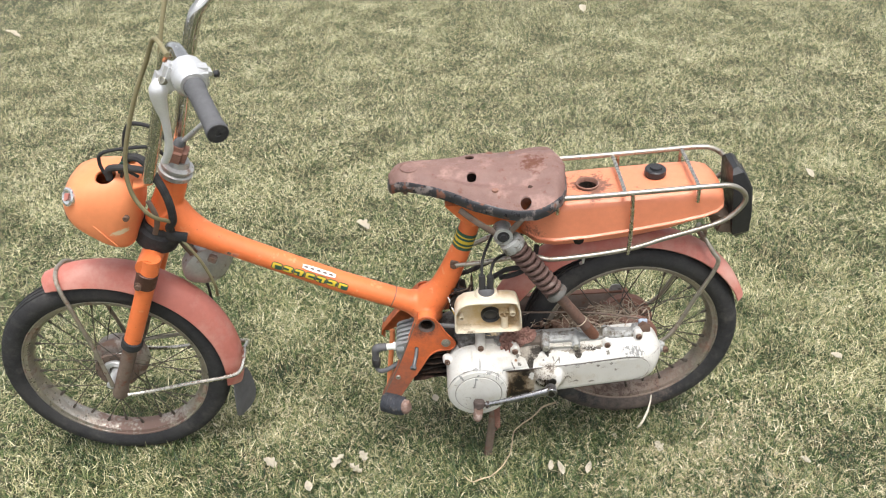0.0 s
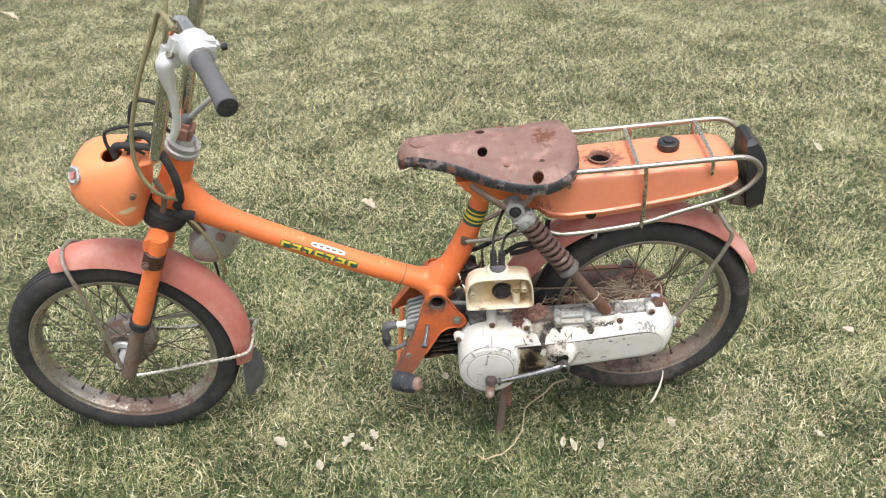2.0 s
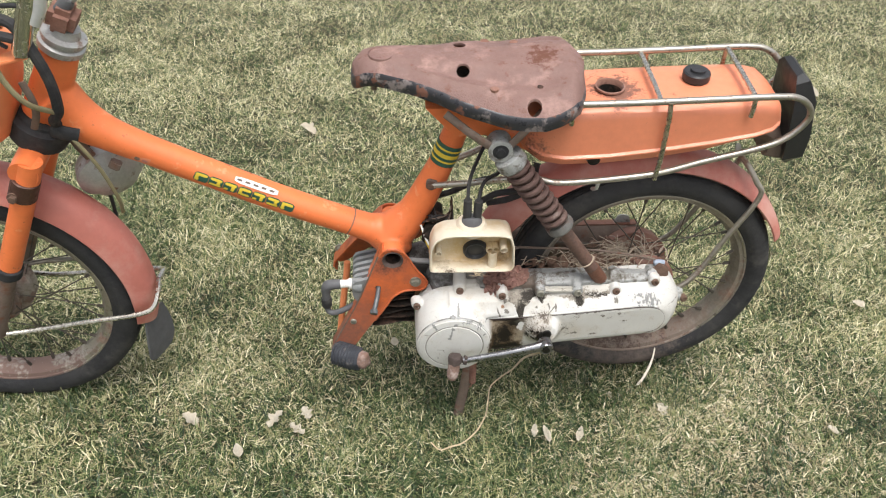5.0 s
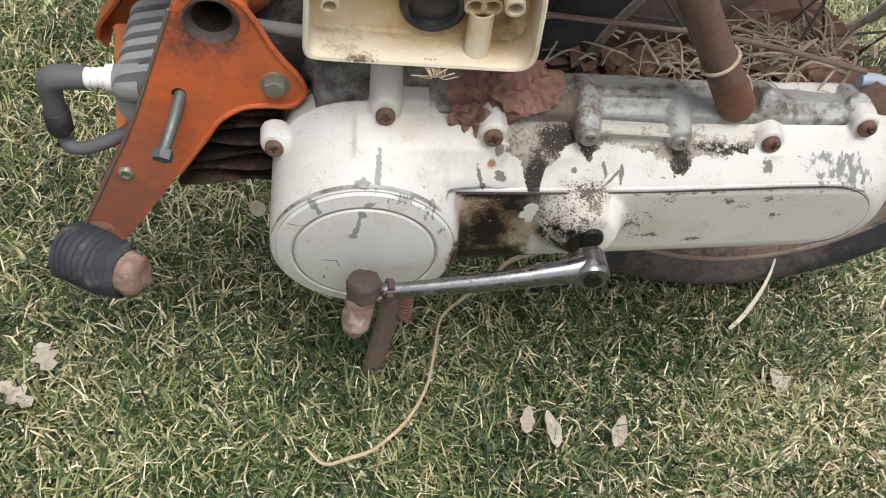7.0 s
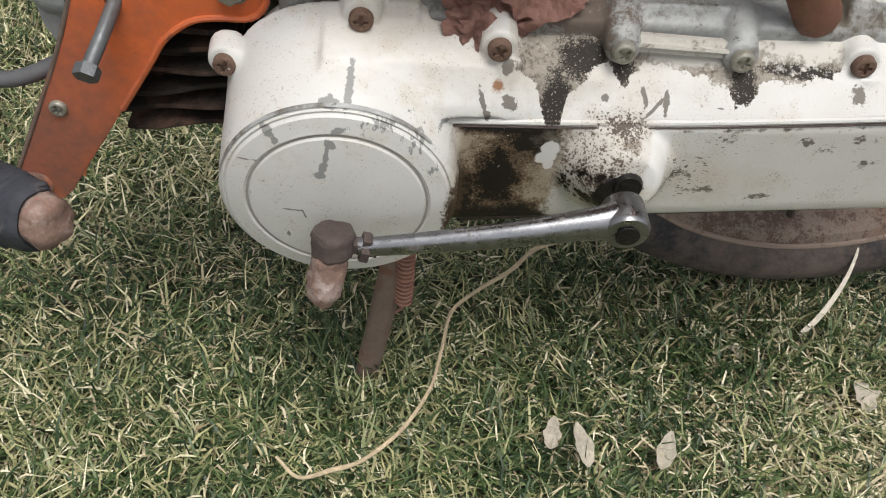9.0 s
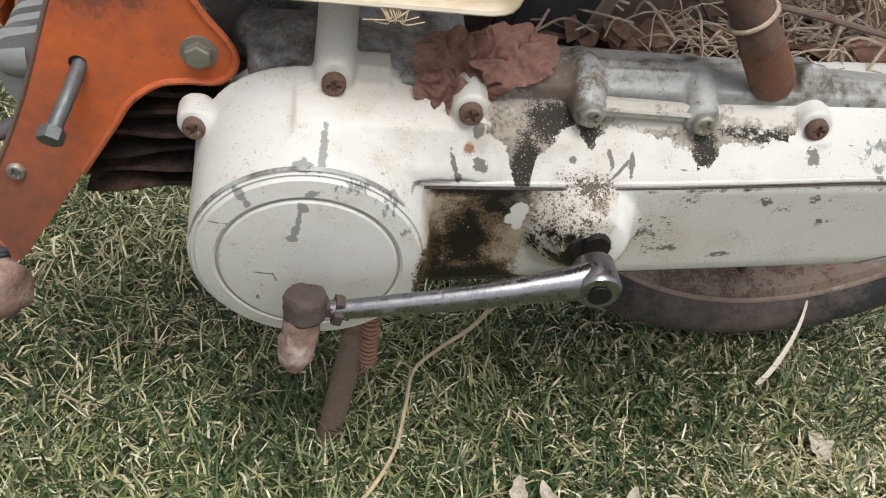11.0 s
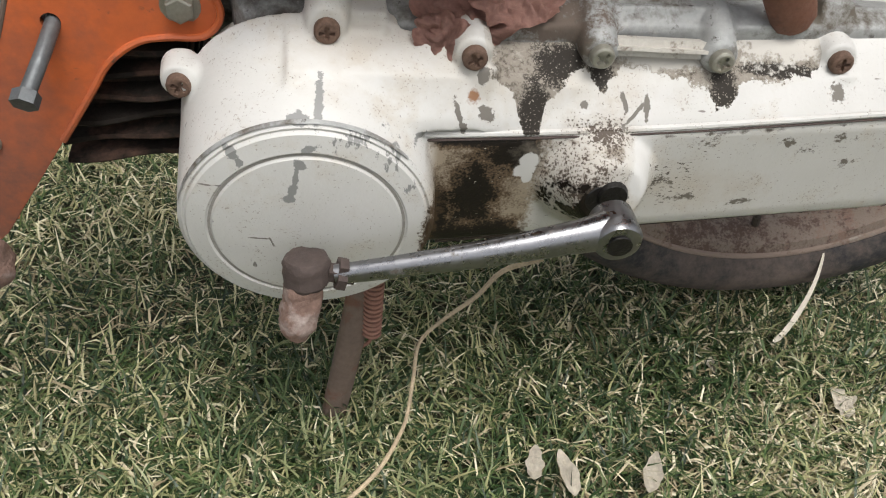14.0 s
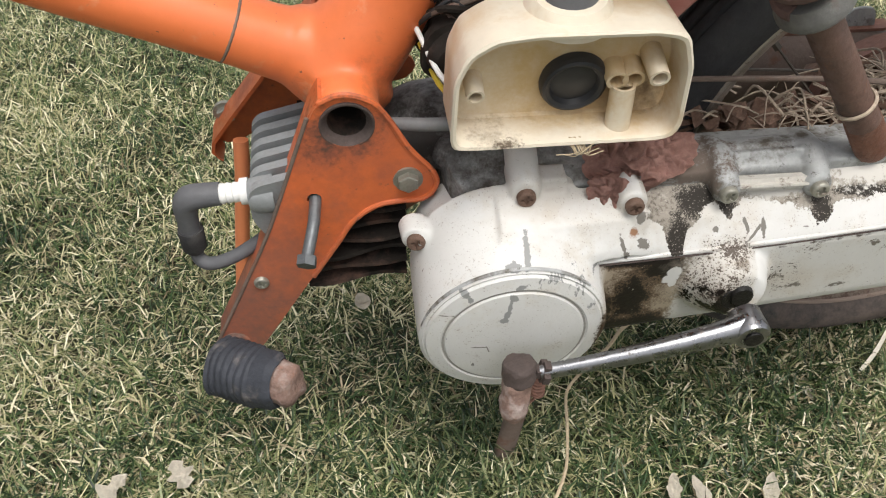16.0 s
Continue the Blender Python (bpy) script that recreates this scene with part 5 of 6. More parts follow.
for pts, m_ in (([(.178, -.02, .372), (.186, -.045, .362), (.196, -.056, .358), (.206, -.05, .352)], yellow_film), ([(.176, -.02, .382), (.186, -.05, .372), (.200, -.06, .362)], white_film)):
    part("wire", tube(pts, .0016, 8, steps=5), m_, moped)

# air box: open cream plastic shell
BOX = [(.188, .363), (.186, .369), (.187, .406), (.193, .421), (.206, .4295), (.226, .4315), (.286, .4305), (.300, .427), (.306, .408), (.308, .371), (.305, .3635), (.297, .3615), (.198, .3620)]
bo = rounded(BOX, .004, 2)
bc = Vector((.247, .393))


def inset(pts, d):
    return [(bc.x + (x_ - bc.x) * (1 - d / .060), bc.y + (z_ - bc.y) * (1 - d / .032)) for x_, z_ in pts]


secs = [[(x_, y, z_ - max(0.0, y + .095) * lo) for x_, z_ in inset(bo, d)] for y, d, lo in ((-.058, .004, .12), (-.060, .001, .12), (-.066, 0, .1), (-.096, 0, 0), (-.1030, -.0005, 0), (-.1040, .0006, 0), (-.1034, .0022, 0), (-.096, .0028, 0), (-.0820, .0042, .05), (-.0805, .006, .05))]
airbox = part("air_box", loft(secs), cream, moped, "open yellowed cream plastic air filter box, stained", 40)
part("box_plug", lathe([(0, .0182), (.004, .0180), (.0065, .0170), (.0072, .0155), (.0060, .0135), (.0030, .0122), (.0035, .008), (.0042, .002)], (.2525, -.0795, .3870), (0, -1, -.1), 32), black_plastic, airbox, "round black rubber plug")
for x_, z_, ln, r_ in ((.196, .394, .015, .0052), (.2885, .405, .021, .0058), (.2700, .3965, .012, .0064), (.2785, .397, .012, .0064)):
    part("post", lathe([(0, r_), (ln, r_ * .92), (ln, r_ * .68), (ln - .010, r_ * .62)], (x_ + .003, -.0798, z_ - .002), (0, -1, -.15), 20), cream, airbox)
part("post", lathe([(0, .0070), (.0275, .0066), (.0275, .0050), (.012, .0048)], (.2775, -.0915, .362), (-.02, .05, 1), 20), cream, airbox)
part("grommet", tube([(.246, -.076, .424), (.246, -.075, .4385), (.246, -.074, .442)], [.0155, .0145, .011], 24, steps=3), grey_rubber, airbox, "grey rubber grommet with hoses")
part("grommet_lip", lathe([(-.006, .024), (.002, .0215), (.006, .0185), (.006, .0160)], (.246, -.076, .4300), (0, -.05, 1), 32), cream, airbox)
for pts in ([(.239, -.076, .432), (.239, -.074, .472), (.242, -.058, .496), (.258, -.03, .52), (.276, -.01, .545)], [(.253, -.076, .432), (.254, -.074, .470), (.264, -.050, .486), (.290, -.03, .490), (.315, -.02, .52)]):
    hose = part("hose", tube(pts, .0026, 10, steps=5), rubber, moped, "thin black fuel and vent hose")
    part("hose_sleeve", tube(pts[:2], .0060, 12, steps=2), rubber, hose)
for pts in ([(.262, -.02, .425), (.285, -.03, .448), (.315, -.03, .455), (.335, -.01, .47)], [(.275, -.01, .415), (.305, -.02, .43), (.335, -.02, .45), (.345, 0, .48)], [(.17, .02, .40), (.215, .02, .41), (.255, .02, .43), (.29, .02, .44)]):
    part("loom", tube(pts, .0048, 10, steps=5), rubber, moped, "black wiring loom")

# kick starter
kick = part("kick_lever", tube([(.353, -.158, .2605), (.340, -.160, .2585), (.305, -.1615, .2505), (.268, -.161, .2415), (.236, -.160, .2340)], [.0098, .0082, .0068, .0056, .0050], 18, steps=6, squash=.85), lever_chrome, moped, "worn steel kick-start lever")
part("kick_hub", lathe([(-.004, .0100), (.011, .0110), (.0135, .0098), (.014, .0066)], (.357, -.153, .2605), (0, -1, 0), 24), lever_chrome, kick)
# solid black disc: the hole's dark inside is only colour
part("pinch_hole", lathe([(0, .0056), (.001, .0056)], (.357, -.1672, .2605), (0, -1, 0), 20), greasy, kick)
part("kick_shaft", lathe([(-.02, .0076), (-.002, .0076), (.0004, .0066), (.0006, .003)], (.3625, -.1345, .2575), (0, -1, .12), 16), greasy, kick, "black greasy shaft end")
part("grease", lathe([(-.008, .0130), (-.002, .0112), (.001, .007)], (.3575, -.1325, .2550), (.1, -1, .2), 14), greasy, kick, "ring of black grease")
part("fold_joint", block((.2385, -.160, .2345), (.012, .014, .014), (0, 12, 0), .004), pedal_brown, kick)
roughen(part("kick_pedal", tube([(.2235, -.157, .240), (.2225, -.161, .231), (.221, -.166, .221), (.2195, -.171, .212), (.219, -.173, .207)], [.0086, .0090, .0088, .0082, .0050], 24, steps=7), dusty_pedal, kick, "rusty folding kick pedal with worn tip"), .0013, 160)
roughen(part("pedal_collar", lathe([(-.011, .006), (-.010, .0095)] + [(-.008 + .002 * k, .0103) for k in range(6)] + [(.004, .0088)], (.2232, -.1600, .2325), (0, -.35, -1), 28), pedal_brown, kick), .0011, 180)

# side stand and spring
stand = part("side_stand", tube([(.262, -.066, .200), (.257, -.076, .150), (.247, -.090, .080), (.238, -.098, .018), (.236, -.100, .004)], [.0100, .0090, .0084, .0082, .006], 14, steps=4, squash=.7), brown_steel, moped, "brown weathered steel side stand")
bm = bmesh.new()
helix = [(.2605 + .0052 * math.cos(a), -.082 - .00004 * i + .0052 * math.sin(a), .148 - .00030 * i) for i, a in enumerate(np.linspace(0, 2 * math.pi * 14, 168))]
part("stand_spring", tube(helix, .0013, 6, steps=1), rust, stand, "rusty return spring")
part("spring_hook", tube([(.262, -.088, .098), (.260, -.088, .088), (.254, -.090, .084)], .0012, 6, steps=3), rust, stand)

# muffler and lower parts on the far side
muf = part("muffler", loft([[(x_, .080 + ry * math.cos(a), .250 + rz * math.sin(a)) for a in (2 * math.pi * k / 24 for k in range(24))] for x_, ry, rz in ((.27, .02, .03), (.28, .028, .042), (.30, .03, .046), (.52, .03, .046), (.540, .028, .042), (.547, .02, .03))]), brown_steel, moped, "rusty brown muffler behind the rear wheel", 50)
part("seam", plate([(.29, .295), (.535, .295), (.540, .2975), (.29, .2975)], .074, .086, 0), rust, muf)
part("tab", plate(rounded([(.50, .293), (.53, .293), (.524, .313), (.506, .313)], .006, 3), .078, .081, .0005), grey_alu, muf)
part("exhaust_pipe", tube([(.275, .088, .23), (.22, .08, .19), (.15, .05, .17), (.11, .03, .19)], .013, 14, steps=5), rust, moped, "rusty exhaust pipe under the engine")

# rear suspension unit
sa, sb = Vector((.277, -.076, .564)), Vector((.4375, -.081, .3330))
sd = (sb - sa).normalized()
shock = part("shock_absorber", tube([sa + sd * .02, sb - sd * .015], .0102, 16, steps=1), rod_brown, moped, "rear shock absorber with rusty coil spring")
sx = sd.cross(Vector((0, 1, 0))).normalized()
helix = []
for i in range(190):
    t, a = i / 189, 2 * math.pi * 9.6 * i / 189
    helix.append(sa + sd * (.032 + .128 * t) + (sx * math.cos(a) + Vector((0, 1, 0)) * math.sin(a)) * .0155)
part("coil_spring", tube(helix, .0044, 8, steps=1), spring_dust, shock, "dusty rust-brown coil spring")
part("spring_cap", lathe([(0, .012), (.004, .020), (.018, .0215), (.022, .020)], sa + sd * .016, sd, 28), grey_alu, shock, "grey upper spring cap")
part("spring_seat", lathe([(0, .0175), (.003, .0185), (.006, .0198), (.008, .0206), (.0110, .0206), (.0125, .0194), (.013, .016), (.016, .0115)], sa + sd * .158, sd, 32), seat_grey, shock, "dull grey lower spring seat")
part("top_eye", lathe([(-.014, .011), (-.014, .0165), (.014, .0165), (.014, .011)], sa, (0, -1, 0), 24, loop=True), grey_alu, shock)
part("eye_bushing", lathe([(-.016, .0105), (.0135, .0105), (.0135, .006), (.017, .0055)], sa, (0, -1, 0), 20), rubber, shock)
part("shock_foot", loft([[tuple(sb + sd * d_ + sx * (w_ * math.cos(a_)) + Vector((0, h_ * math.sin(a_), 0))) for a_ in (2 * math.pi * k_ / 20 for k_ in range(20))] for d_, w_, h_ in ((-.036, .0090, .0095), (-.026, .0100, .0090), (-.016, .0106, .0072), (-.002, .0110, .0058), (.010, .0110, .0050), (.0165, .0096, .0046), (.020, .006, .0036))]), foot_rust, shock, "rust-orange flattened lower mounting", 60)
part("straw_wrap", tube([tuple(sb + sd * (-.030 + .0025 * math.cos(a_ * .5)) + sx * (.0112 * math.cos(a_)) + Vector((0, .0108 * math.sin(a_), 0))) for a_ in np.linspace(0, 7, 22)], .0012, 6, steps=2), nest_straw_mat, shock)

# seat pan
def seat():
    xs_ = [.085, .0865, .089, .093, .098] + [.104 + .0046 * i for i in range(57)] + [.366, .371, .376, .381, .386, .390]
    wf = lambda x_: np.interp(x_, [.085, .088, .096, .118, .16, .197, .227, .268, .30, .33, .35, .365, .377, .386, .390], [.006, .018, .027, .034, .044, .057, .075, .088, .097, .101, .098, .090, .075, .046, .012])
    us = np.linspace(-1, 1, 61)

    def z_(x_, u):
        crown = np.interp(x_, [.085, .12, .2, .30, .39], [.660, .664, .659, .657, .662])
        dip = -.009 * math.exp(-((u + .50) / .16) ** 2) * np.interp(x_, [.14, .22, .34, .37], [0, 1, 1, 0]) - .006 * math.exp(-((u - .6) / .2) ** 2) * np.interp(x_, [.25, .29, .36, .39], [0, 1, 1, 0]) * np.interp(x_, [.16, .26, .36, .39], [0, 1, 1, 0])
        return crown + dip - np.interp(x_, [.085, .12, .17, .28, .33, .39], [.012, .013, .017, .034, .034, .020]) * abs(u) ** 3.0 - .012 * np.interp(x_, [.085, .10, .37, .39], [1, 0, 0, 1])

    def grid_(bm, d, sc):
        return [[bm.verts.new((x_ + (0 if sc == 1 else 0), wf(x_) * u * sc - .004, z_(x_, u) + d)) for u in us] for x_ in xs_]

    bm = bmesh.new()
    top, low = grid_(bm, 0, 1), grid_(bm, -.003, .985)
    for g, flip in ((top, 1), (low, -1)):
        for i in range(len(xs_) - 1):
            for j in range(len(us) - 1):
                f = (g[i][j], g[i + 1][j], g[i + 1][j + 1], g[i][j + 1])
                bm.faces.new(f[::flip])
    n_, m_ = len(xs_), len(us)
    rim_t = [top[0][j] for j in range(m_)] + [top[i][-1] for i in range(1, n_)] + [top[-1][j] for j in range(m_ - 2, -1, -1)] + [top[i][0] for i in range(n_ - 2, 0, -1)]
    rim_l = [low[0][j] for j in range(m_)] + [low[i][-1] for i in range(1, n_)] + [low[-1][j] for j in range(m_ - 2, -1, -1)] + [low[i][0] for i in range(n_ - 2, 0, -1)]
    for k in range(len(rim_t)):
        q = (k + 1) % len(rim_t)
        bm.faces.new((rim_t[k], rim_t[q], rim_l[q], rim_l[k]))
    pan = part("seat_pan", bm, seat_rust, moped, "bare rusty brown steel seat pan with holes", 60)
    cut(pan, [lathe([(-.05, hr), (.05, hr)], (hx, hy, .65), (0, 0, 1), 24) for hx, hy, hr in ((.227, .026, .0085), (.228, -.032, .0085), (.315, -.092, .0092))])
    pan.data.set_sharp_from_angle(angle=radians(60))
    # rolled rim below the edge
    ring_ = [(x_, wf(x_) * s_ - .004, z_(x_, 1)) for s_, seq in ((1, xs_), (-1, xs_[::-1])) for x_ in seq]
    bm = bmesh.new()
    secs_ = []
    for p in ring_:
        o_ = Vector((p[0] - .25, (p[1] + .004) * 1.2, 0)).normalized()
        secs_.append([(p[0] + o_.x * a_, p[1] + o_.y * a_, p[2] + b_) for a_, b_ in ((-.001, .0012), (.0022, -.001), (.0028, -.010), (.0018, -.018), (-.0012, -.019), (-.001, -.006))])
    loft(secs_ + [secs_[0]], bm, caps=False)
    part("seat_rim", bm, seat_edge, pan, "turned-down rim with chipped black enamel", 60)
    for x_, y_ in ((.263, .050), (.266, -.066), (.304, .055)):
        part("stud", lathe([(-.006, .006), (.0012, .006), (.002, .0045)], (x_, y_, z_(x_, (y_ + .004) / wf(x_))), (0, 0, 1), 8), rust, pan)
    part("stamped_ring", lathe([(-.0022, .0165), (.0008, .0160), (-.0022, .0150)], (.122, -.008, .6632), (.05, 0, 1), 36, caps=False), seat_rust, pan)
    part("torn_spot", lathe([(-.003, .0045), (.0006, .0042), (.0002, .001)], (.325, -.062, z_(.325, -.6)), (0, 0, 1), 7), dark_fin, pan)
    # added backing: dark colour in place of the shadow seen through the holes
    part("hole_backing", block((.262, -.004, .629), (.17, .10, .004), bevel=.001), pedal_brown, pan, "added dark plate that stands for the shade below the pan's holes")
    part("under_hook", tube([(.112, -.02, .640), (.113, -.02, .618)], .004, 8, steps=1), brown_steel, pan)
    return pan


seat()
part("seat_mount", loft([[(x_ - .012, y_, z_), (x_ + .05, y_, z_ + .004), (x_ + .045, y_, z_ + .045), (x_ - .052, y_, z_ + .045)] for y_, x_, z_ in ((-.045, .232, .558), (.045, .232, .558))]), orange, moped, "orange seat mounting bracket")
part("seat_strut", tube([(.205, -.062, .606), (.235, -.078, .588), (.270, -.086, .566)], .006, 10, steps=3, squash=.4), brown_steel, moped, "flat grey-brown strut to the shock mount")
part("seat_strut", tube([(.330, -.072, .615), (.305, -.082, .588), (.284, -.086, .566)], .006, 10, steps=3, squash=.4), brown_steel, moped, "flat grey-brown strut to the shock mount")
part("rear_frame", tube([(.236, 0, .575), (.29, 0, .545), (.36, 0, .515), (.44, 0, .512)], [.022, .022, .018, .012], 16, steps=4), orange, moped)

# fuel tank
secs = []
for x_, w_, zt, zs, zb, wb in ((.312, .022, .572, .545, .532, .020), (.320, .042, .584, .541, .526, .036), (.340, .056, .595, .535, .514, .046), (.37, .0605, .602, .533, .510, .050), (.43, .0615, .606, .537, .512, .050), (.50, .0615, .609, .546, .520, .050), (.57, .061, .612, .557, .533, .049), (.625, .060, .613, .568, .548, .046), (.648, .056, .609, .574, .558, .04), (.660, .047, .600, .578, .568, .034), (.666, .030, .592, .581, .574, .022)):
    q = w_ * .80
    sec = [(0, zt + .002), (q * .6, zt + .0015), (q, zt - .001), (w_ * .93, zt - .006), (w_ * .985, zt - .014), (w_, (zt + zs) / 2), (w_ + .0015, zs + .003), (w_ + .005, zs + .0005), (w_ + .005, zs - .0018), (wb, zs - .004), (wb * .98, (zs + zb) / 2), (wb * .9, zb), (0, zb - .001)]
    secs.append([(x_, -a, b) for a, b in sec] + [(x_, a, b) for a, b in sec[-2:0:-1]])
tank = part("fuel_tank", loft(secs), tank_orange, moped, "faded orange steel fuel tank with rust spots and open filler", 50)
cut(tank, [lathe([(-.08, .0165), (.05, .0165)], (.431, -.006, .606), (0, 0, 1), 28)])
part("filler_neck", lathe([(.0, .0165), (.002, .0205), (.0045, .0205), (.005, .0185), (.002, .0164), (-.004, .0163)], (.431, -.006, .6075), (0, 0, 1), 32, caps=False), rust, tank, "rusty open filler neck")
prof = [(0, .016), (.003, .018), (.004, .019), (.013, .019), (.015, .017), (.015, .010), (.0135, .009), (.0135, .001)]
# added dark sleeve, coloured as the shade inside the open tank
part("filler_throat", lathe([(-.003, .0162), (-.075, .0161), (-.076, .0005)], (.431, -.006, .6075), (0, 0, 1), 32, caps=False), dark_fin, tank)
cap = part("filler_cap", lathe(prof, (.551, .006, .612), (0, 0, 1), 14), black_plastic, tank, "black plastic filler cap")
# closed black stub; its colour stands for the hole's darkness
part("drain_hole", lathe([(0, .010), (.006, .009), (.0065, .005)], (.412, -.049, .524), (0, -1, 0), 20), greasy, tank)
part("oil_cap", lathe([(0, .0105), (.004, .010)], (.552, .006, .626), (0, 0, 1), 14), black_plastic, cap)

# luggage rack
def rack_side(s):
    y = s * .066
    rail = part("rack_rail", tube([(.350, y, .619), (.374, y, .6205), (.45, y, .6225), (.55, y, .6265), (.635, y, .630), (.668, y * .97, .626), (.690, y * .9, .607), (.692, y * .88, .586), (.672, y * .9, .562), (.640, y * .92, .546),
        (.56, y * .95, .524), (.50, y, .508), (.42, y, .497), (.363, y, .494), (.335, y * .9, .496), (.29, y * .7, .486), (.24, y * .5, .470), (.190, s * .022, .458)], .0046, 12, steps=6), rack_chrome, rack, "tarnished chrome rack rail")
    return rail


rack = part("luggage_rack", tube([(.486, -.066, .622), (.486, -.03, .6235), (.486, .03, .6235), (.486, .066, .622)], .0036, 10, steps=3), chrome, moped, "tarnished chrome wire luggage rack over the tank")
rack_side(-1), rack_side(1)
part("cross_bar", tube([(.609, -.066, .629), (.609, 0, .630), (.609, .066, .629)], .0036, 10, steps=3), chrome, rack)
for s in (-1, 1):
    part("rack_stay", tube([(.497, s * .069, .624), (.498, s * .071, .60), (.499, s * .071, .54), (.497, s * .069, .500)], .0036, 10, steps=4), chrome, rack)
    part("rack_foot", tube([(.372, s * .066, .620), (.371, s * .067, .605), (.371, s * .066, .590)], .0036, 10, steps=2), chrome, rack)
    part("rack_foot", tube([(.609, s * .066, .628), (.609, s * .067, .61), (.609, s * .066, .600)], .0034, 10, steps=2), chrome, rack)
    part("rack_tab", plate(rounded([(.182, .452), (.198, .450), (.200, .466), (.184, .468)], .005, 3), s * .017, s * .0225, .0006), brown_steel, rack)
    hexbolt("bolt", (.190, s * .0235, .458), (0, s, 0), .005, .004, bolt_rust, rack)
    part("fender_stay", tube([(.640, 0, .492), (.648, s * .025, .488), (.660, s * .040, .470), (.668, s * .047, .447), (.635, s * .052, .375), (.598, s * .056, .296), (.560, s * .058, .262)], .0042, 10, steps=5), wire_steel, rear_fender, "weathered wire mudguard stay")
part("stay_clip", tube([(.420, -.066, .494), (.420, -.064, .482), (.418, -.05, .470)], .0028, 8, steps=2), silver, rack)
# tail lamp
tail = part("tail_lamp", loft([[(x0 + .0, -w_, z0), (x0 + t_, -w_ * .9, z0 + .004), (x0 + t_, w_ * .9, z0 + .004), (x0, w_, z0)] for x0, t_, w_, z0 in ((.704, .010, .016, .486), (.690, .030, .034, .504), (.684, .034, .040, .540), (.678, .030, .040, .598), (.674, .020, .034, .628), (.676, .008, .026, .636))]), black_plastic, moped, "black plastic tail lamp housing", 25)
part("lamp_lens", loft([[(x0, -w_, z0), (x0 + .014, -w_ * .7, z0), (x0 + .014, w_ * .7, z0), (x0, w_, z0)] for x0, w_, z0 in ((.706, .026, .52), (.709, .034, .545), (.702, .034, .595), (.690, .026, .62))]), black_plastic, tail, "dark lens seen edge-on")
part("lamp_bracket", block((.690, 0, .512), (.055, .05, .028), (0, 12, 0), .006), brown_steel, tail)
part("lamp_arm", tube([(.655, 0, .545), (.68, 0, .53), (.70, 0, .515)], .016, 12, steps=2, squash=1.6), brown_steel, tail)

# front stays
for s in (-1, 1):
    part("fender_stay", tube([(-.545, 0, .484), (-.540, s * .026, .480), (-.532, s * .042, .462), (-.520, s * .050, .42), (-.500, s * .058, .32), (-.487, s * .066, .240)], .0042, 10, steps=5), wire_steel, front_fender, "weathered wire mudguard stay")
    part("fender_stay", tube([(-.236, 0, .262), (-.234, s * .024, .258), (-.240, s * .043, .244), (-.262, s * .052, .237), (-.34, s * .058, .228), (-.42, s * .063, .218), (-.462, s * .069, .217)], .0042, 10, steps=5), chrome, front_fender, "bright wire mudguard stay")
# brake arm on the hub
part("brake_arm", tube([(-.480, .03, .26), (-.44, .045, .262), (-.40, .05, .262), (-.35, .05, .268)], .004, 8, steps=3), wire_steel, front)
part("brake_cable", tube([(-.35, .05, .270), (-.30, .05, .31), (-.29, .04, .42), (-.30, .03, .52)], .003, 8, steps=5), rubber, moped, "black brake cable")

# steering head, handlebar
part("steering_nut", lathe([(0, .024), (.004, .029), (.012, .0295), (.014, .026), (.018, .026), (.020, .0285), (.024, .0285), (.026, .020), (.036, .017)], (-.284, 0, .668), (.46, 0, .89), 30), horn_grey, moped, "bright steering-head nut and bearing ring")
part("stem_clamp", block((-.268, 0, .713), (.034, .046, .034), (0, 25, 0), .008), rust, moped, "rusty handlebar clamp")
bar = part("handlebar", tube([(-.3085, -.055, .693), (-.304, -.055, .706), (-.268, -.055, .800), (-.243, -.056, .868), (-.222, -.072, .918), (-.190, -.120, .944), (-.160, -.185, .934), (-.132, -.25, .916)], .0112, 16, steps=6), bar_chrome, moped, "tall tarnished chrome handlebar")
part("bar_riser", tube([(-.292, .050, .672), (-.278, .050, .710), (-.245, .051, .810), (-.210, .053, .916), (-.188, .066, .946), (-.165, .12, .962), (-.14, .19, .958), (-.11, .26, .936)], .0112, 16, steps=6), bar_chrome, bar)
gd = Vector((.051, -.109, -.022)).normalized()
grip = part("grip", lathe([(0, .012), (0, .0148), (.006, .0154), (.012, .0140), (.03, .0136), (.090, .0134), (.108, .0150), (.112, .0150), (.114, .013), (.1145, .004), (.113, .003)], (-.151, -.205, .926), gd, 26), grey_rubber, bar, "dark grey rubber grip")
part("grip_cap", lathe([(0, .0142), (.001, .0138), (.0015, .004), (.0003, .0035)], Vector((-.151, -.205, .926)) + gd * .1142, gd, 24), rubber, grip)
gr = Vector((gd.x, -gd.y, gd.z))
part("grip", lathe([(0, .012), (0, .0165), (.006, .0172), (.012, .0155), (.1, .0150), (.112, .0165), (.1145, .004)], (-.140, .200, .955), gr, 26), grey_rubber, bar, "dark grey rubber grip")
sw = part("switch_housing", lathe([(-.034, .012), (-.034, .0215), (-.031, .0245), (-.012, .0255), (-.010, .0244), (-.0085, .0244), (-.0065, .0258), (.002, .0245), (.007, .0200), (.010, .0190), (.010, .012)], (-.156, -.194, .928), gd, 12, turn=.26), silver, bar, "cast silver switch housing")
part("switch_button", lathe([(0, .005), (.006, .005), (.007, .003)], (-.124, -.190, .936), (1, 0, .1), 12), black_plastic, sw)
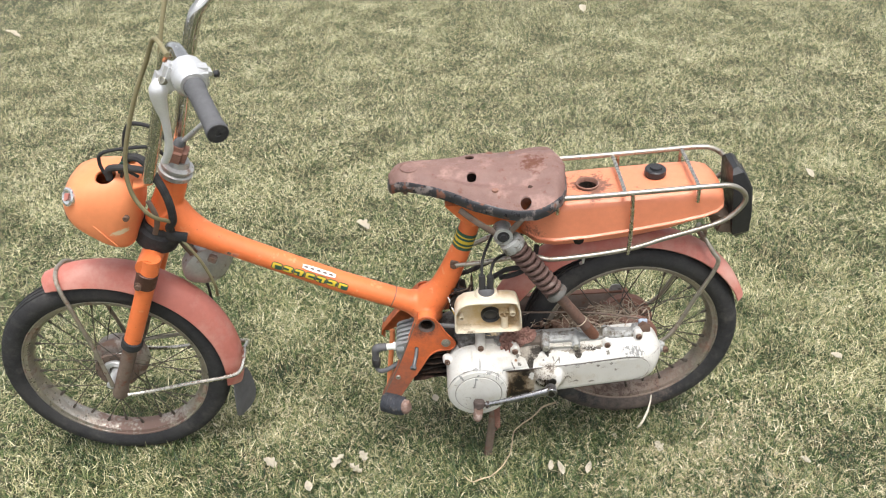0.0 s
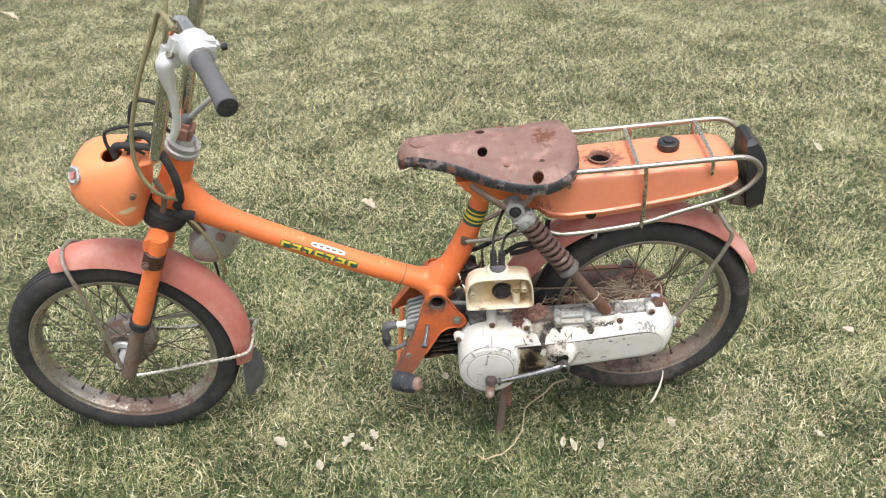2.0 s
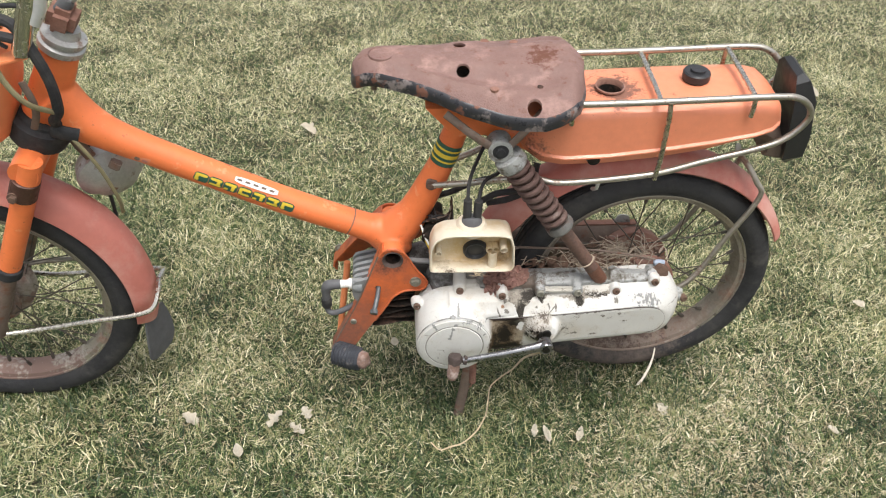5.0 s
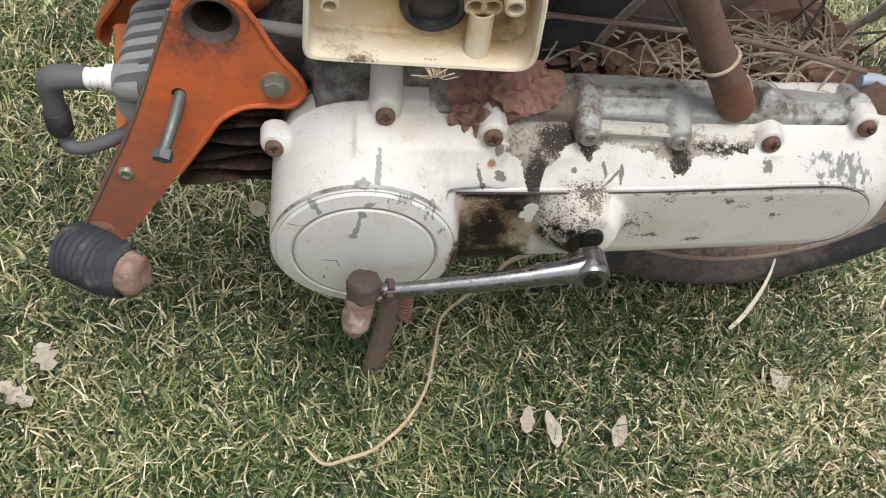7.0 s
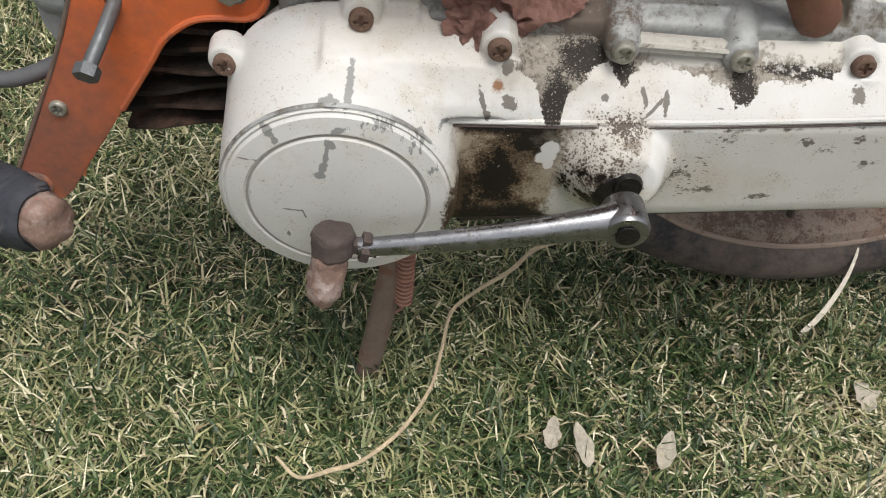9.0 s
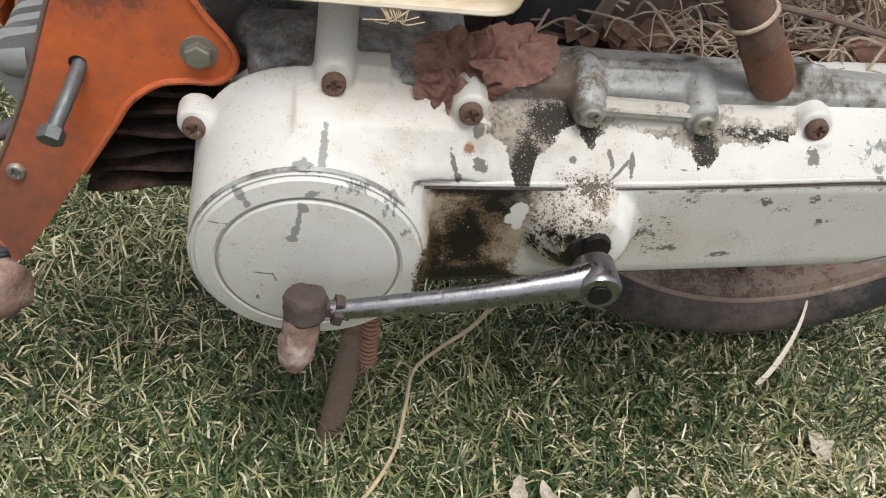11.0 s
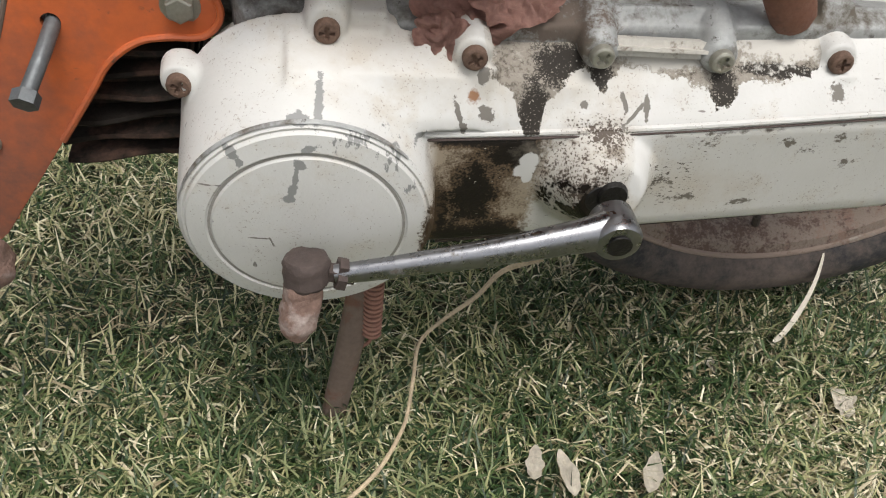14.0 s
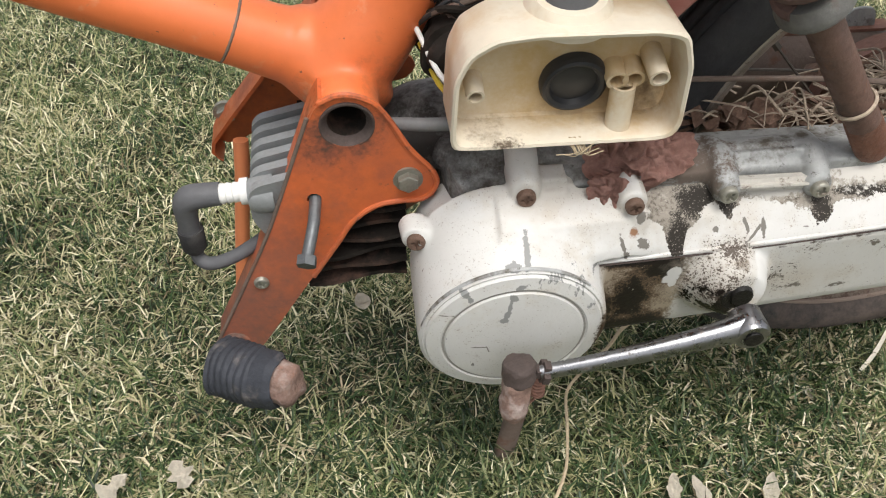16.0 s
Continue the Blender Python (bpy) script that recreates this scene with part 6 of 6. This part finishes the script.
part("switch_cap", block((-.146, -.186, .940), (.034, .028, .018), (6, 16, 24), .006), silver, sw)
part("lever_clamp", block((-.188, -.178, .938), (.022, .024, .026), (0, 30, 24), .005), silver, bar, "silver clamp between lever and switch")
perch = part("lever_perch", block((-.198, -.172, .922), (.034, .030, .030), (0, 30, 24), .007), silver, bar, "silver lever perch")
screw("pivot_screw", (-.198, -.188, .930), (-.2, -.8, .5), .006, bolt_zinc, perch)
part("brake_lever", tube([(-.198, -.176, .928), (-.207, -.188, .915), (-.2085, -.190, .894), (-.2075, -.190, .872), (-.2090, -.190, .846), (-.2135, -.190, .822), (-.2240, -.191, .801)], [.011, .0135, .0100, .0066, .0056, .0066, .0054], 14, steps=5, squash=.6), silver, bar, "polished alloy brake lever")
part("lever_perch", block((-.165, .155, .957), (.030, .030, .026), (0, 30, -24), .006), rust, bar, "rusty brown lever perch")
part("brake_lever", tube([(-.172, .17, .950), (-.16, .20, .945), (-.135, .25, .93)], .006, 10, steps=3, squash=.6), brown_steel, bar)
part("mirror_stem", tube([(-.262, .0, .728), (-.240, -.006, .745), (-.205, -.015, .775)], .0042, 10, steps=3), grey_alu, bar, "thin grey rod at the stem")
part("stem_boot", lathe([(0, .010), (.018, .009), (.022, .006)], (-.268, -.002, .722), (.65, -.1, .75), 16), grey_rubber, bar)
hb, hd, hu = Vector((-.3542, -.010, .6446)), Vector((-.606, 0, -.928)), Vector((-.808, 0, .696))
hole = hb + hd * -.016 + hu * .046 + Vector((0, -.028, 0))
# cables round the bar
for pts, r_, m_ in (([hole, hole + Vector((-.006, 0, .030)), hole + Vector((.010, -.004, .052)), (-.300, -.03, .742), (-.285, -.02, .72)], .0030, rubber), ([hole + Vector((.004, -.004, 0)), hole + Vector((.012, -.006, .022)), (-.318, -.052, .712), (-.296, -.056, .700)], .0062, rubber), ([hole + Vector((0, .006, 0)), hole + Vector((.016, 0, .018)), (-.325, -.045, .705)], .0024, green_film),
                    ([(-.195, -.15, .95), (-.225, -.10, .955), (-.250, -.085, .915), (-.278, -.085, .865), (-.303, -.085, .810), (-.325, -.085, .748), (-.330, -.085, .690), (-.312, -.082, .642), (-.292, -.05, .605)], .0036, olive_cable),
                    ([(-.195, .10, 1.00), (-.235, .07, .98), (-.262, .04, .90), (-.278, .03, .82), (-.280, .03, .75)], .0036, olive_cable),
                    ([(-.165, .15, .955), (-.20, .11, .925), (-.225, .08, .86), (-.245, .06, .80)], .0032, olive_cable),
                    ([(-.355, -.02, .690), (-.345, -.03, .722), (-.315, -.045, .728), (-.298, -.052, .70), (-.286, -.054, .655), (-.288, -.050, .61), (-.303, -.038, .585), (-.300, -.02, .57)], .0072, rubber),
                    ([(-.360, .0, .690), (-.352, .0, .74), (-.335, .0, .77), (-.30, .0, .762), (-.280, .0, .735)], .0036, rubber),
                    ([(-.365, -.03, .69), (-.352, -.035, .718), (-.33, -.04, .705)], .0028, green_film), ([(-.37, -.02, .69), (-.355, -.03, .712), (-.332, -.03, .715)], .0026, orange), ([(-.362, -.036, .685), (-.347, -.045, .708), (-.325, -.05, .698)], .0026, rubber),
                    ([(-.300, -.03, .565), (-.282, -.035, .545), (-.265, -.03, .50), (-.255, -.02, .44), (-.262, 0, .40)], .0028, olive_cable)):
    part("cable", tube(pts, r_, 10, steps=6), m_, moped, "old control cable" if m_ is olive_cable else "")
part("cable_grommet", tube([(-.312, -.030, .566), (-.300, -.033, .563), (-.280, -.030, .556)], .011, 14, steps=3, squash=.6), rubber, moped, "black oval rubber cable grommet")

# headlamp shell, hanging nose-down: a deep bucket whose lens faces the ground ahead


def shell_ring(s, lo, hi, w, e=2.7, n=40):
    """One rounded-square ring of the shell, s metres along its axis, from lo to hi across it."""
    out = []
    for k in range(n):
        a = 2 * math.pi * k / n
        c_, s_ = math.cos(a), math.sin(a)
        q = (abs(c_) ** e + abs(s_) ** e) ** (-1 / e)
        p = hb + hd * s + hu * ((hi + lo) / 2 + (hi - lo) / 2 * q * c_)
        out.append((p.x, p.y + w * q * s_, p.z))
    return out


SH = ((-.036, .010, .024, .016), (-.033, .004, .032, .032), (-.026, -.002, .046, .042), (-.014, -.009, .062, .051), (.000, -.016, .079, .059), (.012, -.020, .091, .063), (.022, -.023, .098, .065), (.036, -.026, .101, .066), (.052, -.030, .101, .066), (.064, -.033, .0975, .065), (.072, -.033, .093, .063), (.075, -.032, .090, .062))
shell = part("headlamp", loft([shell_ring(*r_) for r_ in SH] + [shell_ring(s_, b_ + .0045, t_ - .0045, w_ - .0045) for s_, b_, t_, w_ in SH[:2:-1]]), shell_orange, moped, "orange plastic headlamp shell hanging loose, scraped", 40)
cut(shell, [lathe([(-.03, .0165), (.04, .0165)], hb + hd * -.018 + hu * .050 + Vector((0, -.030, 0)), hu * .8 - hd * .5 + Vector((0, -.55, 0)), 24)])
part("lens_rim", loft([shell_ring(.072, -.0275, .0890, .0575), shell_ring(.078, -.024, .0915, .0565), shell_ring(.080, -.021, .086, .052), shell_ring(.075, -.018, .080, .050)], caps=False), black_plastic, shell, "black lens rim")
part("lens", loft([shell_ring(.073, -.020, .082, .051), shell_ring(.079, -.008, .068, .038), shell_ring(.081, .012, .046, .018)]), lens_clear, shell, "dusty clear lamp lens")
badge = part("badge", lathe([(-.012, .0165), (.002, .0160), (.0034, .0125), (.0026, .010), (.0030, .003)], hb + hd * .036 + hu * .0880 + Vector((0, -.0500, 0)), hu + Vector((0, -1.0, 0)), 24), bright_chrome, shell, "round chrome badge")
part("badge_wing", plate(rounded([(-.006, -.008), (.007, -.003), (.005, .002), (.008, .007), (-.004, .006)], .002, 2), -.0006, .0006, .0002), fender_red, shell).matrix_basis = Matrix.Translation(hb + hd * .036 + hu * .0908 + Vector((0, -.0532, 0))) @ Vector((0, -1, 0)).rotation_difference(hu + Vector((0, -1.0, 0))).to_matrix().to_4x4()
part("shell_seam", tube([hb + hd * .052 + hu * .036 + Vector((0, -.0660, 0)), hb + hd * .058 + hu * .014 + Vector((0, -.0662, 0)), hb + hd * .066 + hu * -.010 + Vector((0, -.0640, 0))], .0012, 6, steps=3), shell_orange, shell)
screw("shell_screw", hb + hd * .014 + hu * -.004 + Vector((0, -.060, 0)), (0, -1, .15), .005, bolt_rust, shell)
part("shell_tab", block((-.322, -.046, .684), (.034, .026, .004), (0, -8, 12), .001), shell_orange, shell)
part("shell_tab", block((-.314, -.040, .690), (.004, .020, .020), (0, 10, 0), .001), shell_orange, shell)
part("lamp_bracket", tube([(-.318, -.058, .655), (-.312, -.058, .625), (-.318, -.05, .600), (-.330, -.04, .575)], .005, 10, steps=3, squash=.5), brown_steel, shell)
# horn
horn = part("horn", lathe([(-.034, .012), (-.032, .032), (-.020, .044), (-.004, .0490), (.004, .0490), (.008, .044), (.020, .034), (.026, .012)], (-.276, .034, .452), (.40, -.62, -.25), 36), horn_grey, moped, "grey round metal horn under the steering head")
# shallow dimple; near-black colour stands for the shade inside the opening
part("horn_hole", lathe([(0, .014), (.0015, .0135), (.0010, .010), (-.002, .009)], Vector((-.276, .034, .452)) + Vector((.40, -.62, -.25)).normalized() * .0085 + Vector((-.030, 0, .018)), (.40, -.62, -.25), 20), dark_fin, horn, "sound opening, its dark inside put into the colour")
part("horn_nut", block((-.250, -.012, .495), (.016, .012, .014), (0, 30, 0), .002), brown_steel, horn)
part("horn_bracket", tube([(-.285, 0, .50), (-.30, 0, .53), (-.31, 0, .56)], .009, 10, steps=2, squash=.5), brown_steel, horn)
# rear axle parts and rod
part("axle_nut", lathe([(0, .013), (.010, .013), (.012, .009)], (.540, -.060, .318), (.3, -1, .2), 6), bolt_rust, rear, "rusty axle nut")
part("cable_adjuster", tube([(.534, -.050, .324), (.541, -.050, .3245), (.550, -.050, .324)], [.0048, .0048, .004], 12, steps=3), blue_plastic, rear, "pale blue cable adjuster")
part("brake_rod", tube([(.25, -.035, .352), (.34, -.038, .349), (.45, -.04, .342), (.535, -.05, .331)], .0018, 8, steps=3), brown_steel, moped, "thin brown brake rod")
part("hub_plate", lathe([(0, .05), (.006, .05), (.010, .042)], (RX, -.03, RZ + .01), (0, -1, 0), 28), rust, rear)

# ---- loose things ----
def world_of(p):
    return moped.matrix_basis @ Vector(p)


rg = random.Random(11)
bm = bmesh.new()
for k in range(150):
    c = Vector((rg.triangular(.355, .560, .49), rg.uniform(-.046, .01), rg.uniform(.302, .322)))
    if c.x < .455:
        c.y, c.z = -.046 + .4 * (c.y + .046), c.z - .004
    a, ln = rg.uniform(0, 6.28), rg.uniform(.015, .065)
    d = Vector((math.cos(a), .7 * math.sin(a), rg.uniform(-.12, .22)))
    bend_ = Vector((rg.uniform(-.012, .012), rg.uniform(-.010, .010), rg.uniform(0, .018)))
    p0, p2 = c - d * ln / 2, c + d * ln / 2
    p0.z, p2.z = max(p0.z, .304), max(p2.z, .304)
    tube([world_of(p0), world_of(c + bend_), world_of(p2)], rg.choice((.00035, .0004, .0005, .0006, .0009)), 5, bm, steps=5)
for k in range(26):
    c = Vector((rg.choice((rg.uniform(.335, .372), rg.uniform(.42, .555))), rg.uniform(-.040, .0), rg.uniform(.312, .330)))
    a, ln, w_ = rg.uniform(0, 6.28), rg.uniform(.02, .055), rg.uniform(.0012, .0030)
    d, up = Vector((math.cos(a), .6 * math.sin(a), rg.uniform(-.3, .5))), Vector((rg.uniform(-.3, .3), .5, .8)).normalized()
    path_ = spline([world_of(c - d * ln / 2), world_of(c + up * rg.uniform(0, .008)), world_of(c + d * ln / 2)], 5)
    side_ = d.cross(up).normalized() * w_
    rows = [[p_ + side_ * math.sin(math.pi * (i_ + .6) / 11.6), p_ + up * w_ * .5, p_ - side_ * math.sin(math.pi * (i_ + .6) / 11.6)] for i_, p_ in enumerate(path_)]
    loft(rows, bm, caps=False, ring=False)
tagged(part("nest_straw", bm, nest_straw_mat, None), "tangled dry straw of an old nest on the crankcase", "straw", kind="stuff")
bm = bmesh.new()
for k in range(120):
    x_, y_ = rg.uniform(.345, .555), rg.uniform(-.040, .025)
    c = world_of((x_, y_ if x_ > .455 else -.042 + .35 * (y_ + .04), rg.uniform(.290, .312)))
    s_ = rg.uniform(.006, .017)
    vs = [bm.verts.new(c + Vector((s_ * math.cos(t) * rg.uniform(.6, 1.2), s_ * math.sin(t) * rg.uniform(.5, 1.1), rg.uniform(-.006, .008)))) for t in np.linspace(0, 6.28, 7)[:-1]]
    m_ = bm.verts.new(c + Vector((0, 0, rg.uniform(0, .010))))
    for i in range(6):
        bm.faces.new((vs[i], vs[(i + 1) % 6], m_))
tagged(part("nest_debris", bm, nest_brown, None, smooth=0), "brown leaf litter packed behind the engine", "debris", kind="stuff")


def leaf(name, at, size, yaw, tilt, material, label, wide=.45, lobes=0.0, crumple=.12, seed=0):
    """A thin dead leaf with a midrib fold and curled edges."""
    bm = bmesh.new()
    rows = []
    r_ = random.Random(seed)
    m = pose(*at, tilt, 0, yaw)
    for i in range(11):
        t = i / 10
        w = wide * size * math.sin(math.pi * t ** .8) ** .8 * (1 + lobes * math.sin(t * 17)) + .0008
        curl = crumple * size * (math.sin(t * 5 + seed) * .5 + r_.uniform(-.4, .4))
        rows.append([m @ Vector((u * w, (t - .5) * size, abs(u) * w * .45 + curl)) for u in (-1, -.5, 0, .5, 1)])
    loft([r for r in rows], bm, caps=False, ring=False)
    bmesh.ops.solidify(bm, geom=list(bm.faces), thickness=.0005)
    return tagged(part(name, bm, material, None, smooth=60), label, "leaf", "fallen leaves on the lawn")


for k, (x_, y_, s_, yaw_, w_, lo_) in enumerate(((.381, -.109, .038, 14, .17, .1), (.436, -.111, .034, -22, .20, .1), (.362, -.101, .028, -10, .22, .2), (.448, .005, .020, 40, .4, 0), (.503, -.025, .018, 70, .4, 0), (.585, -.061, .030, 20, .35, .3),
        (-.067, -.058, .045, -40, .22, .6), (-.017, -.046, .032, 30, .30, .5), (-.030, -.082, .038, 60, .22, .6), (.133, .128, .022, 20, .4, 0), (.706, -.299, .045, 5, .28, 0), (-.083, .971, .06, 70, .35, .3), (-.208, -.053, .040, 60, .30, .3), (1.051, .206, .035, 60, .35, 0), (-.12, -.125, .03, 20, .3, 0), (.86, -.12, .03, 80, .3, 0), (1.35, 1.17, .05, 30, .3, 0), (-2.18, 3.46, .12, 80, .2, 0), (.944, 3.34, .08, 10, .3, 0))):
    leaf("fallen_leaf", (x_, y_, .027), s_ * .78, yaw_, 24, dead_leaf, "pale dry dead leaf lying on the grass", w_, lo_, .12, k)


def crumpled(name, at, size, turn_, material, label, seed):
    """A crumpled dry leaf, folded and torn at its edge."""
    bm = bmesh.new()
    rows = []
    for i in range(37):
        row = []
        for j in range(33):
            u, v = i / 18 - 1, j / 16 - 1
            edge = 1 + .22 * noise.noise((3 * math.atan2(v, u + .001), seed, 0))
            r_ = max(abs(u), abs(v))
            k_ = edge * (r_ / (math.hypot(u, v) + 1e-6) if r_ > 0 else 1)
            x_, y_ = u * k_ * size * .62, v * k_ * size * .42
            z_ = size * (.34 * abs(noise.noise((u * 1.6, v * 1.1, seed))) + .13 * abs(noise.noise((u * 3.6 + v, v * 2.2, seed + 3))) + .025 * noise.noise((u * 8, v * 8, seed + 5)))
            row.append(world_of(pose(*at, *turn_) @ Vector((x_, y_, z_))))
        rows.append(row)
    loft(rows, bm, caps=False, ring=False)
    bmesh.ops.solidify(bm, geom=list(bm.faces), thickness=.0006)
    return tagged(part(name, bm, material, None, smooth=75), label, "leaf")


crumpled("dead_leaf", (.292, -.076, .316), .040, (50, 10, -6), brown_leaf, "crumpled reddish brown leaf resting on the engine", 4)
crumpled("dead_leaf", (.315, -.072, .322), .038, (34, -2, 6), brown_leaf, "crumpled reddish brown leaf beside the crankcase rib", 14)
crumpled("dead_leaf", (.2845, -.088, .309), .026, (62, 14, -10), brown_leaf, "crumpled reddish brown leaf hanging over a cover screw", 9)
stem = tube([(.392, .055, .058), (.362, .048, .052), (.341, .030, .044), (.316, .010, .042), (.297, -.010, .040), (.290, -.042, .040), (.284, -.070, .038), (.276, -.092, .042), (.262, -.114, .040), (.240, -.134, .038), (.222, -.144, .042), (.203, -.147, .038), (.189, -.137, .044)], [.0022, .0020, .0017, .0014, .0013, .0013, .0012, .0013, .0014, .0013, .0016, .0012, .0010], 8, steps=5)
tagged(part("dry_stem", stem, straw, None), "long curved dry plant stem lying on the grass", "stem")

bm = bmesh.new()
for k in range(11):
    x_ = .2525 + rg.uniform(-.007, .007)
    tube([world_of((x_ - .004, -.100, .3645)), world_of((x_, -.1055, .3590 - rg.uniform(0, .003))), world_of((x_ + rg.uniform(-.014, .014), -.104, .3585 - rg.uniform(-.004, .004)))], rg.choice((.0002, .0003, .0004)), 5, bm, steps=4)
tagged(part("straw_wisp", bm, straw, None), "wisp of dry grass caught under the air box", "straw", kind="stuff")
bm = bmesh.new()
rows = []
for p, w_ in zip(spline([(.585, .022, .098), (.580, .010, .080), (.572, .000, .062), (.562, -.008, .046), (.551, -.014, .036)], 4), np.interp(np.linspace(0, 1, 17), [0, .5, .9, 1], [.0010, .0022, .0026, .0010])):
    rows.append([p + Vector((-w_, 0, w_ * .5)), p + Vector((0, -.0006, 0)), p + Vector((w_, 0, -w_ * .5)), p + Vector((0, .0006, 0))])
loft(rows, bm)
tagged(part("fallen_leaf", bm, dead_leaf, None), "broad pale dry grass blade leaning on the rear tyre", "grass blade")
